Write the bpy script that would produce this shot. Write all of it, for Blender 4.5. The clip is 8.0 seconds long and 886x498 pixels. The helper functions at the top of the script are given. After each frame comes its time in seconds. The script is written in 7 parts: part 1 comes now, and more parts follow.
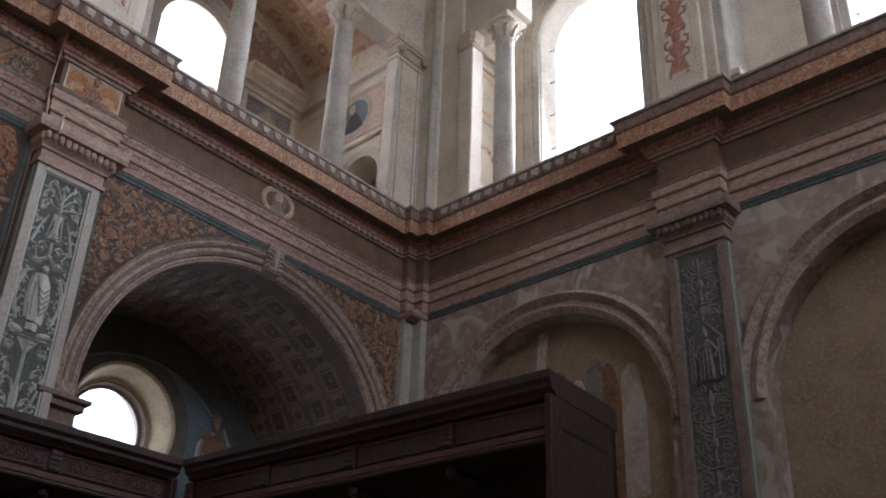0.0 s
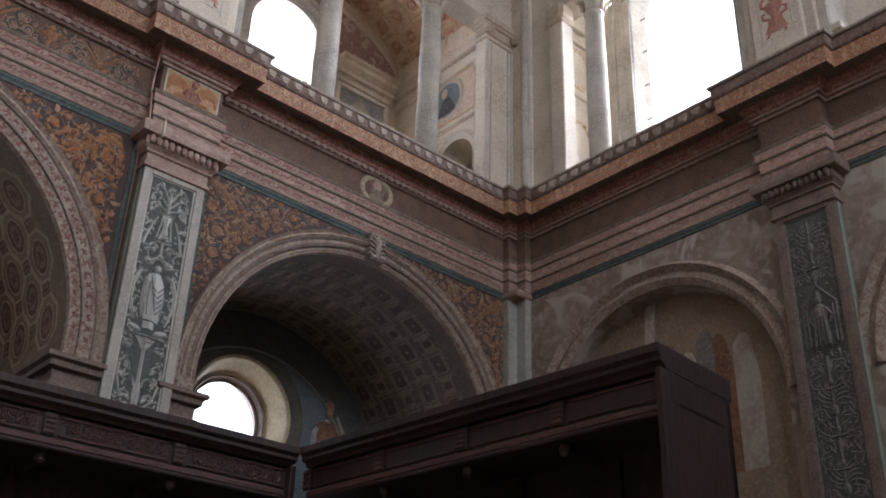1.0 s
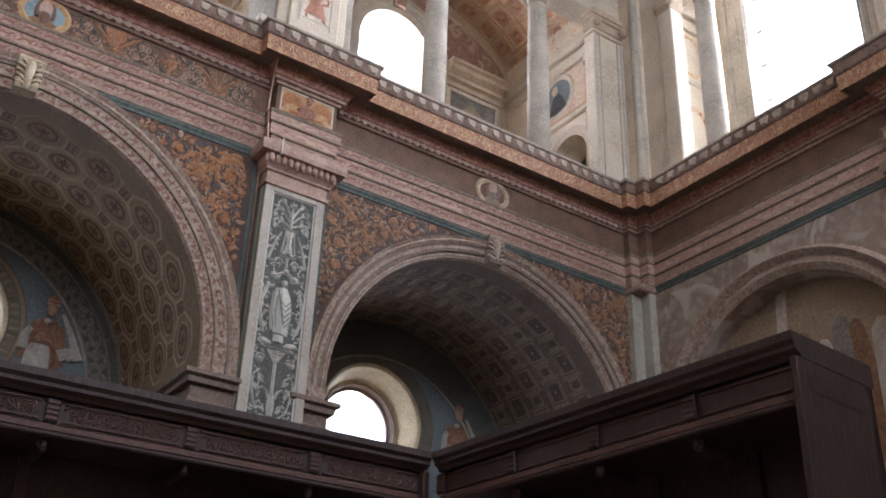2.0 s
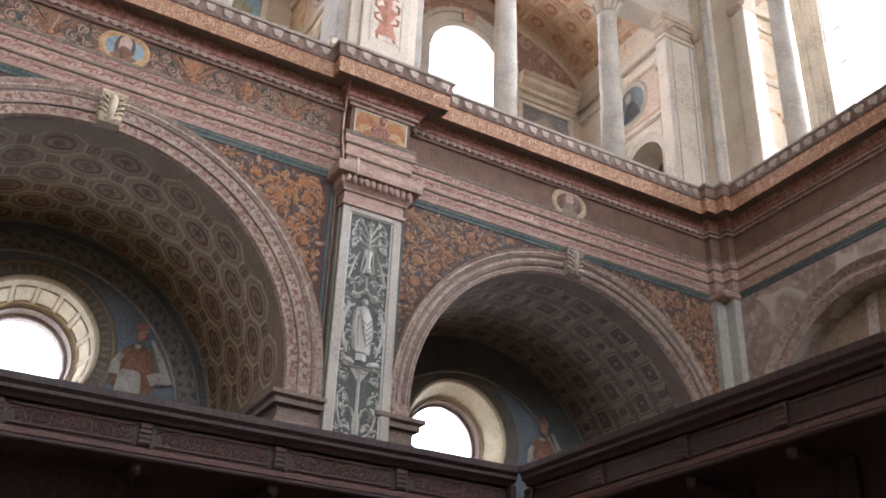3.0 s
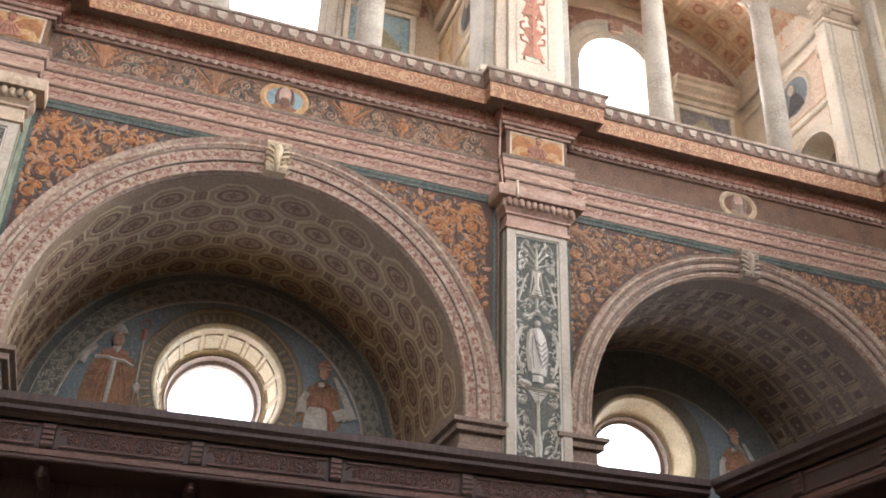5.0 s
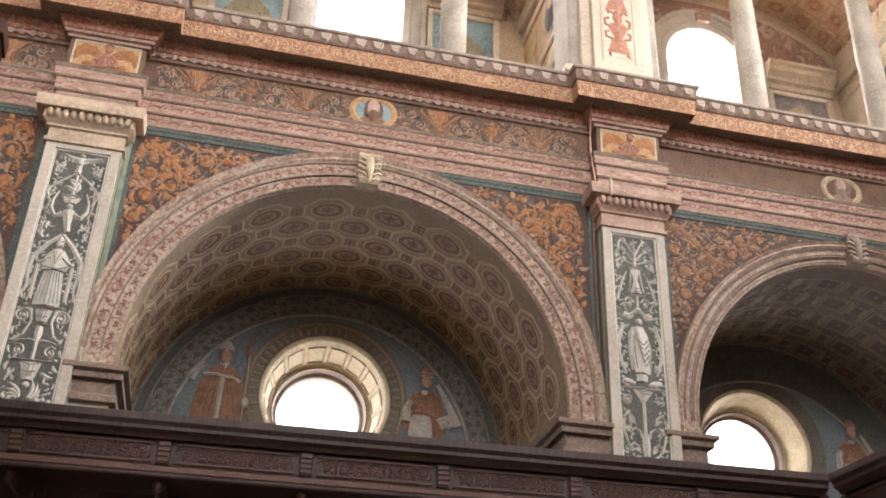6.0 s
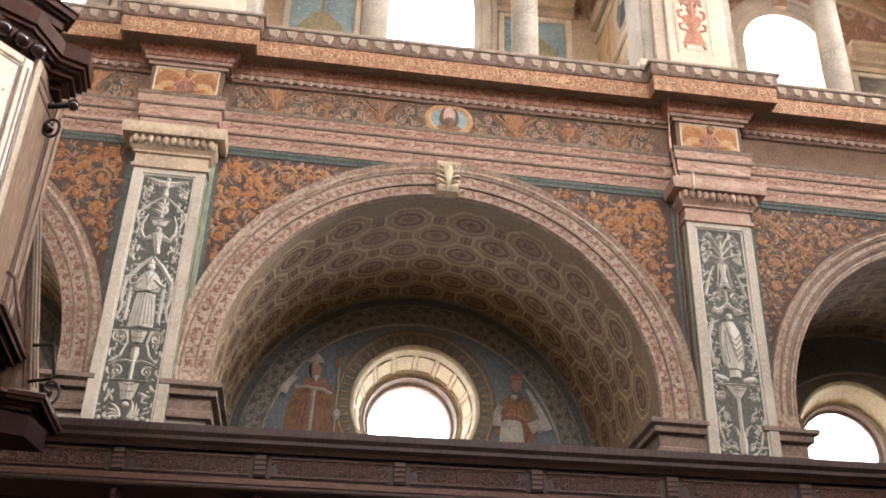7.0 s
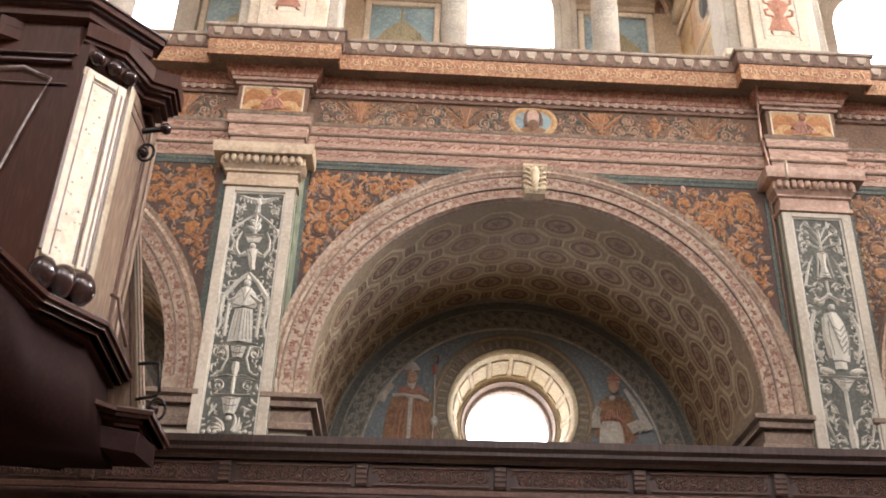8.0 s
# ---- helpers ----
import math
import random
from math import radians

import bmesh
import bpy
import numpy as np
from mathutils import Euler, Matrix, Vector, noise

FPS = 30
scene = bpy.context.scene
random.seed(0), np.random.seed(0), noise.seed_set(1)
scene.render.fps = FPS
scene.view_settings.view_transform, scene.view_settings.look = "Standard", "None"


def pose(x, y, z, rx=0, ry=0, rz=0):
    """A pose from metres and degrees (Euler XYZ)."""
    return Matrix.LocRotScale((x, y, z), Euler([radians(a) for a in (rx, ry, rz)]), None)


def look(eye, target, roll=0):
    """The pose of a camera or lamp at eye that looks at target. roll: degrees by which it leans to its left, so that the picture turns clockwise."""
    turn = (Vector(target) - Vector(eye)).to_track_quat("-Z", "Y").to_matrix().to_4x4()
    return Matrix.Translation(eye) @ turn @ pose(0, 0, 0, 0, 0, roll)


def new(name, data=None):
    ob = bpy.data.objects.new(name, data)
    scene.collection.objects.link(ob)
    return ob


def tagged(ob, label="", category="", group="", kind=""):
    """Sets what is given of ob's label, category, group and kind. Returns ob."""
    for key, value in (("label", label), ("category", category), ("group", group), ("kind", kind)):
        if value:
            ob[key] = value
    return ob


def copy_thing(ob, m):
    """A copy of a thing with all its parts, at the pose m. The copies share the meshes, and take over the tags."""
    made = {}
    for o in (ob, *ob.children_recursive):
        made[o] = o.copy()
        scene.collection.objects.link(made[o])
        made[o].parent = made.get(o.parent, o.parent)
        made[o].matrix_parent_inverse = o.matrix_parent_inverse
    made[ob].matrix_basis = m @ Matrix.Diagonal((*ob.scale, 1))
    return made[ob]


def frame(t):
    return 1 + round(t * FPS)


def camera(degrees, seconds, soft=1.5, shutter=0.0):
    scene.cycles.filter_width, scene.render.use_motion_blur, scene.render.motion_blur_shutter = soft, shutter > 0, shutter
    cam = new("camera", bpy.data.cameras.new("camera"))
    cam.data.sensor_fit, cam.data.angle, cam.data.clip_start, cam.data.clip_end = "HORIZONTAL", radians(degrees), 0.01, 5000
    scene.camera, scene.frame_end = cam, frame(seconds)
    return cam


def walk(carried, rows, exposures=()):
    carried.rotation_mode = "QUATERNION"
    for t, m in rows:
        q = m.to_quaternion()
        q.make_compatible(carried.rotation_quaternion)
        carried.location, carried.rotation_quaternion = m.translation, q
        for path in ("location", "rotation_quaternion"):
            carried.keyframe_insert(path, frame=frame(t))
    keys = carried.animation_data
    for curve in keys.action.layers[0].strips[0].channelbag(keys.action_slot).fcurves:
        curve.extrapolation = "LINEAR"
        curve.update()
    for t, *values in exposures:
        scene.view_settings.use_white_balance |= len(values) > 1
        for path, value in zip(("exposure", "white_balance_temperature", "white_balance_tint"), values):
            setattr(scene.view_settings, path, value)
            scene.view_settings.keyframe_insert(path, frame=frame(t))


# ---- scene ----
cam = camera(46.5, 8.0, soft=1.9)
EYE = (0.0, 0.0, 1.6)
ROWS = [
    (0.0, 119.539, -1.997, -48.723), (0.5, 118.71, -1.863, -46.822), (1.0, 118.273, -1.799, -42.247),
    (1.5, 118.065, -1.952, -38.251), (2.8, 118.612, -1.96, -30.64), (3.0, 118.773, -2.034, -29.939), (3.5, 119.104, -1.865, -27.771),
    (4.0, 119.436, -1.939, -25.016), (4.5, 119.574, -1.941, -22.308), (5.8, 119.672, -1.892, -14.32), (6.0, 119.689, -1.876, -13.197),
    (6.5, 119.771, -1.836, -10.883), (7.0, 119.834, -1.669, -7.823), (7.5, 119.889, -1.827, -5.162),
    (8.0, 119.93, -1.793, -2.139),
]
EXPOSURES = [(0.0, -1.65, 5250, 14), (1.0, -1.45, 5300, 14), (1.5, -1.18, 5350, 14), (3.0, -0.57, 5450, 14),
             (3.5, -0.48, 5500, 14), (4.5, -0.22, 5750, 14), (6.0, -0.2, 6200, 15), (8.0, -0.15, 6350, 16)]
walk(cam, [(t, pose(*EYE, rx, ry, rz)) for t, rx, ry, rz in ROWS], EXPOSURES)

# ---- light: sky, sun through the end window, daylight in the window openings ----
SUN_AZ, SUN_EL = 58.6, 36.0
world = bpy.data.worlds.new("sky")
scene.world = world
world.use_nodes = True
wn = world.node_tree.nodes
sky = wn.new("ShaderNodeTexSky")
sky.sky_type, sky.sun_disc = "NISHITA", False
sky.sun_elevation, sky.sun_rotation = radians(SUN_EL), radians(SUN_AZ)
world.node_tree.links.new(sky.outputs[0], wn["Background"].inputs[0])
wn["Background"].inputs[1].default_value = 0.15
sun = new("sun", bpy.data.lights.new("sun", "SUN"))
sun.data.energy, sun.data.angle, sun.data.color = 4.5, radians(0.55), (1.0, 0.93, 0.82)
sun_dir = Vector((math.sin(radians(SUN_AZ)) * math.cos(radians(SUN_EL)), math.cos(radians(SUN_AZ)) * math.cos(radians(SUN_EL)), math.sin(radians(SUN_EL))))
sun.matrix_world = look(Vector(EYE) + sun_dir * 40, EYE)


def window_light(name, at, towards, wide, high, watts, colour=(1.0, 0.97, 0.93)):
    lamp = new(name, bpy.data.lights.new(name, "AREA"))
    lamp.data.shape, lamp.data.size, lamp.data.size_y = "RECTANGLE", wide, high
    lamp.data.energy, lamp.data.color = watts, colour
    lamp.matrix_world = look(at, towards)
    return lamp


for cx in (-4.22, 1.02, 6.24):
    window_light("south_window_light", (cx, -3.2, 11.1), (cx, 4.0, 9.0), 2.2, 4.2, 820 if cx < 0 else 1000)
    window_light("gallery_window_light", (cx, 11.6, 11.1), (cx, 5.0, 10.6), 2.2, 3.6, 650)
    window_light("oculus_light", (cx, 11.5, 5.75), (cx, 5.0, 5.2), 1.5, 1.5, 45)
for cy in (6.25, 1.8):
    window_light("end_window_light", (10.0, cy, 10.9), (0.0, cy - 1.0, 7.9), 1.6, 3.5, 600, (1.0, 0.95, 0.87)).data.spread = radians(100)


# ---- materials ----
def surface(name, base, second=None, third=None, scale=6.0, fine=60.0, rough=0.8, metal=0.0, bump=0.25, stretch=(1, 1, 1), spots=None, spot_scale=18.0, sheen=0.5, piece=None):
    """Base colour broken by broad stains (second), fine grain, and optional painted spots."""
    m = bpy.data.materials.new(name)
    m.use_nodes = True
    t = m.node_tree
    b = t.nodes["Principled BSDF"]
    b.inputs["Roughness"].default_value, b.inputs["Metallic"].default_value, b.inputs["Specular IOR Level"].default_value = rough, metal, sheen
    geo = t.nodes.new("ShaderNodeTexCoord")
    mp = t.nodes.new("ShaderNodeMapping")
    mp.inputs["Scale"].default_value = stretch
    t.links.new(geo.outputs["Object"], mp.inputs[0])

    def noise_node(sc, detail, lo, hi):
        n = t.nodes.new("ShaderNodeTexNoise")
        n.inputs["Scale"].default_value, n.inputs["Detail"].default_value = sc, detail
        t.links.new(mp.outputs[0], n.inputs["Vector"])
        r = t.nodes.new("ShaderNodeMapRange")
        r.inputs[1].default_value, r.inputs[2].default_value = lo, hi
        t.links.new(n.outputs[0], r.inputs[0])
        return n, r

    def mix(fac, a, c):
        x = t.nodes.new("ShaderNodeMix")
        x.data_type = "RGBA"
        t.links.new(fac, x.inputs[0])
        for sock, v in ((x.inputs[6], a), (x.inputs[7], c)):
            if isinstance(v, tuple):
                sock.default_value = (*v, 1)
            else:
                t.links.new(v, sock)
        return x.outputs[2]

    second = second or tuple(v * 0.7 for v in base)
    third = third or tuple(min(1, v * 1.25) for v in base)
    n1, r1 = noise_node(scale, 6, 0.35, 0.68)
    n2, r2 = noise_node(fine, 3, 0.45, 0.75)
    col = mix(r1.outputs[0], tuple(base), tuple(second))
    col = mix(r2.outputs[0], col, tuple(third))
    if spots:
        v = t.nodes.new("ShaderNodeTexNoise")
        v.inputs["Scale"].default_value, v.inputs["Detail"].default_value, v.inputs["Distortion"].default_value = spot_scale, 1.5, 1.2
        t.links.new(mp.outputs[0], v.inputs["Vector"])
        r3 = t.nodes.new("ShaderNodeMapRange")
        r3.inputs[1].default_value, r3.inputs[2].default_value = 0.55, 0.6
        t.links.new(v.outputs[0], r3.inputs[0])
        col = mix(r3.outputs[0], col, tuple(spots))
    if piece:
        isl = t.nodes.new("ShaderNodeNewGeometry")
        ri = t.nodes.new("ShaderNodeMapRange")
        ri.inputs[1].default_value, ri.inputs[2].default_value, ri.inputs[4].default_value = 0.35, 1.0, 0.85
        t.links.new(isl.outputs["Random Per Island"], ri.inputs[0])
        col = mix(ri.outputs[0], col, tuple(piece))
    info = t.nodes.new("ShaderNodeObjectInfo")
    hsv = t.nodes.new("ShaderNodeHueSaturation")
    rr = t.nodes.new("ShaderNodeMapRange")
    rr.inputs[3].default_value, rr.inputs[4].default_value = 0.9, 1.1
    t.links.new(info.outputs["Random"], rr.inputs[0])
    t.links.new(rr.outputs[0], hsv.inputs["Value"])
    t.links.new(col, hsv.inputs["Color"])
    t.links.new(hsv.outputs[0], b.inputs["Base Color"])
    if bump:
        bp = t.nodes.new("ShaderNodeBump")
        bp.inputs["Strength"].default_value, bp.inputs["Distance"].default_value = bump, 0.01
        t.links.new(n2.outputs[0], bp.inputs["Height"])
        t.links.new(bp.outputs[0], b.inputs["Normal"])
    return m


STONE = surface("grey_stone", (0.42, 0.38, 0.315), (0.28, 0.25, 0.205), (0.48, 0.44, 0.37), 3, 35, bump=0.12)
BORD = surface("light_border_stone", (0.5, 0.455, 0.375), (0.37, 0.325, 0.26), (0.54, 0.5, 0.425), 3, 30, bump=0.12)
KEYST = surface("cream_carved_stone", (0.52, 0.43, 0.29), (0.36, 0.28, 0.18), (0.62, 0.54, 0.4), 9, 50)
TONG = surface("lip_leaf_stone", (0.33, 0.265, 0.205), (0.25, 0.19, 0.145), (0.45, 0.38, 0.31), 9, 30)
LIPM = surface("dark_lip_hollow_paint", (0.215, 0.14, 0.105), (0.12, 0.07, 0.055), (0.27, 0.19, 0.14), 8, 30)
REVEAL = surface("cream_yellow_reveal", (0.44, 0.36, 0.22), (0.32, 0.25, 0.15), (0.54, 0.46, 0.31), 6, 40)
LUN = surface("lunette_blue_paint", (0.15, 0.175, 0.18), (0.095, 0.115, 0.12), (0.22, 0.24, 0.235), 3, 30)
OCHRE = surface("ochre_panel_paint", (0.42, 0.26, 0.12), (0.32, 0.17, 0.07), (0.5, 0.36, 0.2), 6, 35)
PALE = surface("pale_plaster", (0.57, 0.495, 0.385), (0.42, 0.35, 0.26), (0.64, 0.57, 0.46), 2.5, 35, bump=0.15)
WARM = surface("warm_plaster", (0.6, 0.47, 0.3), (0.5, 0.3, 0.16), (0.66, 0.58, 0.43), 2.2, 30, spots=(0.42, 0.17, 0.08), spot_scale=7)
PINK = surface("pink_marbled_stone", (0.33, 0.212, 0.158), (0.2, 0.108, 0.077), (0.43, 0.32, 0.245), 9, 40, stretch=(0.6, 1, 3), spots=(0.42, 0.29, 0.22), spot_scale=9)
ARCHI = surface("mottled_archivolt", (0.36, 0.28, 0.21), (0.235, 0.155, 0.115), (0.46, 0.385, 0.3), 5, 30, spots=(0.25, 0.155, 0.115), spot_scale=15)
SPRIG = surface("red_brown_sprigs", (0.24, 0.115, 0.08), (0.17, 0.08, 0.06), (0.31, 0.17, 0.12), 12, 40, bump=0.05)
RED = surface("red_moulding", (0.31, 0.13, 0.09), (0.2, 0.075, 0.055), (0.42, 0.25, 0.18), 14, 40, spots=(0.4, 0.25, 0.18), spot_scale=16)
GOLD = surface("ochre_gilt_band", (0.33, 0.155, 0.085), (0.22, 0.095, 0.055), (0.45, 0.27, 0.155), 16, 50, spots=(0.48, 0.31, 0.17), spot_scale=22)
TEAL = surface("teal_band", (0.075, 0.092, 0.08), (0.042, 0.055, 0.05), (0.14, 0.16, 0.135), 5, 50)
DARKF = surface("dark_frieze_ground", (0.165, 0.085, 0.052), (0.09, 0.05, 0.036), (0.21, 0.12, 0.075), 5, 45)
SPAN = surface("spandrel_ground", (0.062, 0.042, 0.036), (0.1, 0.052, 0.036), (0.1, 0.07, 0.055), 6, 40)
ORANGE = surface("orange_ornament", (0.325, 0.128, 0.044), (0.195, 0.075, 0.031), (0.45, 0.225, 0.085), 16, 40, bump=0.1, piece=(0.3, 0.15, 0.065))
OUTL = surface("pale_scroll_outline", (0.33, 0.2, 0.13), (0.23, 0.12, 0.08), (0.4, 0.28, 0.19), 12, 40, bump=0.05)
BGLEAF = surface("slate_leaf_paint", (0.115, 0.095, 0.083), (0.075, 0.06, 0.053), (0.19, 0.16, 0.135), 12, 40, bump=0.05, piece=(0.07, 0.06, 0.06))
GREENS = surface("green_return_paint", (0.24, 0.27, 0.195), (0.15, 0.18, 0.125), (0.36, 0.38, 0.29), 4, 40, stretch=(1, 1, 0.2))
PINKCAP = surface("rosy_capital_stone", (0.44, 0.3, 0.235), (0.32, 0.2, 0.15), (0.52, 0.39, 0.31), 5, 30)
BANDORN = surface("ochre_band_scrolls", (0.45, 0.29, 0.17), (0.33, 0.18, 0.1), (0.52, 0.37, 0.24), 9, 40)
DENTIL = surface("pale_dentil_stone", (0.32, 0.215, 0.165), (0.23, 0.145, 0.11), (0.4, 0.3, 0.235), 9, 40)
SALMON = surface("salmon_red_paint", (0.35, 0.165, 0.105), (0.26, 0.105, 0.07), (0.43, 0.25, 0.17), 10, 40)
SWAG = surface("cream_ochre_swag_paint", (0.66, 0.55, 0.37), (0.58, 0.4, 0.2), (0.7, 0.62, 0.46), 2.5, 30, spots=(0.56, 0.33, 0.14), spot_scale=2.6)
VAULT3 = surface("plum_brown_vault_paint", (0.175, 0.13, 0.1), (0.12, 0.085, 0.068), (0.23, 0.175, 0.135), 3, 30)
VRIB3 = surface("tan_rib_paint", (0.33, 0.26, 0.185), (0.22, 0.17, 0.12), (0.42, 0.34, 0.25), 5, 30)
VDARK3 = surface("dark_coffer_paint", (0.125, 0.088, 0.072), (0.085, 0.06, 0.05), (0.18, 0.13, 0.105), 8, 30)
OLIVE = surface("olive_foliage_paint", (0.26, 0.22, 0.13), (0.17, 0.15, 0.09), (0.34, 0.3, 0.2), 9, 35, bump=0.1)
GVAULT = surface("ochre_gallery_vault_paint", (0.42, 0.275, 0.165), (0.32, 0.19, 0.11), (0.5, 0.36, 0.23), 3, 30)
GRIB = surface("tan_gallery_rib_paint", (0.47, 0.34, 0.215), (0.35, 0.235, 0.145), (0.54, 0.42, 0.29), 5, 30)
IRONISH = surface("dark_slate_paint", (0.06, 0.055, 0.055), (0.04, 0.036, 0.036), (0.1, 0.09, 0.085), 6, 30)
RINGG = surface("olive_ring_paint", (0.13, 0.115, 0.085), (0.085, 0.075, 0.055), (0.19, 0.16, 0.11), 4, 40)
RFRESCO = surface("pale_fresco_patch", (0.46, 0.4, 0.33), (0.33, 0.26, 0.2), (0.52, 0.47, 0.4), 3, 20)
MUTED = surface("muted_brown_orange_ornament", (0.27, 0.125, 0.057), (0.17, 0.08, 0.04), (0.36, 0.2, 0.1), 9, 35, bump=0.1, piece=(0.17, 0.115, 0.07))
LBORD = surface("lunette_border_scrolls", (0.2, 0.185, 0.15), (0.13, 0.12, 0.1), (0.28, 0.26, 0.21), 9, 35, bump=0.1)
TYMP = surface("red_brown_tympanum", (0.24, 0.14, 0.1), (0.16, 0.09, 0.065), (0.32, 0.21, 0.16), 4, 30, bump=0.1, spots=(0.34, 0.25, 0.19), spot_scale=5)
CORN = surface("green_grey_corner_stone", (0.36, 0.34, 0.28), (0.26, 0.24, 0.2), (0.46, 0.43, 0.36), 5, 45)
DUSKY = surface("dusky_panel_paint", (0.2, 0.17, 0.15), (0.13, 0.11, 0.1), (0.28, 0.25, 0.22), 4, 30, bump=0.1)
GRIS = surface("grisaille_white", (0.56, 0.54, 0.47), (0.42, 0.41, 0.36), (0.64, 0.62, 0.55), 8, 40, bump=0.1)
GRISMID = surface("grisaille_shadow_paint", (0.21, 0.205, 0.18), (0.15, 0.145, 0.125), (0.28, 0.27, 0.235), 8, 40, bump=0.05)
GRISBG = surface("grisaille_ground", (0.1, 0.105, 0.09), (0.065, 0.07, 0.06), (0.15, 0.15, 0.13), 6, 40)
VAULT = surface("vault_paint", (0.27, 0.2, 0.125), (0.2, 0.14, 0.085), (0.33, 0.25, 0.17), 3, 30)
VRIB = surface("vault_rib_paint", (0.44, 0.34, 0.21), (0.32, 0.24, 0.15), (0.52, 0.42, 0.28), 5, 30)
VRED = surface("gallery_vault_red_paint", (0.36, 0.19, 0.12), (0.27, 0.13, 0.08), (0.44, 0.27, 0.18), 8, 30)
VROSE = surface("vault_rose_paint", (0.17, 0.09, 0.058), (0.1, 0.058, 0.042), (0.26, 0.15, 0.09), 8, 30)
BLUE = surface("blue_sky_paint", (0.22, 0.31, 0.33), (0.14, 0.2, 0.22), (0.33, 0.39, 0.39), 3, 30)
ROBE = surface("ochre_robe_paint", (0.215, 0.112, 0.055), (0.13, 0.065, 0.035), (0.29, 0.17, 0.09), 7, 30)
WHITEP = surface("white_robe_paint", (0.37, 0.34, 0.29), (0.25, 0.22, 0.18), (0.46, 0.43, 0.37), 7, 30)
SKIN = surface("muted_red_paint", (0.3, 0.14, 0.09), (0.22, 0.1, 0.07), (0.38, 0.2, 0.13), 12, 40)
WOOD = surface("dark_walnut", (0.05, 0.03, 0.026), (0.032, 0.019, 0.016), (0.08, 0.05, 0.042), 5, 60, rough=0.42, stretch=(1, 1, 0.15))
WOODR = surface("walnut_red_edge", (0.11, 0.058, 0.045), (0.07, 0.036, 0.028), (0.16, 0.09, 0.07), 6, 60, rough=0.4)
CREAM = surface("cream_painted_wood", (0.55, 0.48, 0.36), (0.42, 0.33, 0.22), (0.64, 0.58, 0.47), 5, 40, rough=0.5)
TAN = surface("tan_wood", (0.2, 0.132, 0.09), (0.12, 0.075, 0.05), (0.3, 0.215, 0.15), 5, 50, rough=0.5, stretch=(1, 1, 0.2))
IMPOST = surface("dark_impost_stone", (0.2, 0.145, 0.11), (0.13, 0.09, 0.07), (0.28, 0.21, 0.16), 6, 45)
CREST = surface("brown_cornice_stone", (0.2, 0.15, 0.11), (0.13, 0.095, 0.07), (0.28, 0.22, 0.165), 8, 30)
CAPST = surface("cream_capital_stone", (0.46, 0.365, 0.26), (0.33, 0.245, 0.17), (0.53, 0.44, 0.33), 4, 30)
BEIGE = surface("beige_painted_wall", (0.48, 0.37, 0.25), (0.36, 0.26, 0.17), (0.56, 0.46, 0.34), 2.5, 30)
BLUSH = surface("blush_plaster", (0.55, 0.42, 0.31), (0.44, 0.3, 0.21), (0.62, 0.52, 0.42), 3, 30)
CASE = surface("blackened_walnut", (0.055, 0.0225, 0.015), (0.041, 0.0165, 0.0115), (0.064, 0.0275, 0.019), 5, 60, rough=0.45, bump=0.08, stretch=(1, 1, 0.15), sheen=0.1)
BALL = surface("glossy_turned_walnut", (0.03, 0.014, 0.014), (0.018, 0.009, 0.01), (0.045, 0.02, 0.018), 8, 60, rough=0.24, bump=0.03, sheen=0.5)
# pale wood for edges that catch light; the highlight is in the colour
TOPLIT = surface("lit_pale_edge", (0.34, 0.3, 0.29), (0.22, 0.18, 0.17), (0.5, 0.46, 0.44), 9, 50, rough=0.4)
# CASE walnut taken near black: shade below the case is in the colour
CORBEL = surface("shade_dark_walnut", (0.018, 0.0075, 0.007), (0.012, 0.005, 0.005), (0.026, 0.0105, 0.009), 5, 60, rough=0.7, bump=0.05, sheen=0.1)
CASER = surface("blackened_walnut_edge", (0.06, 0.026, 0.021), (0.03, 0.014, 0.012), (0.1, 0.05, 0.04), 6, 60, rough=0.34, bump=0.08, sheen=0.35)
# paler than CREAM: strong light on the organ pilaster is in the colour
SUNLIT = surface("sunlit_cream_paint", (0.6, 0.53, 0.41), (0.45, 0.36, 0.25), (0.7, 0.64, 0.53), 11, 30, rough=0.45, spots=(0.6, 0.52, 0.38), spot_scale=19)
FRGND = surface("olive_frieze_ground", (0.165, 0.093, 0.056), (0.093, 0.055, 0.038), (0.21, 0.128, 0.08), 5, 45)
FRORN = surface("frieze_orange", (0.36, 0.16, 0.07), (0.27, 0.115, 0.05), (0.43, 0.23, 0.115), 9, 35, bump=0.1, piece=(0.16, 0.1, 0.06))
FRGRN = surface("frieze_grey_green", (0.06, 0.062, 0.05), (0.04, 0.042, 0.036), (0.16, 0.14, 0.1), 9, 35, bump=0.1)
IRON = surface("dark_iron", (0.03, 0.028, 0.026), rough=0.35, metal=0.8, bump=0.1)
COPPER = surface("copper_pipe", (0.42, 0.27, 0.2), (0.3, 0.18, 0.14), rough=0.45, metal=0.3, bump=0.05)
FRESCO = surface("faded_fresco", (0.3, 0.235, 0.18), (0.19, 0.135, 0.105), (0.38, 0.31, 0.25), 1.3, 12, spots=(0.4, 0.34, 0.28), spot_scale=2.0)
FLOORM = surface("worn_floor", (0.4, 0.32, 0.25), (0.3, 0.23, 0.18), (0.48, 0.4, 0.32), 1.5, 20)
PLASTER = surface("plain_plaster", (0.42, 0.34, 0.26), (0.34, 0.27, 0.2), (0.48, 0.4, 0.31), 1.2, 20)


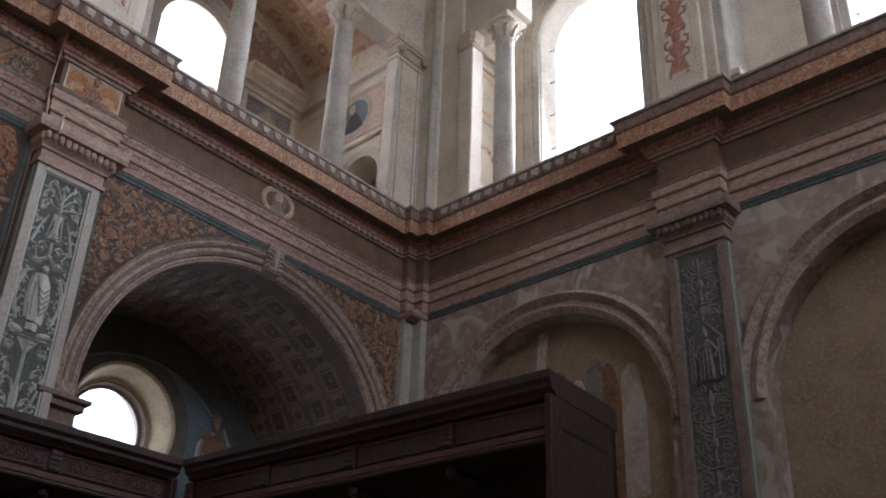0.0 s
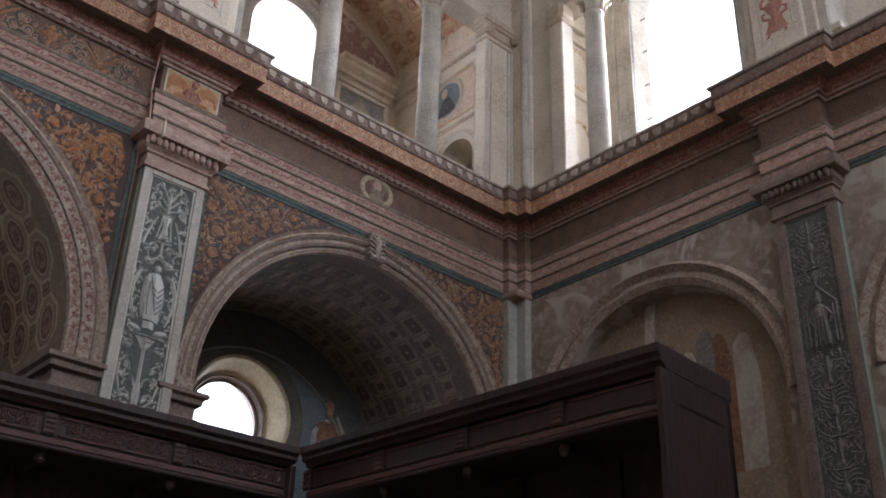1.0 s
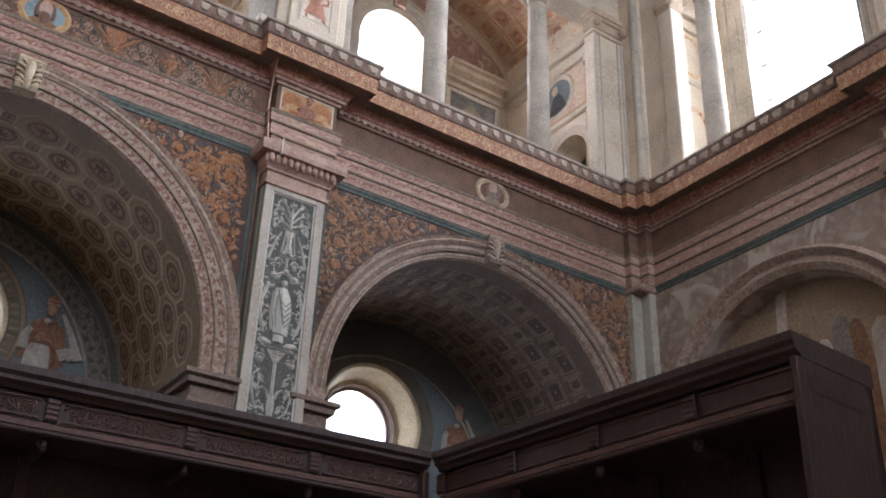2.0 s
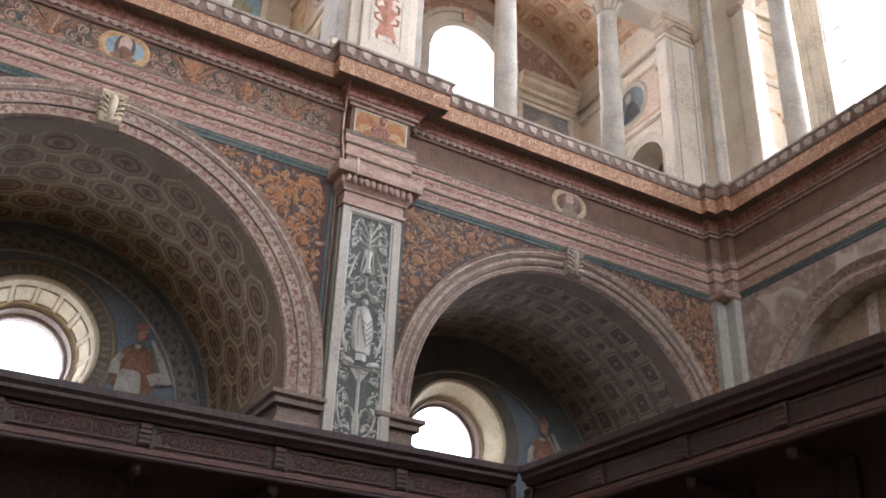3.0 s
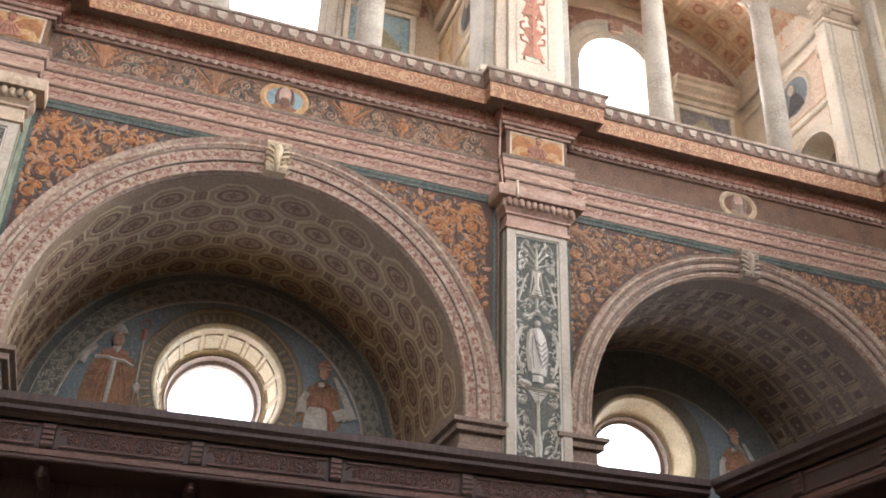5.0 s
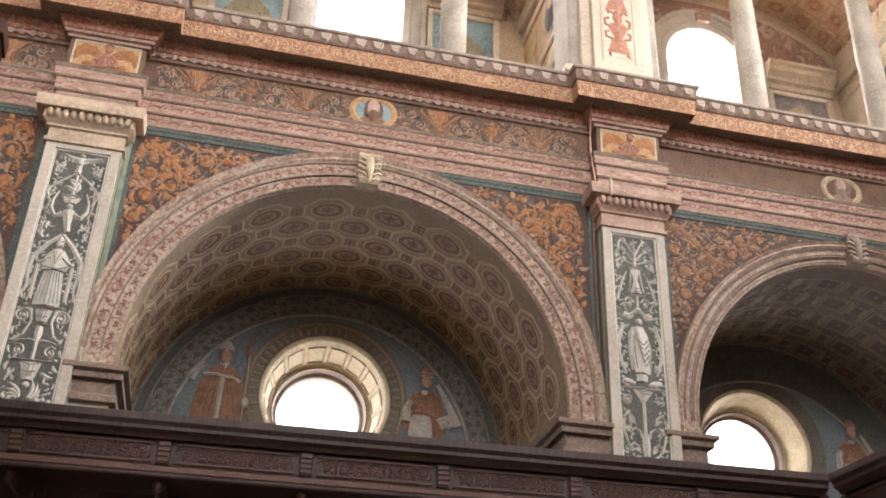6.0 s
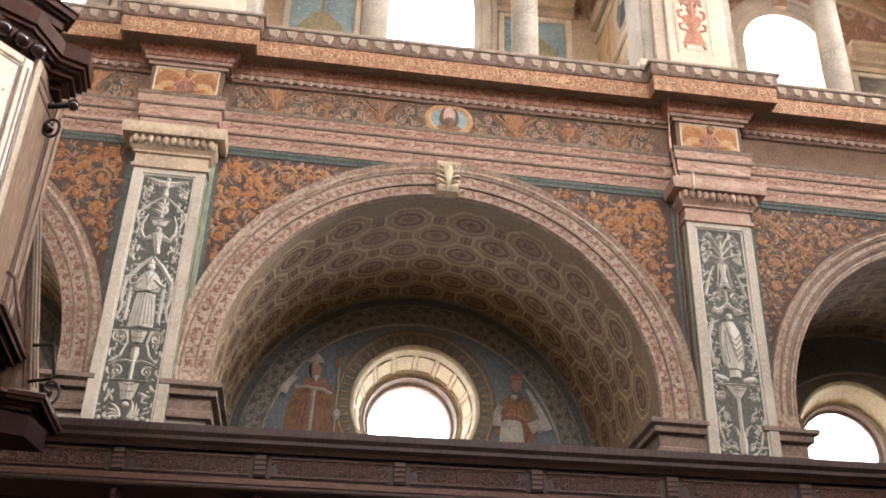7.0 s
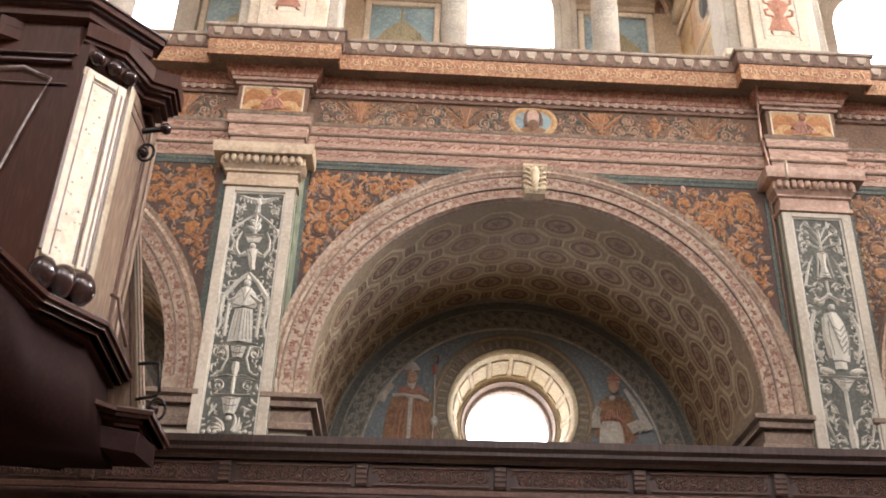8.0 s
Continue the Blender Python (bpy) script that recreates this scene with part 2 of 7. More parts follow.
def glass_material():
    m = bpy.data.materials.new("old_window_glass")
    m.use_nodes = True
    t = m.node_tree
    t.nodes.remove(t.nodes["Principled BSDF"])
    tr, gl, mx = t.nodes.new("ShaderNodeBsdfTransparent"), t.nodes.new("ShaderNodeBsdfGlossy"), t.nodes.new("ShaderNodeMixShader")
    gl.inputs["Roughness"].default_value = 0.08
    mx.inputs[0].default_value = 0.06
    t.links.new(tr.outputs[0], mx.inputs[1])
    t.links.new(gl.outputs[0], mx.inputs[2])
    t.links.new(mx.outputs[0], t.nodes["Material Output"].inputs[0])
    return m


GLASS = glass_material()


def sky_material():
    m = bpy.data.materials.new("bright_sky_distance")
    m.use_nodes = True
    t = m.node_tree
    t.nodes.remove(t.nodes["Principled BSDF"])
    em = t.nodes.new("ShaderNodeEmission")
    em.inputs[0].default_value, em.inputs[1].default_value = (1.0, 0.985, 0.96, 1), 14.0
    t.links.new(em.outputs[0], t.nodes["Material Output"].inputs[0])
    return m


HAZE = sky_material()


# ---- mesh helpers ----
def thing(name, label="", category="", group="", kind="", at=(0, 0, 0)):
    ob = new(name)
    ob.location = at
    return tagged(ob, label, category, group, kind)


def part(name, bm, mat, parent=None, label="", smooth=False):
    me = bpy.data.meshes.new(name)
    bmesh.ops.recalc_face_normals(bm, faces=bm.faces)
    bm.to_mesh(me)
    bm.free()
    me.materials.append(mat)
    if smooth:
        me.shade_smooth()
    ob = new(name, me)
    if parent is not None:
        ob.parent = parent
        ob.location = tuple(-v for v in parent_base(parent))
    return tagged(ob, label)


def parent_base(ob):
    v = Vector(ob.location)
    while ob.parent is not None:
        ob = ob.parent
        v = v + Vector(ob.location)
    return v


def setting(name, bm, mat, label="", category="", smooth=False):
    return tagged(part(name, bm, mat, None, "", smooth), label, category, "", "structure")


def box(bm, x0, x1, y0, y1, z0, z1, bevel=0.0):
    r = bmesh.ops.create_cube(bm, size=1)
    bmesh.ops.transform(bm, matrix=Matrix.LocRotScale(((x0 + x1) / 2, (y0 + y1) / 2, (z0 + z1) / 2), None, (abs(x1 - x0), abs(y1 - y0), abs(z1 - z0))), verts=r["verts"])
    if bevel:
        edges = list({e for v in r["verts"] for e in v.link_edges})
        bmesh.ops.bevel(bm, geom=edges, offset=bevel, segments=1, affect="EDGES")
    return bm


def sweep(bm, path, profile, cap=True):
    """Runs a profile of (outward offset, z) along a plan polyline; outward is to the right of the way."""
    rings = []
    n = len(path)
    for i, p in enumerate(path):
        p = Vector(p)
        d = []
        if i > 0:
            d.append((p - Vector(path[i - 1])).normalized())
        if i < n - 1:
            d.append((Vector(path[i + 1]) - p).normalized())
        nr = [Vector((v.y, -v.x)) for v in d]
        m = nr[0] if len(nr) == 1 else (nr[0] + nr[1]) / (1 + nr[0].dot(nr[1]))
        rings.append([bm.verts.new((p.x + m.x * o, p.y + m.y * o, z)) for o, z in profile])
    for a, b in zip(rings, rings[1:]):
        for j in range(len(profile) - 1):
            bm.faces.new((a[j], a[j + 1], b[j + 1], b[j]))
    if cap and len(profile) > 2:
        bm.faces.new(rings[0])
        bm.faces.new(list(reversed(rings[-1])))
    return bm


def lathe(bm, rings, at=(0, 0, 0), seg=20, squash=(1, 1)):
    """A turned solid from (radius, z) rings."""
    prev = None
    for r, z in rings:
        ring = [bm.verts.new((at[0] + squash[0] * r * math.cos(2 * math.pi * k / seg), at[1] + squash[1] * r * math.sin(2 * math.pi * k / seg), at[2] + z)) for k in range(seg)]
        if prev:
            for k in range(seg):
                bm.faces.new((prev[k], prev[(k + 1) % seg], ring[(k + 1) % seg], ring[k]))
        else:
            bm.faces.new(list(reversed(ring)))
        prev = ring
    bm.faces.new(prev)
    return bm


def tube(bm, pts, radius, seg=8):
    pts = [Vector(p) for p in pts]
    prev = None
    for i, p in enumerate(pts):
        d = (pts[min(i + 1, len(pts) - 1)] - pts[max(i - 1, 0)]).normalized()
        q = d.to_track_quat("Z", "Y")
        ring = [bm.verts.new(p + q @ Vector((radius * math.cos(2 * math.pi * k / seg), radius * math.sin(2 * math.pi * k / seg), 0))) for k in range(seg)]
        if prev:
            for k in range(seg):
                bm.faces.new((prev[k], prev[(k + 1) % seg], ring[(k + 1) % seg], ring[k]))
        else:
            bm.faces.new(list(reversed(ring)))
        prev = ring
    bm.faces.new(prev)
    return bm


class Relief:
    """Collects low painted relief (strips and discs) on a surface given by place(u, v, h)."""

    def __init__(self, place):
        self.v, self.f, self.place = [], [], place

    def strip(self, pts, wide, h=0.008):
        base = len(self.v)
        n = len(pts)
        for i, (u, v) in enumerate(pts):
            a, b = pts[max(i - 1, 0)], pts[min(i + 1, n - 1)]
            du, dv = b[0] - a[0], b[1] - a[1]
            ln = math.hypot(du, dv) or 1
            w = wide(i / (n - 1)) if callable(wide) else wide
            nu, nv = -dv / ln * w, du / ln * w
            self.v += [self.place(u + nu, v + nv, 0.0), self.place(u, v, h), self.place(u - nu, v - nv, 0.0)]
        for i in range(n - 1):
            a = base + 3 * i
            self.f += [(a, a + 1, a + 4, a + 3), (a + 1, a + 2, a + 5, a + 4)]

    def disc(self, u, v, ru, rv=None, h=0.01, n=10, turn=0.0):
        rv = rv or ru
        base = len(self.v)
        ct, st = math.cos(turn), math.sin(turn)
        for k, s in ((0, 1.0), (1, 0.62)):
            for i in range(n):
                a = 2 * math.pi * i / n
                p, q = ru * s * math.cos(a), rv * s * math.sin(a)
                self.v.append(self.place(u + p * ct - q * st, v + p * st + q * ct, h * k))
        self.v.append(self.place(u, v, h * 1.15))
        for i in range(n):
            j = (i + 1) % n
            self.f += [(base + i, base + j, base + n + j, base + n + i), (base + n + i, base + n + j, base + 2 * n)]

    def spiral(self, u, v, r, turns, start, way, wide, h=0.008):
        n = max(10, int(turns * 14))
        pts = []
        for i in range(n + 1):
            t = i / n
            a = start + way * t * turns * 2 * math.pi
            q = r * (1 - 0.85 * t)
            pts.append((u + q * math.cos(a), v + q * math.sin(a)))
        self.strip(pts, lambda t: wide * (1 - 0.5 * t), h)
        self.disc(pts[-1][0], pts[-1][1], wide * 1.6, h=h, n=7)

    def leaf(self, u, v, length, angle, wide, h=0.008):
        pts = []
        for i in range(7):
            t = i / 6
            b = angle + 0.7 * t
            pts.append((u + length * t * math.cos(b), v + length * t * math.sin(b)))
        self.strip(pts, lambda t: 0.002 + wide * math.sin(math.pi * min(1, 0.12 + 0.88 * t)), h)

    def ring(self, u, v, r, wide, h=0.01, n=20, rv=None, a0=0.0, a1=2 * math.pi):
        rv = rv or r
        self.strip([(u + r * math.cos(a0 + (a1 - a0) * i / n), v + rv * math.sin(a0 + (a1 - a0) * i / n)) for i in range(n + 1)], wide, h)

    def line(self, pts, wide, h=0.008):
        self.strip(pts, wide, h)

    def build(self, name, mat, parent, label="", kind="stuff"):
        me = bpy.data.meshes.new(name)
        me.from_pydata([tuple(p) for p in self.v], [], self.f)
        me.materials.append(mat)
        ob = new(name, me)
        if parent is not None:
            ob.parent = parent
            ob.location = tuple(-c for c in parent_base(parent))
        return tagged(ob, label, "", "", kind)


# ---- plan ----
FACE = 8.35            # arcade wall, nave side
PROUD = 0.15           # pilasters stand this far in front
BAYS = (-4.22, 1.02, 6.24)
PILS = (-6.835, -1.58, 3.692)
HALF = 0.328
R_IN, R_OUT, SPRING = 2.0, 2.33, 5.01
BACK = 10.5            # chapel back wall
END = 8.62             # end wall, nave side
END_PIL = 4.25
WEST, SOUTH = -9.0, -2.6
CEIL = 15.0
FLOOR2 = 8.5           # gallery floor
GBACK = 10.9           # gallery back wall


def north(u, z, d):
    return (u, FACE + d, z)


def east(u, z, d):
    return (END + d, u, z)


def quad(bm, *pts):
    bm.faces.new([bm.verts.new(p) for p in pts])


def arch_wall(bm, place, u0, u1, c, r, spring, z0, z1, depth, n=40, sill=None):
    """A wall slab from u0 to u1 with a round-headed opening that goes through it."""
    for d in (0.0, depth):
        quad(bm, place(u0, z0, d), place(c - r, z0, d), place(c - r, z1, d), place(u0, z1, d))
        quad(bm, place(c + r, z0, d), place(u1, z0, d), place(u1, z1, d), place(c + r, z1, d))
        for i in range(n):
            a, b = math.pi * (1 - i / n), math.pi * (1 - (i + 1) / n)
            ua, ub = c + r * math.cos(a), c + r * math.cos(b)
            quad(bm, place(ua, spring + r * math.sin(a), d), place(ub, spring + r * math.sin(b), d), place(ub, z1, d), place(ua, z1, d))
        if sill is not None:
            quad(bm, place(c - r, z0, d), place(c + r, z0, d), place(c + r, sill, d), place(c - r, sill, d))
    low = z0 if sill is None else sill
    for s in (-1, 1):
        quad(bm, place(c + s * r, low, 0), place(c + s * r, spring, 0), place(c + s * r, spring, depth), place(c + s * r, low, depth))
    if sill is not None:
        quad(bm, place(c - r, sill, 0), place(c + r, sill, 0), place(c + r, sill, depth), place(c - r, sill, depth))
    for i in range(n):
        a, b = math.pi * i / n, math.pi * (i + 1) / n
        quad(bm, place(c + r * math.cos(a), spring + r * math.sin(a), 0), place(c + r * math.cos(b), spring + r * math.sin(b), 0), place(c + r * math.cos(b), spring + r * math.sin(b), depth), place(c + r * math.cos(a), spring + r * math.sin(a), depth))
    quad(bm, place(u0, z1, 0), place(u1, z1, 0), place(u1, z1, depth), place(u0, z1, depth))
    for a, b in ((u0, c - r), (c + r, u1)):
        quad(bm, place(a, z0, 0), place(b, z0, 0), place(b, z0, depth), place(a, z0, depth))
    return bm


# ---- the shell ----
setting("floor", box(bmesh.new(), WEST - 0.4, 12.2, SOUTH - 0.4, 12.4, -0.2, 0.0), FLOORM, "worn reddish-brown stone church floor", "floor")
bm = bmesh.new()
for c, u0, u1 in zip(BAYS, (WEST, -1.585, 3.665), (-1.585, 3.665, END + 0.3)):
    arch_wall(bm, north, u0, u1, c, R_IN, SPRING, 0.0, 8.45, 0.3)
setting("wall_north", bm, SPAN, "painted arcade wall with round chapel arches", "wall")
bm = bmesh.new()
for c, u0, u1, r in ((6.3, END_PIL, FACE + 0.3, 1.55), (2.2, SOUTH, END_PIL, 1.55)):
    arch_wall(bm, east, u0, u1, c, r, 5.2, 0.0, 8.45, 0.3)
setting("wall_east", bm, FRESCO, "faded frescoed end wall with round arches", "wall")
setting("wall_west", box(bmesh.new(), WEST - 0.3, WEST, SOUTH - 0.3, 11.4, 0, CEIL), PLASTER, "plain plastered wall", "wall")
setting("ceiling", box(bmesh.new(), WEST - 0.3, 12.2, SOUTH - 0.4, 12.4, CEIL, CEIL + 0.3), PALE, "plain pale plaster ceiling", "ceiling")
bm = bmesh.new()
for c, u0, u1 in zip(BAYS, (WEST, -1.585, 3.665), (-1.585, 3.665, END + 0.3)):
    arch_wall(bm, lambda u, z, d: (u, SOUTH - d, z), u0, u1, c, 0.95, 12.0, 0.0, CEIL, 0.35, 20, 9.2)
setting("wall_south", bm, PLASTER, "plain plastered wall with tall round-headed windows", "wall")
# solid masonry round the chapels, so that no daylight leaks in
bm = bmesh.new()
box(bm, WEST, 12.0, 12.0, 12.3, 0.0, 4.3)
box(bm, 12.0, 12.3, SOUTH, 12.3, 0.0, 8.4)
setting("outer_wall", bm, PLASTER, "outer wall of the chapels", "wall")


# ---- side chapels: walls, barrel vault, back wall with a round window ----
def polar(c):
    """Places on a chapel vault: u metres round the arc, v the way in from the nave."""
    return lambda u, v, h: (c + (R_IN - 0.003 - h) * math.cos(u / R_IN), FACE + 0.3 + v, SPRING + (R_IN - 0.003 - h) * math.sin(u / R_IN))


OC2 = 0.16             # the round window of the last chapel sits off centre


def chapel(c, square):
    bm = bmesh.new()
    n = 48
    y0, y1 = FACE + 0.3, BACK
    for i in range(n):
        a, b = math.pi * i / n, math.pi * (i + 1) / n
        quad(bm, (c + R_IN * math.cos(a), y0, SPRING + R_IN * math.sin(a)), (c + R_IN * math.cos(b), y0, SPRING + R_IN * math.sin(b)), (c + R_IN * math.cos(b), y1, SPRING + R_IN * math.sin(b)), (c + R_IN * math.cos(a), y1, SPRING + R_IN * math.sin(a)))
        quad(bm, (c + 2.25 * math.cos(a), y0, SPRING + 2.25 * math.sin(a)), (c + 2.25 * math.cos(b), y0, SPRING + 2.25 * math.sin(b)), (c + 2.25 * math.cos(b), y1, SPRING + 2.25 * math.sin(b)), (c + 2.25 * math.cos(a), y1, SPRING + 2.25 * math.sin(a)))
    vault = setting("chapel_vault", bm, VAULT3 if square else VAULT, "brown barrel vault painted with rows of coffers and rosettes", "vault", True)
    ribs, roses = Relief(polar(c)), Relief(polar(c))
    depth = BACK - FACE - 0.3
    arc = math.pi * R_IN
    if square:
        rows, cols = 5, 11
        du, dv = arc / cols, depth / rows

        def coffer(u, v, hu, hv, w, dark):
            for q in (1.0, 0.74):
                ribs.strip([(u - hu * q, v - hv * q), (u + hu * q, v - hv * q), (u + hu * q, v + hv * q), (u - hu * q, v + hv * q), (u - hu * q, v - hv * q)], w, 0.004)
            roses.strip([(u - hu * dark, v), (u + hu * dark, v)], hv * dark, 0.003)
        for i in range(-1, cols + 1):
            for j in range(rows):
                u, v = (i + 0.5 + 0.5 * (j % 2)) * du, (j + 0.5) * dv
                if 0.15 < u < arc - 0.15:
                    coffer(u, v, 0.165, 0.135, 0.013, 0.66)
                    ribs.disc(u, v, 0.03, 0.03, 0.008, 8)
                if 0.1 < u + du / 2 < arc - 0.1:
                    coffer(u + du / 2, v, 0.075, 0.095, 0.01, 0.62)
                    for s in (-1, 1):
                        ribs.line([(u + du / 2 + s * 0.095, v - dv / 2), (u + du / 2 + s * 0.095, v + dv / 2)], 0.009, 0.004)
    else:
        rows, cols = 6, 10
        du, dv = arc / cols, depth / rows
        for i in range(-1, cols + 1):
            for j in range(rows):
                u, v = (i + 0.5 + 0.5 * (j % 2)) * du, (j + 0.5) * dv
                ou, ov = 0.262, 0.235
                if 0.2 < u < arc - 0.2:
                    ribs.strip([(u + ou * math.cos(math.pi / 8 + k * math.pi / 4), v + ov * math.sin(math.pi / 8 + k * math.pi / 4)) for k in range(9)], 0.019, 0.005)
                    ribs.strip([(u + 0.17 * math.cos(k * math.pi / 8), v + 0.14 * math.sin(k * math.pi / 8)) for k in range(17)], 0.009, 0.005)
                    roses.strip([(u + 0.135 * math.cos(k * math.pi / 8), v + 0.108 * math.sin(k * math.pi / 8)) for k in range(17)], 0.024, 0.004)
                    for q in range(6):
                        roses.leaf(u, v, 0.075, q * 1.05, 0.015, 0.005)
                su, q = u + du * 0.5, 0.058
                if 0.1 < su < arc - 0.1:
                    for k in (-1, 0, 1):
                        roses.line([(su - q, v + k * q), (su + q, v + k * q)], 0.011, 0.003)
                        roses.line([(su + k * q, v - q), (su + k * q, v + q)], 0.011, 0.003)
    ribs.build("coffer_ribbing", VRIB3 if square else VRIB, vault)
    roses.build("coffer_painting", VDARK3 if square else VROSE, vault)
    bm = bmesh.new()
    for s in (-1, 1):
        x0, x1 = sorted((c + s * R_IN, c + s * (R_IN + 0.25)))
        box(bm, x0, x1, y0, y1, 0.0, SPRING)
    setting("chapel_side_walls", bm, VAULT3 if square else VAULT, "dark painted chapel side walls", "wall")
    # back wall with a splayed round opening
    oc, oz, r0, r1 = c - (OC2 if square else 0.0), 5.68, 0.69, 0.468
    rb = 0.64 if square else r1
    bm = bmesh.new()
    n = 48
    for i in range(n):
        a, b = 2 * math.pi * i / n, 2 * math.pi * (i + 1) / n

        def edge(t):
            k = 2.3 / max(abs(math.cos(t)), abs(math.sin(t)))
            return (oc + k * math.cos(t), oz + k * math.sin(t))
        (ea, fa), (eb, fb) = edge(a), edge(b)
        quad(bm, (oc + r0 * math.cos(a), BACK, oz + r0 * math.sin(a)), (oc + r0 * math.cos(b), BACK, oz + r0 * math.sin(b)), (eb, BACK, fb), (ea, BACK, fa))
        quad(bm, (oc + rb * math.cos(a), BACK + 0.75, oz + rb * math.sin(a)), (oc + rb * math.cos(b), BACK + 0.75, oz + rb * math.sin(b)), (eb, BACK + 0.75, fb), (ea, BACK + 0.75, fa))
    quad(bm, (oc - 2.3, BACK, 0), (oc + 2.3, BACK, 0), (oc + 2.3, BACK, oz - 2.3), (oc - 2.3, BACK, oz - 2.3))
    quad(bm, (oc - 2.3, BACK + 0.75, 0), (oc + 2.3, BACK + 0.75, 0), (oc + 2.3, BACK + 0.75, oz - 2.3), (oc - 2.3, BACK + 0.75, oz - 2.3))
    back = setting("chapel_back_wall", bm, LUN, "grey-blue frescoed lunette wall round a round window", "wall")
    win = tagged(thing("oculus_window", at=(oc, BACK, oz)), "round window with a splayed cream stone reveal", "window", "oculus windows", "structure")
    # stepped splay
    deep = 0.68 if square else 1.0
    bm = bmesh.new()
    prof = [(r0 + 0.02, -0.012), (r0, 0.0), (r0 - 0.02, 0.03), (0.575, 0.5), (0.56, 0.515), (0.545, 0.515)]
    prev = None
    for rr, d in prof:
        ring = [bm.verts.new((oc + rr * math.cos(2 * math.pi * k / n), BACK + d * deep, oz + rr * math.sin(2 * math.pi * k / n))) for k in range(n)]
        if prev:
            for k in range(n):
                bm.faces.new((prev[k], prev[(k + 1) % n], ring[(k + 1) % n], ring[k]))
        prev = ring
    part("reveal", bm, REVEAL, win)
    bm = bmesh.new()
    prev = None
    for rr, d in ((0.546, 0.515), (0.53, 0.5), (0.51, 0.6), (r1 + 0.012, 0.62), (r1, 0.64), (rb, 0.755 / deep)):
        ring = [bm.verts.new((oc + rr * math.cos(2 * math.pi * k / n), BACK + d * deep, oz + rr * math.sin(2 * math.pi * k / n))) for k in range(n)]
        if prev:
            for k in range(n):
                bm.faces.new((prev[k], prev[(k + 1) % n], ring[(k + 1) % n], ring[k]))
        prev = ring
    part("window_frame", bm, IMPOST, win)
    # painted panels inside the splay
    def splay(a, v, h):
        rr = r0 - 0.02 + (0.575 - r0 + 0.02) * v - h
        return (oc + rr * math.cos(a), BACK + 0.03 + 0.47 * deep * v, oz + rr * math.sin(a))
    rel = Relief(splay)
    for k in range(0 if square else 16):
        a0, a1 = 2 * math.pi * (k + 0.12) / 16, 2 * math.pi * (k + 0.88) / 16
        rel.strip([(a0, 0.25), ((a0 + a1) / 2, 0.25), (a1, 0.25), (a1, 0.85), ((a0 + a1) / 2, 0.85), (a0, 0.85), (a0, 0.25)], 0.022, 0.012)
    if not square:
        rel.build("panel_moulding", VRIB, win)
    face = lambda u, v, h: (u, BACK - 0.004 - h, v)
    rel = Relief(face)
    for k in range(56):
        a = 2 * math.pi * k / 56
        rel.line([(oc + 0.73 * math.cos(a), oz + 0.73 * math.sin(a)), (oc + 0.82 * math.cos(a), oz + 0.82 * math.sin(a))], 0.018, 0.012)
    rel.ring(oc, oz, 0.86, 0.02, 0.012, 48)
    if not square:
        rel.build("tongue_border", VAULT, win)
    bm = bmesh.new()
    ringpoly(bm, oc, oz, r0 + 0.02, 0.9, BACK - 0.003)
    part("border_ground", bm, RINGG, win)
    bm = bmesh.new()
    disc_sheet(bm, oc, oz, rb + 0.01, BACK + 0.74, BACK + 0.748)
    pane = part("pane", bm, GLASS, win)
    pane.visible_shadow = False
    # painted border arch and two painted figures, kept as plain shapes
    fres = tagged(thing("lunette_fresco", at=(c, BACK, SPRING)), "lunette fresco of robed figures on grey-blue, dark scroll border", "fresco", "lunette frescoes")
    bm = bmesh.new()
    ringpoly(bm, c, SPRING, 1.5 if square else 1.63, R_IN - 0.004, BACK - 0.006, 0, math.pi)
    part("border", bm, GRISBG, fres)
    rel = Relief(lambda u, v, h: (c + v * math.cos(u), BACK - 0.008 - h, SPRING + v * math.sin(u)))
    rnd = random.Random(7)
    for k in range(0 if square else 44):
        a = math.pi * (k + 0.5) / 44
        r = 1.75 + 0.035 * (-1) ** k
        for q in range(9):
            b = q * 0.7 + rnd.uniform(-0.2, 0.2)
            rel.leaf(a + 0.035 * math.cos(b) / 1.75, r + 0.035 * math.sin(b), rnd.uniform(0.035, 0.06), b, 0.012, 0.006)
        rel.line([(a - 0.03, 1.68), (a - 0.012, 1.74), (a + 0.012, 1.77), (a + 0.03, 1.83)], 0.009, 0.006)
    rel.line([(math.pi * i / 40, 1.5 if square else 1.645) for i in range(41)], 0.014, 0.01)
    if not square:
        rel.line([(math.pi * i / 40, 1.87) for i in range(41)], 0.012, 0.01)
    rel.line([(math.pi * i / 40, 1.985) for i in range(41)], 0.02, 0.01)
    rel.build("border_scrollwork", LBORD, fres)
    rim = Relief(lambda u, v, h: (c + v * math.cos(u), BACK - 0.012 - h, SPRING + v * math.sin(u)))
    rim.line([(math.pi * i / 50, 1.49 if square else 1.625) for i in range(51)], 0.012, 0.01)
    rim.build("border_fillet", WHITEP, fres)
    for s in (-1, 1):
        painted_figure(fres, c + s * 1.105, s)
    return vault


def stack(t, widths):
    """Half width along a strip, read from even steps."""
    k = min(len(widths) - 1, int(t * (len(widths) - 1) + 0.01))
    return widths[k]


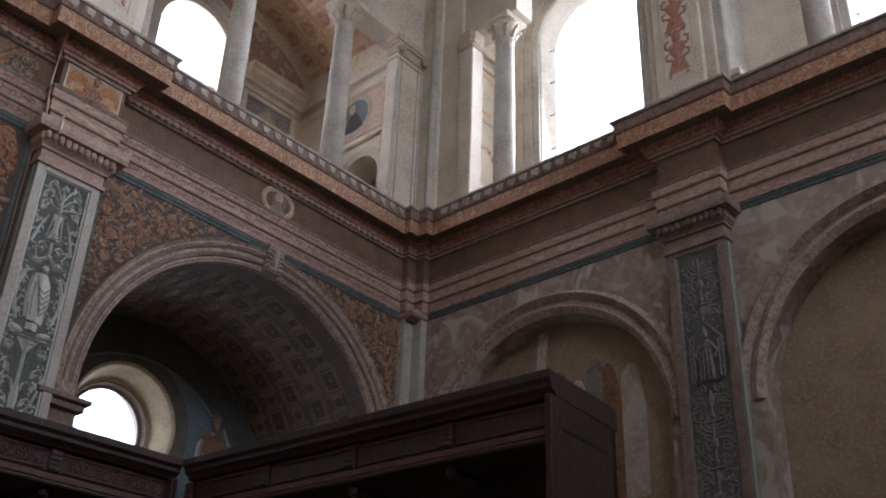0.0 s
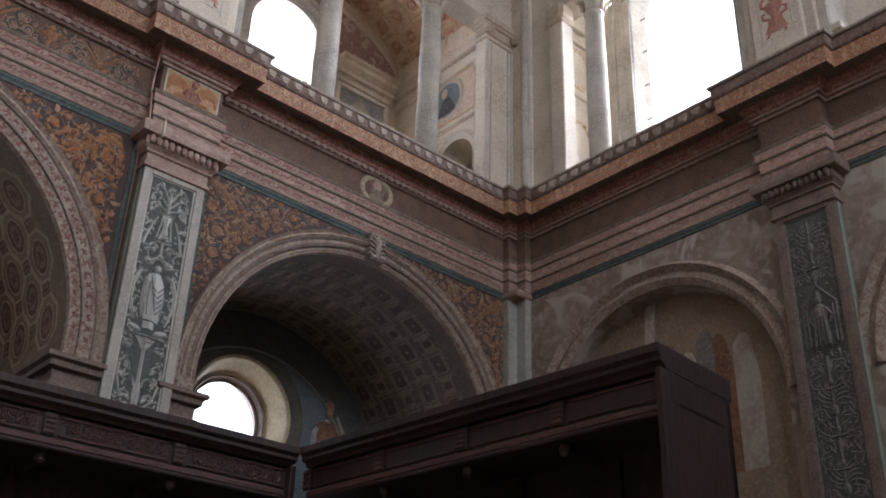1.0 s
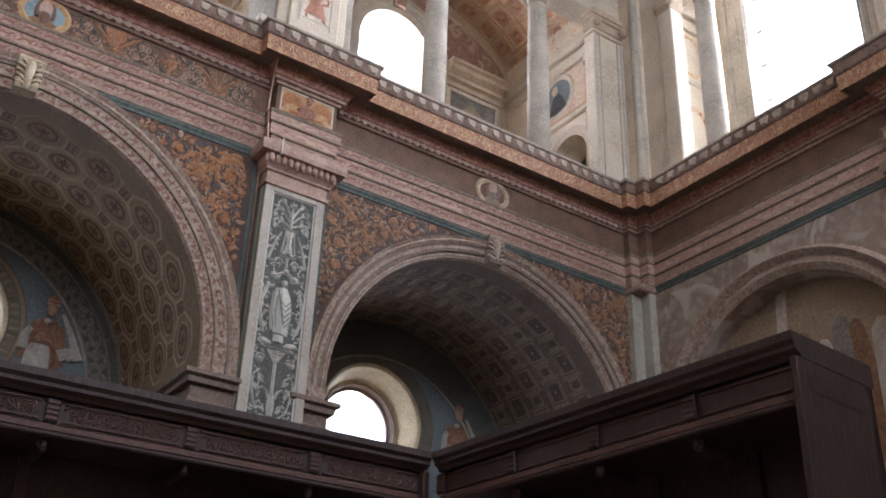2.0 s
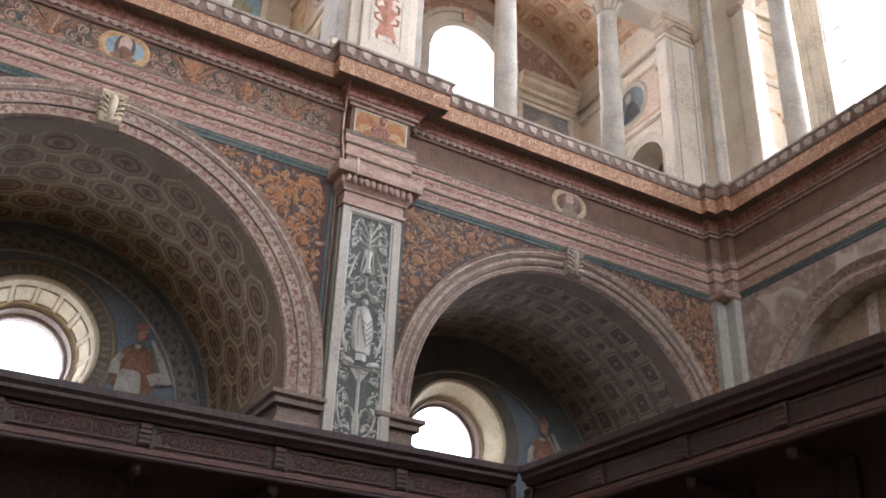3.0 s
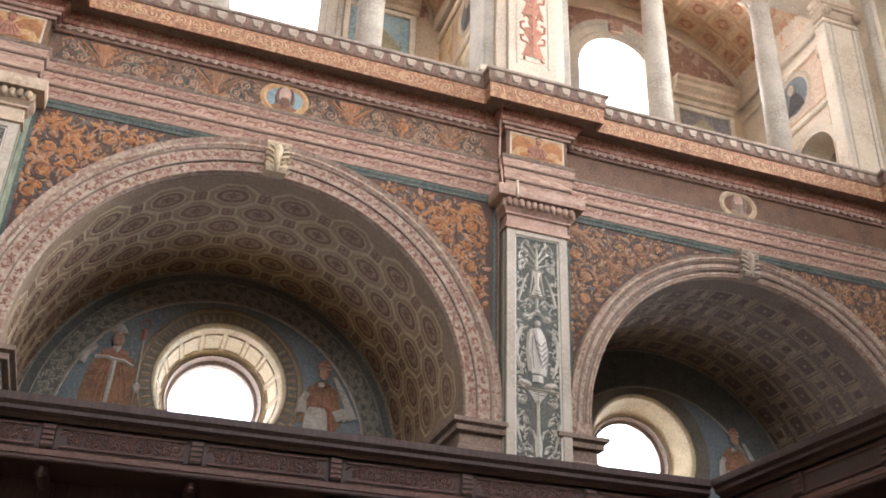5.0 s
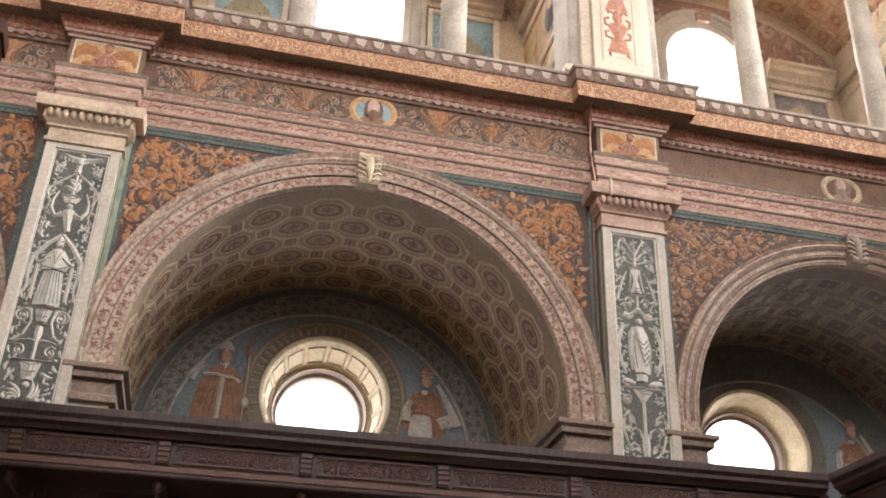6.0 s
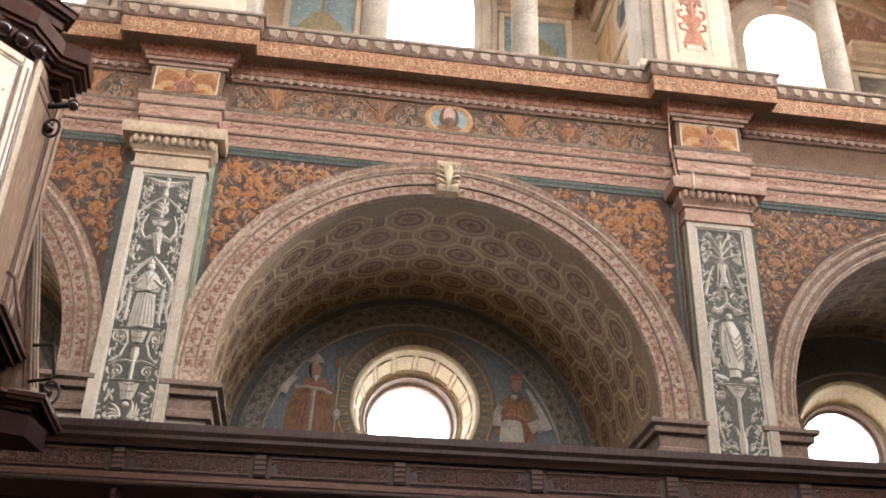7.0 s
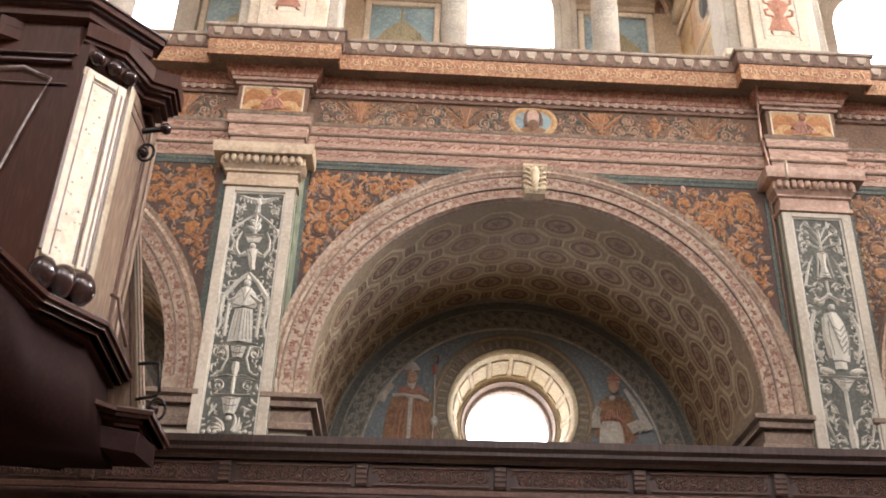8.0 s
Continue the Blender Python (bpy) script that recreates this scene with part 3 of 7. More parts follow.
def painted_figure(fres, x, s):
    """A robed figure kept as plain painted shapes: chasuble and pallium, or short cape over white."""
    layer = lambda d: Relief(lambda u, v, h: (u, BACK - d - h, v))
    robe, fold, white, red, head = layer(0.01), layer(0.032), layer(0.034), layer(0.036), layer(0.04)
    if s < 0:
        w = (0.3, 0.3, 0.28, 0.25, 0.19, 0.07)
        robe.strip([(x, z) for z in (4.4, 5.1, 5.4, 5.62, 5.8, 5.88)], lambda t: stack(t, w), 0.02)
        white.strip([(x - 0.02, 4.4), (x - 0.015, 5.2), (x, 5.76)], 0.024, 0.012)
        white.strip([(x - 0.2, 5.77), (x - 0.08, 5.79), (x, 5.77), (x + 0.09, 5.77), (x + 0.19, 5.72)], 0.02, 0.012)
        white.strip([(x - 0.33, 5.7), (x - 0.3, 5.78), (x - 0.25, 5.84), (x - 0.2, 5.9)], lambda t: 0.05 - 0.025 * t, 0.016)
        white.disc(x + 0.26, 5.5, 0.045, 0.06, 0.014)
        white.line([(x + 0.245, 5.0), (x + 0.25, 6.03)], 0.009, 0.01)
        red.strip([(x + 0.245, 6.03), (x + 0.245, 6.16)], 0.032, 0.012)
        red.ring(x + 0.25, 6.22, 0.04, 0.009, 0.012, 14, 0.05, -1.5, 3.4)
        red.strip([(x - 0.13, 5.82), (x, 5.86), (x + 0.12, 5.83)], 0.045, 0.006)
        white.strip([(x + 0.01, 5.85), (x, 5.91), (x, 5.95)], lambda t: 0.03 + 0.025 * t, 0.012)
        white.strip([(x, 6.05), (x, 6.1), (x, 6.17)], lambda t: stack(t, (0.085, 0.08, 0.03)), 0.012)
        red.line([(x - 0.08, 6.065), (x + 0.08, 6.065)], 0.014, 0.01)
        red.line([(x, 6.07), (x, 6.16)], 0.01, 0.01)
        spread = 0.062
    else:
        w = (0.23, 0.22, 0.2, 0.17, 0.07)
        white.strip([(x - 0.05, z) for z in (4.4, 5.3, 5.5, 5.58)], lambda t: stack(t, (0.15, 0.14, 0.12, 0.09)), 0.01)
        robe.strip([(x, z) for z in (5.4, 5.58, 5.68, 5.8, 5.88)], lambda t: stack(t, w), 0.02)
        robe.strip([(x + 0.12, 4.4), (x + 0.12, 5.45)], 0.07, 0.01)
        white.strip([(x - 0.21, 5.5), (x - 0.21, 5.66), (x - 0.17, 5.74)], lambda t: 0.05 - 0.02 * t, 0.012)
        white.strip([(x + 0.15, 5.5), (x + 0.24, 5.55), (x + 0.3, 5.5)], 0.065, 0.012)
        white.strip([(x + 0.12, 5.96), (x + 0.24, 5.75), (x + 0.36, 5.5)], lambda t: 0.02 + 0.03 * t, 0.004)
        white.disc(x - 0.02, 5.85, 0.04, 0.03, 0.012)
        red.strip([(x - 0.12, 5.62), (x - 0.05, 5.64), (x + 0.04, 5.62), (x + 0.1, 5.58)], 0.022, 0.012)
        red.strip([(x, 6.03), (x, 6.09), (x, 6.14)], lambda t: stack(t, (0.075, 0.07, 0.03)), 0.012)
        white.line([(x - 0.07, 6.04), (x + 0.07, 6.04)], 0.01, 0.016)
        white.line([(x - 0.06, 6.085), (x + 0.06, 6.085)], 0.008, 0.016)
        spread = 0.045
    for q in range(-3, 4):
        if q:
            fold.line([(x + q * spread * 0.5, 5.72), (x + q * spread * 0.8, 5.55), (x + q * spread * 1.15, 5.1)], 0.006, 0.003)
    head.disc(x, 5.985, 0.062, 0.078, 0.014, 14)
    robe.build("robe", ROBE, fres, "", "")
    fold.build("robe_folding", SKIN, fres)
    white.build("vestment", WHITEP, fres)
    red.build("red_detail", SKIN, fres)
    head.build("head_shape", OUTL, fres, "", "")


def ringpoly(bm, cx, cz, ra, rb, y, a0=0.0, a1=2 * math.pi, n=64):
    for i in range(n):
        a, b = a0 + (a1 - a0) * i / n, a0 + (a1 - a0) * (i + 1) / n
        quad(bm, (cx + ra * math.cos(a), y, cz + ra * math.sin(a)), (cx + ra * math.cos(b), y, cz + ra * math.sin(b)), (cx + rb * math.cos(b), y, cz + rb * math.sin(b)), (cx + rb * math.cos(a), y, cz + rb * math.sin(a)))
    return bm


def disc_sheet(bm, cx, cz, r, y0, y1, n=40):
    rings = [[bm.verts.new((cx + r * math.cos(2 * math.pi * k / n), y, cz + r * math.sin(2 * math.pi * k / n))) for k in range(n)] for y in (y0, y1)]
    bm.faces.new(rings[0])
    bm.faces.new(list(reversed(rings[1])))
    for k in range(n):
        bm.faces.new((rings[0][k], rings[0][(k + 1) % n], rings[1][(k + 1) % n], rings[1][k]))
    return bm


for c, square in zip(BAYS, (False, False, True)):
    chapel(c, square)


# ---- archivolts, imposts and keystones ----
def ring_r(c, r):
    """Radius on an archivolt; the last one is narrower."""
    return r if c < 5 else 1.955 + (r - R_IN) * 0.74


def archivolt(c):
    arch = thing("archivolt", "pinkish mottled stone arch mouldings over a chapel", "arch", "chapel arches", at=(c, FACE, SPRING))
    for name, prof in (("inner_band", [(R_IN, 0.06), (R_IN - 0.012, 0.02), (R_IN, -0.02), (2.1, -0.025), (2.1, 0.0)]),
                       ("soffit", [(R_IN - 0.003, 0.3), (R_IN - 0.003, 0.06)]),
                       ("middle_band", [(2.105, 0.0), (2.105, -0.04), (2.225, -0.045), (2.225, 0.0)]),
                       ("outer_band", [(2.23, 0.0), (2.235, -0.055), (2.26, -0.075), (2.29, -0.06), (R_OUT, -0.085), (R_OUT, 0.0)])):
        bm = bmesh.new()
        prof = [(ring_r(c, r), d) for r, d in prof]
        n, prev = 64, None
        zl = SPRING - 0.16
        path = [(1, 0, zl - SPRING)] + [(math.cos(math.pi * i / n), math.sin(math.pi * i / n), 0.0) for i in range(n + 1)] + [(-1, 0, zl - SPRING)]
        for cx, sz, drop in path:
            ring = [bm.verts.new((c + r * cx, FACE + d, SPRING + r * sz + drop)) for r, d in prof]
            if prev:
                for j in range(len(prof) - 1):
                    bm.faces.new((prev[j], prev[j + 1], ring[j + 1], ring[j]))
            prev = ring
        part(name, bm, (VAULT3 if c > 5 else VAULT) if name == "soffit" else ARCHI, arch)
    rnd = random.Random(int(c * 10))
    if c > 5:
        # the last arch is plainly moulded
        # dark raised lines paint the shade of its grooves
        for r, d in ((2.03, 0.026), (2.075, 0.026), (2.13, 0.046), (2.2, 0.046)):
            rel = Relief(lambda u, v, h: (c + v * math.cos(u), FACE - d - h, SPRING + v * math.sin(u)))
            rel.line([(math.pi * i / 60, ring_r(c, r)) for i in range(61)], 0.006, 0.004)
            rel.build("thin_groove", IMPOST, arch)
    for r, d, n in () if c > 5 else ((2.05, 0.026, 62), (2.165, 0.046, 66)):
        rel = Relief(lambda u, v, h: (c + v * math.cos(u / r), FACE - d - h, SPRING + v * math.sin(u / r)))
        for k in range(n):
            u = math.pi * r * (k + 0.5) / n
            for q in range(4):
                rel.leaf(u + rnd.uniform(-0.006, 0.006), r + rnd.uniform(-0.012, 0.012), 0.034, q * 1.57 + rnd.uniform(0, 0.8), 0.009, 0.003)
            rel.leaf(u + 0.05, r + 0.03 * (-1) ** k, 0.03, rnd.random() * 6, 0.007, 0.003)
        rel.build("painted_sprigwork", SPRIG, arch)
    # thin dark rings stand for the shade in the grooves between bands
    for r, d in ((2.103, 0.046), (2.228, 0.06)):
        rel = Relief(lambda u, v, h: (c + v * math.cos(u), FACE - d - h, SPRING + v * math.sin(u)))
        rel.line([(math.pi * i / 64, ring_r(c, r)) for i in range(65)], 0.008, 0.002)
        rel.build("groove_line", IMPOST, arch, "", "")
    return arch


def keystone(c):
    low = 0.045 if c > 5 else 0.0
    k = thing("keystone", "carved cream scroll keystone with leaf edges", "keystone", "keystones", at=(c, FACE, 7.0))
    bm = bmesh.new()
    prof = [(d, z - low) for d, z in ((0.0, 6.995), (-0.16, 7.0), (-0.2, 7.04), (-0.16, 7.08), (-0.13, 7.14), (-0.15, 7.24), (-0.2, 7.3), (-0.2, 7.325), (0.0, 7.325))]
    a = [bm.verts.new((c - 0.095 - 0.06 * (z - 6.94), FACE + d * 0.7, z)) for d, z in prof]
    b = [bm.verts.new((c + 0.095 + 0.06 * (z - 6.94), FACE + d * 0.7, z)) for d, z in prof]
    for j in range(len(prof) - 1):
        bm.faces.new((a[j], a[j + 1], b[j + 1], b[j]))
    bm.faces.new(a)
    bm.faces.new(list(reversed(b)))
    stone = TONG if c > 5 else KEYST
    block = part("scroll_block", bm, stone, k)
    bm = bmesh.new()
    lathe(bm, [(0.005, -0.15), (0.03, -0.12), (0.04, 0.0), (0.05, 0.09), (0.03, 0.14), (0.005, 0.16)], (c, FACE - 0.115, 7.15 - low), 12)
    part("boss", bm, stone, k, "", True)
    for s in (-1, 1):
        for i in range(5):
            z = 7.04 - low + 0.056 * i
            pts = [(c + s * 0.03, FACE - 0.12, z - 0.02), (c + s * 0.06, FACE - 0.128, z + 0.01), (c + s * 0.095, FACE - 0.115, z + 0.03), (c + s * 0.112, FACE - 0.09, z + 0.02)]
            part("leaf", tube(bmesh.new(), pts, 0.014, 6), stone, block, "", True)
    return k


for c in BAYS:
    archivolt(c)
    keystone(c)


def impost(c, s):
    """Moulded impost at the foot of an arch; s: -1 its left jamb, 1 its right."""
    ob = thing("impost", "dark moulded stone impost at an arch foot", "impost", "imposts", at=(c + s * R_IN, FACE, 4.6))
    x_in, x_out = c + s * R_IN, c + s * (R_OUT + 0.03)
    path = [(x_out, FACE), (x_in, FACE), (x_in, BACK)]
    if s > 0:
        path.reverse()
    for name, prof, mat in (("cap_moulding", [(0, 4.85), (0.16, 4.85), (0.16, 4.81), (0.12, 4.79), (0.12, 4.74), (0, 4.74)], IMPOST),
                            ("frieze_band", [(0, 4.74), (0.07, 4.735), (0.07, 4.62), (0.1, 4.6), (0.1, 4.55), (0, 4.55)], IMPOST),
                            ("lower_band", [(0, 4.55), (0.05, 4.545), (0.05, 4.42), (0.03, 4.4), (0.0, 4.39)], BORD)):
        bm = bmesh.new()
        sweep(bm, path, prof)
        part(name, bm, mat, ob)
    return ob


for c in BAYS:
    for s in (-1, 1):
        impost(c, s)


# ---- pilasters with painted candelabra panels ----
def candelabra(rel, c, z0, z1, w, seed):
    """Scrolls, vases and leaves about an upright stem, mirrored."""
    rnd = random.Random(seed)
    rel.line([(c, z0), (c, z1)], 0.011, 0.012)
    z = z0 + 0.02
    k = seed
    while z < z1 - 0.12:
        r = rnd.uniform(0.055, 0.075)
        kind = k % 5
        step = 2 * r + 0.015
        for s in (-1, 1):
            if kind in (0, 2):
                rel.spiral(c + s * w * 0.58, z + r, r, 1.6, math.pi * (0.5 + 0.5 * s) + s * 0.4, s if kind else -s, 0.0105)
                rel.spiral(c + s * w * 0.86, z + r * 1.8, r * 0.45, 1.2, 1.0, -s, 0.008)
                for q, (fu, fz, ln, an, wd) in enumerate(((0.22, 0.1, 0.09, 0.9, 0.014), (0.95, 0.35, 0.09, -0.3, 0.013), (0.88, 0.02, 0.07, -0.9, 0.012), (0.2, 0.75, 0.08, 1.3, 0.013), (0.4, 0.95, 0.07, 0.3, 0.012))):
                    rel.leaf(c + s * w * fu, z + step * fz, ln, math.pi / 2 - s * an - 0.35, wd)
            elif kind == 1:
                rel.line([(c + s * 0.02, z), (c + s * w * 0.45, z + 0.015), (c + s * w * 0.85, z + 0.08), (c + s * w * 0.92, z + 0.13), (c + s * w * 0.65, z + 0.15), (c + s * w * 0.5, z + 0.11), (c + s * w * 0.6, z + 0.09)], 0.0105)
                rel.leaf(c + s * w * 0.3, z + 0.04, 0.1, math.pi / 2 - s * 0.2 - 0.35, 0.016)
                rel.leaf(c + s * w * 0.15, z + 0.08, 0.1, math.pi / 2 - s * 0.9 - 0.35, 0.013)
                rel.leaf(c + s * w * 0.7, z + 0.02, 0.06, math.pi / 2 - s * 1.2 - 0.35, 0.011)
                rel.disc(c + s * w * 0.92, z + 0.03, 0.017, h=0.012, n=7)
                rel.disc(c + s * w * 0.66, z + 0.165, 0.015, h=0.012, n=7)
            elif kind == 3:
                for q in range(5):
                    rel.leaf(c + s * 0.02, z + 0.005 + 0.03 * q, 0.17 - 0.018 * q, math.pi / 2 - s * (1.35 - 0.22 * q) - 0.35, 0.013)
                rel.disc(c + s * w * 0.85, z + 0.13, 0.018, h=0.012, n=7)
                rel.disc(c + s * w * 0.6, z + 0.15, 0.013, h=0.012, n=7)
            else:
                rel.line([(c + s * w * 0.2, z), (c + s * w * 0.8, z + 0.03), (c + s * w * 0.95, z + 0.11), (c + s * w * 0.4, z + 0.14)], 0.0095)
                rel.leaf(c + s * w * 0.55, z + 0.04, 0.09, math.pi / 2 - 0.35, 0.015)
                rel.leaf(c + s * w * 0.8, z + 0.1, 0.06, math.pi / 2 - s - 0.35, 0.012)
        if kind == 0:
            rel.strip([(c, z + 0.02), (c, z + 0.06), (c, z + 0.11), (c, z + 0.13)], lambda t: (0.02, 0.04, 0.05, 0.065)[min(3, int(t * 3.01))], 0.022)
        elif kind == 2:
            rel.disc(c, z + 0.08, 0.038, 0.06, 0.028, 10)
        elif kind in (1, 4):
            rel.line([(c - 0.07, z), (c + 0.07, z)], 0.014, 0.02)
            rel.disc(c, z + 0.06, 0.026, 0.035, 0.022, 9)
        z += step
        k += 1


def figure_niche(rel, c, z):
    """A pointed niche with a plain draped upright shape."""
    rel.line([(c - 0.17, z), (c - 0.17, z + 0.42), (c, z + 0.62), (c + 0.17, z + 0.42), (c + 0.17, z)], 0.016, 0.014)
    rel.strip([(c, z), (c, z + 0.2), (c, z + 0.36), (c, z + 0.42)], lambda t: (0.092, 0.062, 0.078, 0.035)[min(3, int(t * 3.01))], 0.035)
    for s in (-0.05, -0.018, 0.02, 0.055):
        rel.line([(c + s * 1.3, z + 0.005), (c + s, z + 0.3)], 0.008, 0.045)
    rel.disc(c, z + 0.465, 0.03, 0.042, 0.04, 10)
    rel.strip([(c, z + 0.5), (c, z + 0.53), (c, z + 0.56)], lambda t: 0.03 - 0.022 * t, 0.035)
    for s in (-1, 1):
        rel.strip([(c + s * 0.06, z + 0.38), (c + s * 0.115, z + 0.29), (c + s * 0.085, z + 0.22)], 0.014, 0.03)
        rel.line([(c + s * 0.135, z + 0.02), (c + s * 0.135, z + 0.4)], 0.009, 0.02)
        rel.spiral(c + s * 0.1, z - 0.09, 0.06, 1.5, 1.57, s, 0.011, 0.012)
    rel.line([(c - 0.12, z - 0.012), (c + 0.12, z - 0.012)], 0.016, 0.02)


def eagle_panel(rel, ink, c):
    """Eagle, crossed wands, winged bearer under a basket, gabled niche, volutes and vases on one stem."""
    rel.disc(c, 6.745, 0.03, 0.05, 0.03, 10)
    rel.disc(c + 0.008, 6.805, 0.02, 0.02, 0.028, 8)
    rel.strip([(c, 6.71), (c, 6.66), (c, 6.63)], lambda t: 0.02 + 0.012 * t, 0.018)
    rel.line([(c, 6.6), (c, 6.4)], 0.016, 0.016)
    for s in (-1, 1):
        rel.strip([(c + s * 0.02, 6.76), (c + s * 0.09, 6.775), (c + s * 0.15, 6.8), (c + s * 0.21, 6.815)], lambda t: 0.034 - 0.026 * t, 0.022)
        for q in range(4):
            rel.leaf(c + s * (0.06 + 0.035 * q), 6.77 + 0.01 * q, 0.05, -math.pi / 2 + s * 0.5 - 0.35, 0.008, 0.014)
        for q in range(3):
            rel.disc(c + s * (0.15 + 0.025 * q), 6.71 - 0.02 * (q % 2), 0.014, h=0.012, n=7)
        rel.spiral(c + s * 0.16, 6.63, 0.04, 1.3, 1.57, -s, 0.009, 0.012)
        rel.leaf(c + s * 0.19, 6.66, 0.05, 1.2, 0.01)
        rel.line([(c, 6.625), (c + s * 0.1, 6.55), (c + s * 0.2, 6.445)], 0.0115, 0.016)
        rel.strip([(c + s * 0.2, 6.46), (c + s * 0.215, 6.4), (c + s * 0.19, 6.34)], lambda t: 0.02 - 0.014 * t, 0.014)
        for z, ln, an in ((6.43, 0.1, 0.75), (6.47, 0.08, 0.45), (6.52, 0.07, 0.9)):
            rel.leaf(c, z, ln, math.pi / 2 - s * an - 0.35, 0.017, 0.014)
        rel.strip([(c + s * 0.05, 6.2), (c + s * 0.11, 6.17), (c + s * 0.15, 6.24), (c + s * 0.15, 6.33), (c + s * 0.115, 6.42)], lambda t: 0.026 - 0.019 * t, 0.02)
        rel.leaf(c + s * 0.17, 6.3, 0.07, math.pi / 2 - s * 0.5 - 0.35, 0.012)
        for z, r in ((6.23, 0.026), (6.13, 0.034), (6.05, 0.024)):
            rel.spiral(c + s * 0.205, z, r, 1.2, 0.4 * s + 1.57, s, 0.008, 0.012)
        rel.leaf(c + s * 0.13, 6.1, 0.07, -math.pi / 2 + s * 0.6 - 0.35, 0.013)
        rel.leaf(c + s * 0.17, 6.02, 0.08, -math.pi / 2 + s * 0.2 - 0.35, 0.012)
        rel.strip([(c + s * 0.005, 5.99), (c + s * 0.1, 5.89), (c + s * 0.19, 5.755)], lambda t: 0.016 + 0.008 * t, 0.02)
        rel.strip([(c + s * 0.195, 5.76), (c + s * 0.205, 5.6), (c + s * 0.19, 5.5), (c + s * 0.2, 5.42)], lambda t: 0.022 - 0.012 * t, 0.014)
        rel.strip([(c + s * 0.14, 5.69), (c + s * 0.14, 5.36)], 0.017, 0.012)
        rel.strip([(c + s * 0.05, 5.76), (c + s * 0.11, 5.71), (c + s * 0.15, 5.69)], 0.022, 0.034)
        rel.leaf(c + s * 0.21, 5.44, 0.1, -math.pi / 2 - 0.35, 0.012)
        rel.spiral(c + s * 0.155, 5.205, 0.066, 1.9, math.pi / 2 + s * 1.2, -s, 0.013, 0.018)
        rel.strip([(c + s * 0.1, 5.27), (c + s * 0.08, 5.16), (c + s * 0.12, 5.04), (c + s * 0.19, 4.98)], lambda t: 0.014 - 0.006 * t, 0.014)
        rel.leaf(c + s * 0.2, 5.1, 0.08, -math.pi / 2 + s * 0.3 - 0.35, 0.013)
        rel.strip([(c, 4.985), (c + s * 0.06, 5.0), (c + s * 0.13, 4.985), (c + s * 0.2, 4.95)], lambda t: 0.012 - 0.006 * t, 0.014)
        rel.spiral(c + s * 0.125, 4.9, 0.052, 1.5, math.pi / 2 - s * 0.8, s, 0.011, 0.016)
        rel.leaf(c + s * 0.2, 4.93, 0.07, -math.pi / 2 - 0.35, 0.011)
        rel.leaf(c + s * 0.17, 4.79, 0.08, -math.pi / 2 + s * 0.5 - 0.35, 0.013)
        rel.leaf(c + s * 0.11, 4.72, 0.09, -math.pi / 2 + s * 0.9 - 0.35, 0.014)
        for q in range(4):
            rel.leaf(c + s * 0.03, 4.5, 0.16 - 0.02 * q, math.pi / 2 - s * (0.4 + 0.38 * q) - 0.35, 0.016, 0.014)
            rel.disc(c + s * (0.06 + 0.045 * q), 4.5 - 0.012 * (q % 2), 0.02, h=0.014, n=8)
    rel.line([(c - 0.09, 6.385), (c + 0.09, 6.385)], 0.016, 0.026)
    rel.strip([(c, 6.37), (c, 6.33), (c, 6.31)], lambda t: 0.075 - 0.03 * t, 0.02)
    rel.disc(c, 6.27, 0.03, 0.034, 0.03, 10)
    rel.strip([(c, 6.24), (c + 0.005, 6.17), (c + 0.012, 6.1), (c + 0.03, 6.02)], lambda t: 0.05 - 0.03 * t, 0.028)
    rel.disc(c, 5.885, 0.034, 0.044, 0.04, 10)
    rel.strip([(c, 5.915), (c, 5.95), (c, 5.965)], lambda t: 0.034 - 0.026 * t, 0.034)
    rel.strip([(c, z) for z in (5.84, 5.78, 5.7, 5.64)], lambda t: (0.045, 0.09, 0.115, 0.1)[min(3, int(t * 3.01))], 0.036)
    rel.strip([(c, 5.63), (c, 5.5), (c, 5.31)], lambda t: 0.078 + 0.03 * t, 0.03)
    for q in (-0.06, -0.035, -0.008, 0.02, 0.045, 0.068):
        ink.line([(c + q * 0.8, 5.61), (c + q * 1.1, 5.45), (c + q * 1.35, 5.32)], 0.004, 0.003)
    ink.line([(c - 0.1, 5.66), (c - 0.03, 5.645), (c + 0.04, 5.645), (c + 0.1, 5.67)], 0.006, 0.003)
    ink.line([(c - 0.05, 5.83), (c - 0.015, 5.76), (c, 5.68)], 0.004, 0.003)
    ink.line([(c + 0.05, 5.83), (c + 0.015, 5.76), (c, 5.68)], 0.004, 0.003)
    ink.line([(c - 0.03, 5.905), (c + 0.03, 5.905)], 0.004, 0.003)
    for z0, z1, w in ((5.265, 5.25, 0.055), (5.2, 5.19, 0.045), (4.785, 4.77, 0.065), (4.72, 4.71, 0.055), (6.35, 6.34, 0.05)):
        ink.line([(c - w, z0), (c, z1), (c + w, z0)], 0.005, 0.003)
    for q in (-0.025, 0.0, 0.025):
        ink.line([(c + q, 5.25), (c + q * 0.7, 5.17)], 0.003, 0.003)
        ink.line([(c + q * 1.4, 4.77), (c + q, 4.67)], 0.003, 0.003)
    ink.line([(c - 0.02, 6.2), (c + 0.01, 6.13), (c + 0.02, 6.05)], 0.005, 0.003)
    rel.line([(c - 0.15, 5.295), (c + 0.15, 5.295)], 0.013, 0.024)
    rel.strip([(c, 5.27), (c, 5.22), (c, 5.16)], lambda t: 0.07 - 0.03 * t, 0.026)
    rel.line([(c - 0.06, 5.14), (c + 0.06, 5.14)], 0.012, 0.022)
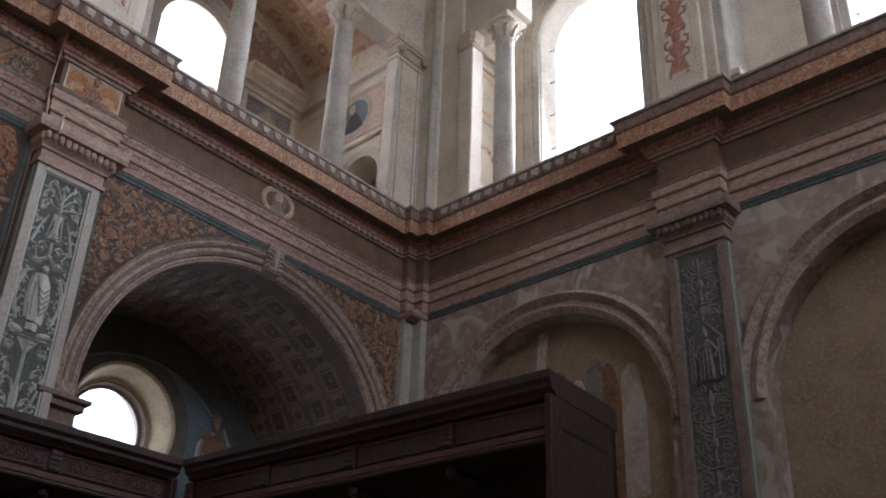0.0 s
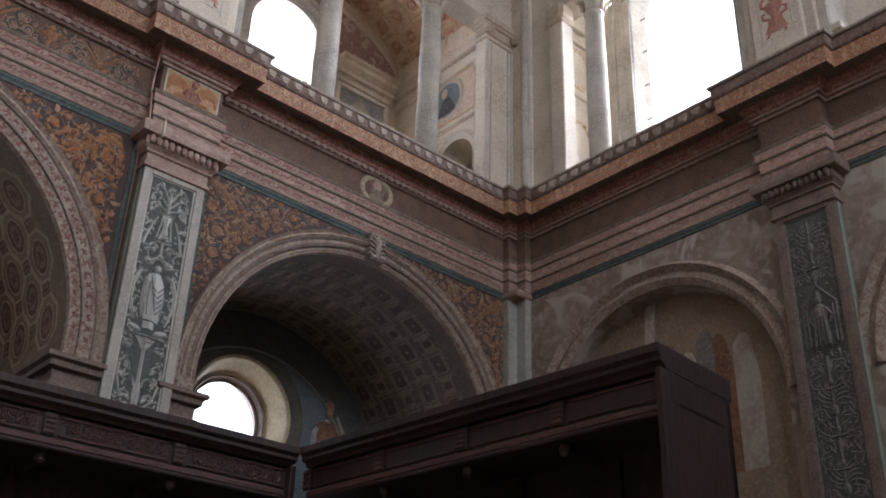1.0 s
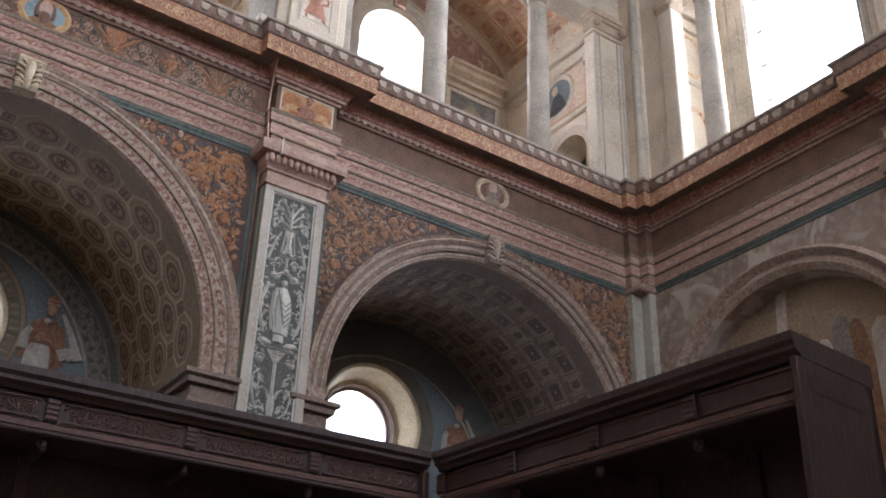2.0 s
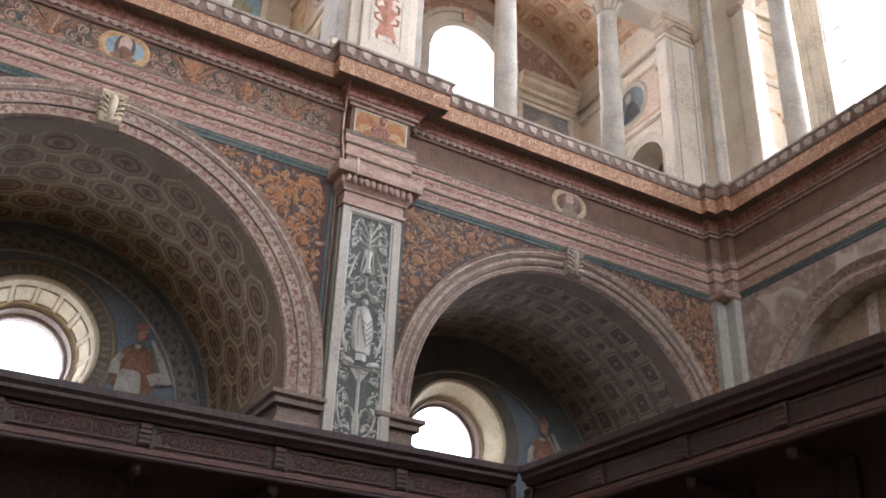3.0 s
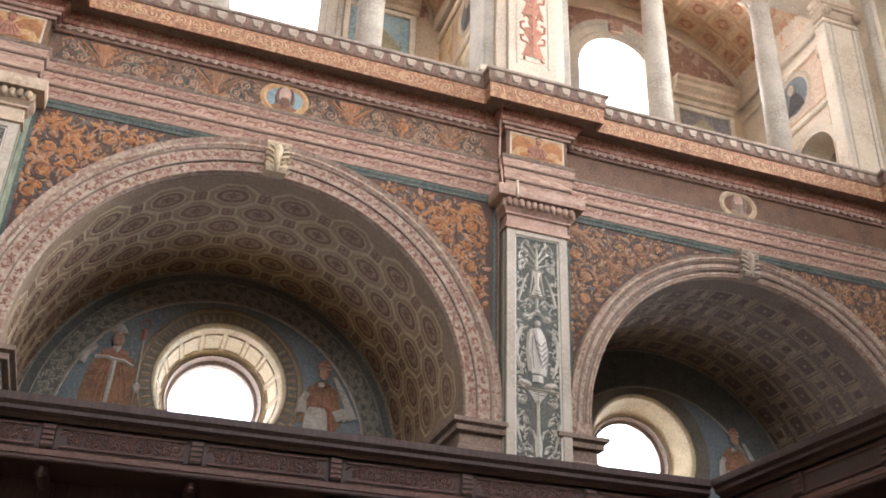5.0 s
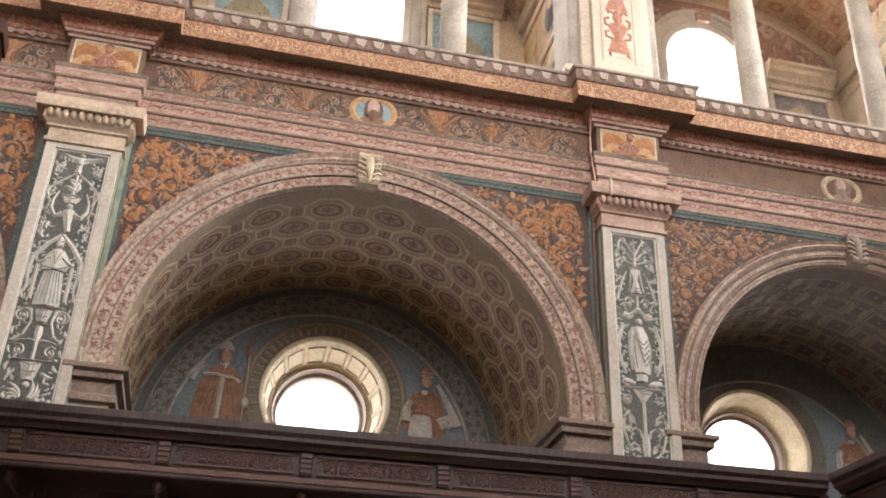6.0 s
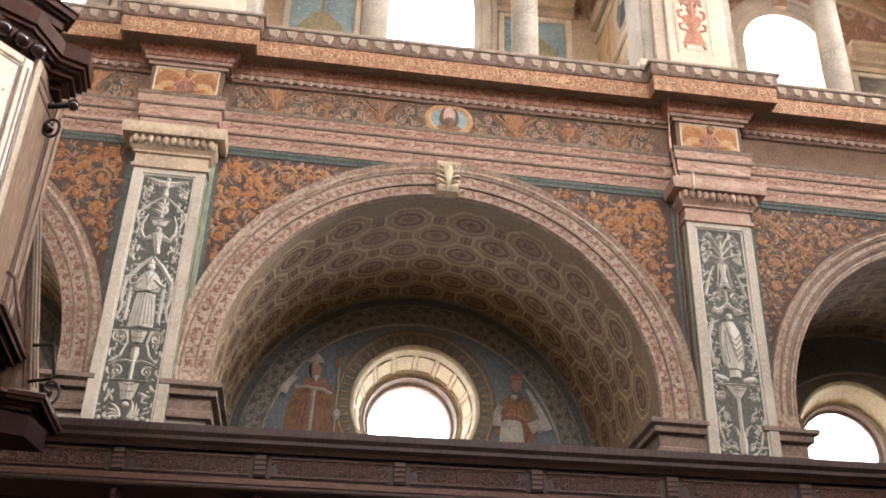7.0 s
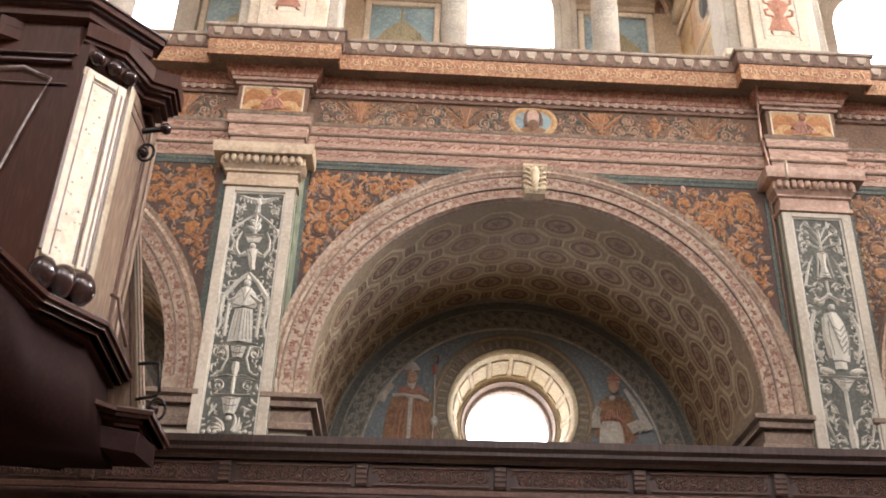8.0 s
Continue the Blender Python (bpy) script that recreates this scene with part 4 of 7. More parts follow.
    rel.strip([(c, 5.12), (c, 5.06), (c, 5.0)], lambda t: (0.026, 0.034, 0.018)[min(2, int(t * 2.01))], 0.026)
    rel.line([(c, 5.0), (c, 4.83)], 0.016, 0.018)
    rel.line([(c - 0.16, 4.818), (c + 0.16, 4.818)], 0.011, 0.022)
    rel.strip([(c, 4.8), (c, 4.75), (c, 4.69), (c, 4.65)], lambda t: 0.082 - 0.04 * t, 0.028)
    rel.disc(c, 4.61, 0.03, 0.03, 0.024, 9)


def sprig_panel(rel, ink, c):
    """Flowering sprig, urns, knotted ribbon, draped shape on a bowl, hooked tendrils down a stem."""
    rel.line([(c, 6.5), (c, 6.74)], 0.014, 0.016)
    for q in range(6):
        rel.leaf(c, 6.765, 0.045, q * 1.05, 0.012, 0.018)
    rel.disc(c, 6.765, 0.016, h=0.024, n=8)
    for s in (-1, 1):
        for z0, du, dz in ((6.52, 0.18, 0.05), (6.56, 0.185, 0.13), (6.62, 0.16, 0.18)):
            rel.line([(c, z0), (c + s * du * 0.45, z0 + dz * 0.75), (c + s * du * 0.8, z0 + dz), (c + s * du, z0 + dz * 0.75), (c + s * du * 1.05, z0 + dz * 0.4)], 0.0105, 0.014)
            rel.leaf(c + s * du * 0.55, z0 + dz * 0.85, 0.06, math.pi / 2 - s * 0.3 - 0.35, 0.012)
            rel.disc(c + s * du * 1.02, z0 + dz * 0.3, 0.016, h=0.014, n=7)
        rel.leaf(c + s * 0.08, 6.75, 0.07, math.pi / 2 - s * 0.7 - 0.35, 0.012)
        rel.leaf(c + s * 0.19, 6.48, 0.08, math.pi / 2 + s * 0.2 - 0.35, 0.012)
        rel.strip([(c + s * 0.09, 6.44), (c + s * 0.13, 6.36), (c + s * 0.17, 6.24), (c + s * 0.2, 6.12), (c + s * 0.17, 6.1)], lambda t: (0.007, 0.011, 0.015, 0.016, 0.008)[min(4, int(t * 4.01))], 0.016)
        rel.leaf(c + s * 0.19, 6.36, 0.06, 1.57 - s * 0.5 - 0.35, 0.011)
        rel.line([(c + s * 0.045, 6.47), (c + s * 0.05, 6.38), (c + s * 0.075, 6.22)], 0.008, 0.012)
        rel.ring(c + s * 0.085, 6.11, 0.04, 0.013, 0.016, 12, 0.045, 0.0, math.pi)
        rel.spiral(c + s * 0.09, 6.09, 0.03, 1.1, 1.57, s, 0.01, 0.014)
        rel.spiral(c + s * 0.105, 5.975, 0.045, 1.4, math.pi / 2 + s * 1.5, s, 0.015, 0.02)
        rel.strip([(c, 6.03), (c + s * 0.07, 5.985), (c + s * 0.15, 5.95), (c + s * 0.2, 5.97)], lambda t: 0.02 - 0.01 * t, 0.018)
        rel.strip([(c + s * 0.1, 5.86), (c + s * 0.17, 5.83), (c + s * 0.215, 5.7), (c + s * 0.215, 5.55), (c + s * 0.15, 5.36)], lambda t: 0.012 + 0.012 * math.sin(math.pi * t), 0.016)
        rel.spiral(c + s * 0.175, 5.45, 0.04, 1.3, 1.57 + s, s, 0.01, 0.014)
        rel.leaf(c + s * 0.22, 5.8, 0.07, math.pi / 2 - 0.35, 0.011)
        rel.disc(c + s * 0.13, 5.285, 0.07, 0.03, 0.02, 12, s * 0.25)
        rel.spiral(c + s * 0.155, 5.105, 0.052, 1.5, math.pi / 2 + s, -s, 0.012, 0.016)
        for q in range(5):
            rel.leaf(c + s * 0.155, 5.105, 0.035, q * 1.26, 0.01, 0.014)
        rel.leaf(c + s * 0.2, 5.18, 0.06, math.pi / 2 - 0.35, 0.011)
        for z, du, w in ((4.93, 0.15, 0.05), (4.8, 0.085, 0.045), (4.66, 0.11, 0.035)):
            rel.line([(c + s * (du - 0.05), z - 0.05), (c + s * (du - 0.035), z + 0.015), (c + s * (du + 0.01), z + w), (c + s * (du + 0.055), z + 0.01), (c + s * (du + 0.03), z - 0.02)], 0.011, 0.014)
        rel.strip([(c + s * 0.21, 4.92), (c + s * 0.2, 4.8), (c + s * 0.15, 4.62)], lambda t: 0.018 - 0.01 * t, 0.014)
        rel.leaf(c + s * 0.06, 4.62, 0.08, math.pi / 2 - s * 0.9 - 0.35, 0.012)
        rel.leaf(c + s * 0.04, 4.56, 0.1, math.pi / 2 - s * 1.3 - 0.35, 0.013)
    rel.line([(c - 0.075, 6.49), (c + 0.075, 6.49)], 0.013, 0.022)
    rel.strip([(c, z) for z in (6.475, 6.4, 6.34, 6.26, 6.21)], lambda t: (0.05, 0.028, 0.024, 0.045, 0.06)[min(4, int(t * 4.01))], 0.026)
    rel.line([(c - 0.085, 6.19), (c + 0.085, 6.19)], 0.014, 0.022)
    rel.line([(c, 6.18), (c, 6.02)], 0.013, 0.018)
    rel.disc(c, 6.03, 0.035, 0.025, 0.026, 9)
    rel.disc(c, 5.9, 0.032, 0.042, 0.034, 10)
    rel.strip([(c - 0.02, 5.85), (c - 0.005, 5.74), (c + 0.012, 5.6), (c + 0.02, 5.48), (c + 0.01, 5.38)], lambda t: (0.06, 0.095, 0.1, 0.085, 0.075)[min(4, int(t * 4.01))], 0.026)
    for q in range(5):
        ink.line([(c - 0.06 + 0.012 * q, 5.81 - 0.055 * q), (c - 0.03 + 0.012 * q, 5.7 - 0.055 * q), (c + 0.025, 5.655 - 0.055 * q), (c + 0.075, 5.72 - 0.055 * q)], 0.0065, 0.003)
    ink.line([(c - 0.065, 5.75), (c - 0.07, 5.6), (c - 0.055, 5.42)], 0.006, 0.003)
    ink.line([(c + 0.09, 5.66), (c + 0.095, 5.55), (c + 0.07, 5.42)], 0.006, 0.003)
    ink.line([(c - 0.03, 5.865), (c + 0.03, 5.865)], 0.006, 0.003)
    for z, w in ((6.46, 0.03), (6.25, 0.035), (6.22, 0.045), (5.195, 0.075), (5.17, 0.055)):
        ink.line([(c - w, z), (c, z - 0.008), (c + w, z)], 0.005, 0.003)
    rel.strip([(c - 0.09, 5.8), (c - 0.105, 5.6), (c - 0.08, 5.4)], 0.016, 0.03)
    rel.strip([(c, 5.37), (c, 5.3)], 0.055, 0.022)
    rel.line([(c - 0.21, 5.225), (c + 0.21, 5.225)], 0.014, 0.024)
    rel.strip([(c, 5.21), (c, 5.16), (c, 5.1)], lambda t: 0.1 - 0.075 * t, 0.026)
    rel.line([(c, 5.1), (c, 4.8)], 0.017, 0.02)
    rel.strip([(c, z) for z in (4.8, 4.74, 4.66, 4.58)], lambda t: (0.02, 0.034, 0.04, 0.028)[min(3, int(t * 3.01))], 0.028)


def pilaster(c, seed, place, oval=False, name="pilaster", capmat=None):
    """place(u, z, d): u along the wall, d outwards from the wall face."""
    base = place(c, 0, 0)
    p = thing(name, "tall stone pilaster with a grey grisaille candelabra panel", "pilaster", "arcade pilasters", at=base)

    def slab(bm, u0, u1, z0, z1, d0, d1, bev=0.0):
        a, b = place(u0, z0, d0), place(u1, z1, d1)
        box(bm, min(a[0], b[0]), max(a[0], b[0]), min(a[1], b[1]), max(a[1], b[1]), z0, z1, bev)
    H = HALF
    bm = bmesh.new()
    slab(bm, c - H, c + H, 0.0, 6.9, 0.0, PROUD - 0.03)
    part("shaft", bm, GRISBG, p, "dark grey-green painted panel ground")
    for u0, u1, z0, z1 in ((c - H, c - H + 0.09, 0, 6.9), (c + H - 0.09, c + H, 0, 6.9), (c - H + 0.09, c + H - 0.09, 6.85, 6.9)):
        bm = bmesh.new()
        slab(bm, u0, u1, z0, z1, PROUD - 0.03, PROUD, 0.004)
        # backlit end pilaster: shade put into darker border, bead and relief colours
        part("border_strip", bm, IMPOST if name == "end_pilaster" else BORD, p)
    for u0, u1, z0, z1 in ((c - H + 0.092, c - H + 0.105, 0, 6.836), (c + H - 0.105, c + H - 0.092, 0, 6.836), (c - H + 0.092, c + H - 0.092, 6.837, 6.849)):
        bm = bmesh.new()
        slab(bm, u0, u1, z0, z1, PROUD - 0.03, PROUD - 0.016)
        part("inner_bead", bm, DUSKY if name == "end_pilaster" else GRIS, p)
    rel = Relief(lambda u, v, h: place(u, v, PROUD - 0.027 + h))
    w = H - 0.115
    if name == "end_pilaster":
        candelabra(rel, c, 3.6, 5.35, w, seed)
        figure_niche(rel, c, 5.45)
        candelabra(rel, c, 6.08, 6.78, w, seed + 1)
    else:
        candelabra(rel, c, 3.6, 4.4, w, seed)
        ink = Relief(lambda u, v, h: place(u, v, PROUD + 0.012 + h))
        (sprig_panel if oval else eagle_panel)(rel, ink, c)
        ink.build("ink_shading", GRISMID, p)
    rnd = random.Random(seed * 5 + 1)
    for k in range(120):
        u, v = rnd.uniform(0.12, w - 0.012), rnd.uniform(4.4, 6.72)
        a = rnd.random() * 6.3
        for s in (-1, 1):
            rel.leaf(c + s * u, v, rnd.uniform(0.025, 0.05), math.pi / 2 + s * a, 0.0065, 0.006)
    for u0 in (c - H, c + H):
        bm = bmesh.new()
        slab(bm, u0 - 0.004, u0 + 0.004, 0, 6.9, 0.02, PROUD - 0.05)
        part("side_strip", bm, GREENS, p, "grey-green painted return")
        bm = bmesh.new()
        slab(bm, u0 - 0.006, u0 + 0.006, 0, 6.9, 0.07, 0.08)
        part("side_fillet", bm, BORD, p)
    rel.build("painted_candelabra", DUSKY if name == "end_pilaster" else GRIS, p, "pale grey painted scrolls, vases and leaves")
    cap = bmesh.new()
    # capital: neck, hollow, egg row, abacus
    steps = [(0.0, 6.9), (0.025, 6.905), (0.025, 6.94), (0.005, 6.95), (0.005, 7.05), (0.03, 7.06), (0.03, 7.08), (0.07, 7.12)]
    path = [(c - H, 0), (c - H, PROUD), (c + H, PROUD), (c + H, 0)]

    def run(bm, prof):
        rings = []
        for k in range(4):
            u, d = path[k]
            su = -1 if k < 2 else 1
            sd = 0 if k in (0, 3) else 1
            rings.append([bm.verts.new(place(u + su * o, z, d + sd * o)) for o, z in prof])
        for a, b in zip(rings, rings[1:]):
            for j in range(len(prof) - 1):
                bm.faces.new((a[j], a[j + 1], b[j + 1], b[j]))
        return bm
    capmat = capmat or CAPST
    capital = part("capital", run(cap, steps), capmat, p)
    part("abacus", run(bmesh.new(), [(0.07, 7.12), (0.07, 7.2), (0.14, 7.205), (0.15, 7.25), (0.15, 7.318), (0.0, 7.32)]), capmat, capital)
    for k in range(11):
        u = c - H - 0.05 + (2 * H + 0.1) * (k + 0.5) / 11
        bm = bmesh.new()
        a = place(u, 7.16, PROUD + 0.085)
        lathe(bm, [(0.008, -0.045), (0.03, -0.025), (0.034, 0.01), (0.024, 0.04)], a, 8)
        part("egg", bm, capmat, capital, "", True)
    return p


npl = lambda u, z, d: (u, FACE - d, z)
epl = lambda u, z, d: (END - d, u, z)
for c, seed, oval in zip(PILS, (3, 1, 2), (False, False, True)):
    pilaster(c, seed, npl, oval, "pilaster", PINKCAP if oval else CAPST)
# darker capital too, the end wall's shade in its colour
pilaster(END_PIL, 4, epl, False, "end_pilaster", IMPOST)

# teal painted strips beside the pilasters and under the architrave
bm = bmesh.new()
for c in PILS:
    for s in (-1, 1):
        x = c + s * (HALF + 0.06)
        box(bm, x - 0.035, x + 0.035, FACE - 0.012, FACE, 4.86, 7.25)
setting("painted_strips", bm, TEAL, "teal painted border strips on the arcade wall", "trim")
bm = bmesh.new()
for c in PILS[:2]:
    box(bm, c + HALF + 0.008, c + HALF + 0.055, FACE - 0.02, FACE - 0.012, 4.86, 7.25)
setting("pale_strips", bm, GREENS, "grey-green painted strips beside the pilasters", "trim")

# ---- spandrel ornament ----
def spandrel(c, s, seed):
    """Rosettes in pale scrolls, one long acanthus spray out of the corner, slate leaves between."""
    rnd = random.Random(seed)
    at = lambda d: (lambda u, v, h: (u, FACE - d - h, v))
    rel, dark, pale, core = Relief(at(0.004)), Relief(at(0.002)), Relief(at(0.006)), Relief(at(0.009))
    made = []
    r_arch = ring_r(c, R_OUT) + 0.015

    def inside(u, v, r):
        return math.hypot(u - c, v - SPRING) > r_arch + r and v + r < 7.228 and abs(u - c) + r < 2.2

    def free(u, v, r):
        return inside(u, v, r) and all(math.hypot(u - a, v - b) > (r + q) * 0.9 for a, b, q in made)
    # spray from the upper corner down towards the arch
    spray = [(c + s * (2.12 - 0.62 * t), 7.14 - 0.38 * t + 0.05 * math.sin(6 * t)) for t in (0, 0.2, 0.4, 0.6, 0.8, 1.0)]
    spray = [p for p in spray if inside(p[0], p[1], 0.05)]
    if len(spray) > 1:
        rel.strip(spray, lambda t: 0.055 - 0.03 * t, 0.006)
        for k, (u, v) in enumerate(spray):
            for q in (-1, 1):
                b = math.atan2(-0.4, -s * 0.6) + q * (0.9 + 0.2 * rnd.random())
                if inside(u + 0.13 * math.cos(b), v + 0.13 * math.sin(b), 0.0):
                    rel.leaf(u, v, 0.15, b - 0.35, 0.03, 0.005)
                    pale.leaf(u, v, 0.13, b - 0.35, 0.006, 0.008)
            made.append((u, v, 0.075))
    for r, tries in ((0.135, 500), (0.11, 900), (0.08, 1600), (0.055, 2500), (0.036, 5000)):
        for _ in range(tries):
            u, v = c + s * rnd.uniform(0.3, 2.2), rnd.uniform(5.2, 7.24)
            if free(u, v, r):
                made.append((u, v, r))
    for u, v, r in made[len(spray):]:
        a, way = rnd.random() * 6.3, rnd.choice((-1, 1))
        if r > 0.07:
            rel.spiral(u, v, r * 0.9, 1.1, a, way, r * 0.17, 0.005)
            pale.spiral(u, v, r * 1.02, 0.9, a + 0.4, way, r * 0.05, 0.004)
            core.disc(u, v, r * rnd.uniform(0.34, 0.46), h=0.004, n=9)
            dark.ring(u, v, r * 0.62, r * 0.07, 0.007, 12)
            for q in range(8):
                b = a + q * 0.785
                (rel, rel, pale, dark)[q % 4].leaf(u + 0.88 * r * math.cos(b), v + 0.88 * r * math.sin(b), r * rnd.uniform(0.5, 0.95), b + 0.7 * way, r * 0.17, 0.005)
        elif rnd.random() < 0.66:
            for q in range(4):
                (rel, rel, pale)[q % 3].leaf(u, v, r * 1.45, a + q * 0.6, r * 0.3, 0.005)
        else:
            for q in range(5):
                dark.leaf(u, v, r * 1.25, a + q * 1.25, r * 0.28, 0.005)
    for k in range(1500):
        u, v = c + s * rnd.uniform(0.3, 2.18), rnd.uniform(5.2, 7.2)
        if inside(u, v, 0.04):
            (dark, rel, pale, dark, rel, dark)[k % 6].leaf(u, v, rnd.uniform(0.03, 0.08), rnd.random() * 6.3, 0.009, 0.003)
    stroke, glint = Relief(at(0.0165)), Relief(at(0.0175))
    for k in range(1100):
        u, v = c + s * rnd.uniform(0.3, 2.18), rnd.uniform(5.2, 7.2)
        if inside(u, v, 0.03):
            (stroke, stroke, glint)[k % 3].leaf(u, v, rnd.uniform(0.025, 0.06), rnd.random() * 6.3, 0.0042, 0.001)
    fres = thing("spandrel_fresco", "orange scrolling foliage and rosettes painted on dark ground above an arch", "fresco", "spandrel frescoes", at=(c + s * 1.7, FACE, 6.8))
    rel.build("orange_leafwork", MUTED if c > 5 else ORANGE, fres)
    core.build("rosette_painting", MUTED if c > 5 else ORANGE, fres)
    pale.build("pale_scrollwork", OUTL, fres)
    dark.build("slate_leafwork", BGLEAF, fres)
    stroke.build("dark_brushwork", SPAN, fres)
    glint.build("pale_brushwork", OCHRE, fres)


for i, c in enumerate(BAYS):
    for s in (-1, 1):
        spandrel(c, s, 11 + 5 * i + s)

# ---- entablature along the arcade and the end wall ----
PATH = [(WEST, FACE)]
for c in PILS:
    PATH += [(c - HALF, FACE), (c - HALF, FACE - PROUD), (c + HALF, FACE - PROUD), (c + HALF, FACE)]
PATH += [(END - 0.25, FACE), (END - 0.25, FACE - 0.1), (END - 0.1, FACE - 0.1), (END - 0.1, FACE - 0.25), (END, FACE - 0.25),
         (END, END_PIL + HALF), (END - PROUD, END_PIL + HALF), (END - PROUD, END_PIL - HALF), (END, END_PIL - HALF), (END, SOUTH)]
ent = tagged(thing("entablature", at=(1.0, FACE, 7.32)), "painted entablature of pink, red and ochre mouldings", "entablature", "", "structure")
for name, prof, mat in (
        ("lower_fascia", [(0, 7.32), (0.03, 7.32), (0.03, 7.462), (0, 7.462)], PINK),
        ("middle_fascia", [(0, 7.462), (0.05, 7.47), (0.055, 7.6), (0, 7.6)], PINK),
        ("upper_fascia", [(0, 7.6), (0.075, 7.61), (0.08, 7.694), (0.0, 7.694)], PINK),
        ("teal_moulding", [(0, 7.235), (0.012, 7.237), (0.016, 7.262), (0.01, 7.268), (0.022, 7.29), (0.022, 7.318), (0, 7.318)], TEAL),
        # dark strips laid over the fascia joints as painted groove shade
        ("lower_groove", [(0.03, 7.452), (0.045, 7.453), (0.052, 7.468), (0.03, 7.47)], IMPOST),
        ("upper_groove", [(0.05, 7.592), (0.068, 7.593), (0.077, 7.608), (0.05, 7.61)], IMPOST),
        ("architrave_cap", [(0, 7.695), (0.082, 7.697), (0.09, 7.712), (0.095, 7.728), (0, 7.732)], CREST),
        ("frieze", [(0, 7.732), (0.02, 7.733), (0.02, 8.08), (0, 8.08)], FRGND),
        ("bead_moulding", [(0, 8.08), (0.05, 8.082), (0.055, 8.11), (0.085, 8.118), (0.09, 8.15), (0, 8.15)], PINK),
        ("red_moulding", [(0, 8.15), (0.1, 8.155), (0.115, 8.19), (0.15, 8.225), (0.155, 8.26), (0, 8.26)], RED),
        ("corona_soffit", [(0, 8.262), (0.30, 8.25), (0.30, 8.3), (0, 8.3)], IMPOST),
        ("ochre_band", [(0.301, 8.235), (0.32, 8.232), (0.325, 8.415), (0.301, 8.42)], GOLD),
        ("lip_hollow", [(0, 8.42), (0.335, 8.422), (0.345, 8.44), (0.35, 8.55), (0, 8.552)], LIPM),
        ("lip_fillet", [(0, 8.553), (0.37, 8.553), (0.378, 8.565), (0.378, 8.585), (0, 8.59)], TONG)):
    part(name, sweep(bmesh.new(), PATH, prof), mat, ent)
# ochre scrolls on the band, sprigs in the frieze
def along(y_face):
    return lambda u, v, h: (u, y_face - h, v)


rel_o, rel_d, rel_g = Relief(along(FACE - 0.021)), Relief(along(FACE - 0.021)), Relief(along(FACE - 0.326))
rel_v = Relief(along(FACE - 0.022))
rel_b = Relief(along(FACE - 0.09))
rel_t = Relief(lambda u, v, h: (u, FACE - 0.112 - (v - 8.19) - h, v))
rel_ps = [Relief(along(FACE - d)) for d in (0.031, 0.056, 0.081)]
for i, c in enumerate(BAYS):
    a, b = c - 2.2, c + 2.2
    if i == 2:
        b = 8.2
    rnd = random.Random(40 + i)
    if i < 2:
        for u, lily in ((c - 1.74, True), (c - 1.23, False), (c - 0.68, True), (c + 0.68, True), (c + 1.23, False), (c + 1.74, True)):
            rel_o.line([(u, 7.75), (u, 7.9)], 0.02, 0.007)
            if lily:
                rel_o.strip([(u, 7.83), (u, 7.88), (u, 7.94), (u, 8.0), (u, 8.055)], lambda t: 0.018 + 0.125 * t ** 1.3, 0.006)
                for s in (-1, 1):
                    rel_v.line([(u + s * 0.012, 7.86), (u + s * 0.03, 7.95), (u + s * 0.05, 8.05)], 0.008, 0.008)
                    rel_o.strip([(u + s * 0.03, 7.87), (u + s * 0.09, 7.93), (u + s * 0.17, 8.0), (u + s * 0.23, 8.05)], lambda t: 0.022 - 0.012 * t, 0.009)
                    rel_d.line([(u + s * 0.03, 7.885), (u + s * 0.09, 7.955), (u + s * 0.16, 8.045)], 0.008, 0.008)
                    rel_o.leaf(u + s * 0.02, 7.78, 0.11, math.pi / 2 - s * 1.2 - 0.35, 0.018, 0.007)
                rel_o.disc(u, 7.825, 0.035, 0.03, 0.01, 9)
            else:
                rel_o.disc(u, 7.93, 0.055, 0.05, 0.012, 9)
                rel_o.disc(u, 8.0, 0.035, 0.04, 0.01, 8)
                for s in (-1, 1):
                    rel_o.leaf(u, 7.86, 0.13, math.pi / 2 - s * 0.7 - 0.35, 0.02, 0.008)
            for s in (-1, 1):
                for du, z, r, way in ((0.2, 7.86, 0.07, 1), (0.29, 7.97, 0.062, -1), (0.13, 7.79, 0.04, -1), (0.34, 7.83, 0.05, 1)):
                    if a < u + s * du < b and abs(u + s * du - c) > 0.27:
                        rel_d.spiral(u + s * du, z, r, 1.6, rnd.random() * 6, s * way, 0.017, 0.004)
                        rel_v.spiral(u + s * du, z, r * 0.85, 1.4, rnd.random() * 6, s * way, 0.012, 0.006)
    for k in range(760 if i < 2 else 0):
        u, v = rnd.uniform(a + 0.05, b - 0.05), rnd.uniform(7.75, 8.06)
        if abs(u - c) > 0.22:
            (rel_v, rel_d, rel_d, rel_v, rel_o)[k % 5].leaf(u, v, rnd.uniform(0.03, 0.065), rnd.random() * 6.3, 0.007, 0.005)
    u = a
    while u < b:
        rel_g.spiral(u, 8.325, 0.055, 1.1, rnd.random() * 6, rnd.choice((-1, 1)), 0.011, 0.005)
        rel_g.leaf(u + 0.07, 8.29, 0.09, 0.3 + rnd.random(), 0.013, 0.005)
        u += 0.135
    u = a
    while u < b:
        rel_b.strip([(u, 8.15), (u, 8.125), (u, 8.1), (u, 8.088)], lambda t: (0.026, 0.03, 0.027, 0.012)[min(3, int(t * 3.01))], 0.01)
        rel_t.strip([(u, 8.225), (u + 0.004, 8.205), (u + 0.012, 8.188)], lambda t: 0.026 - 0.016 * t, 0.006)
        u += 0.098
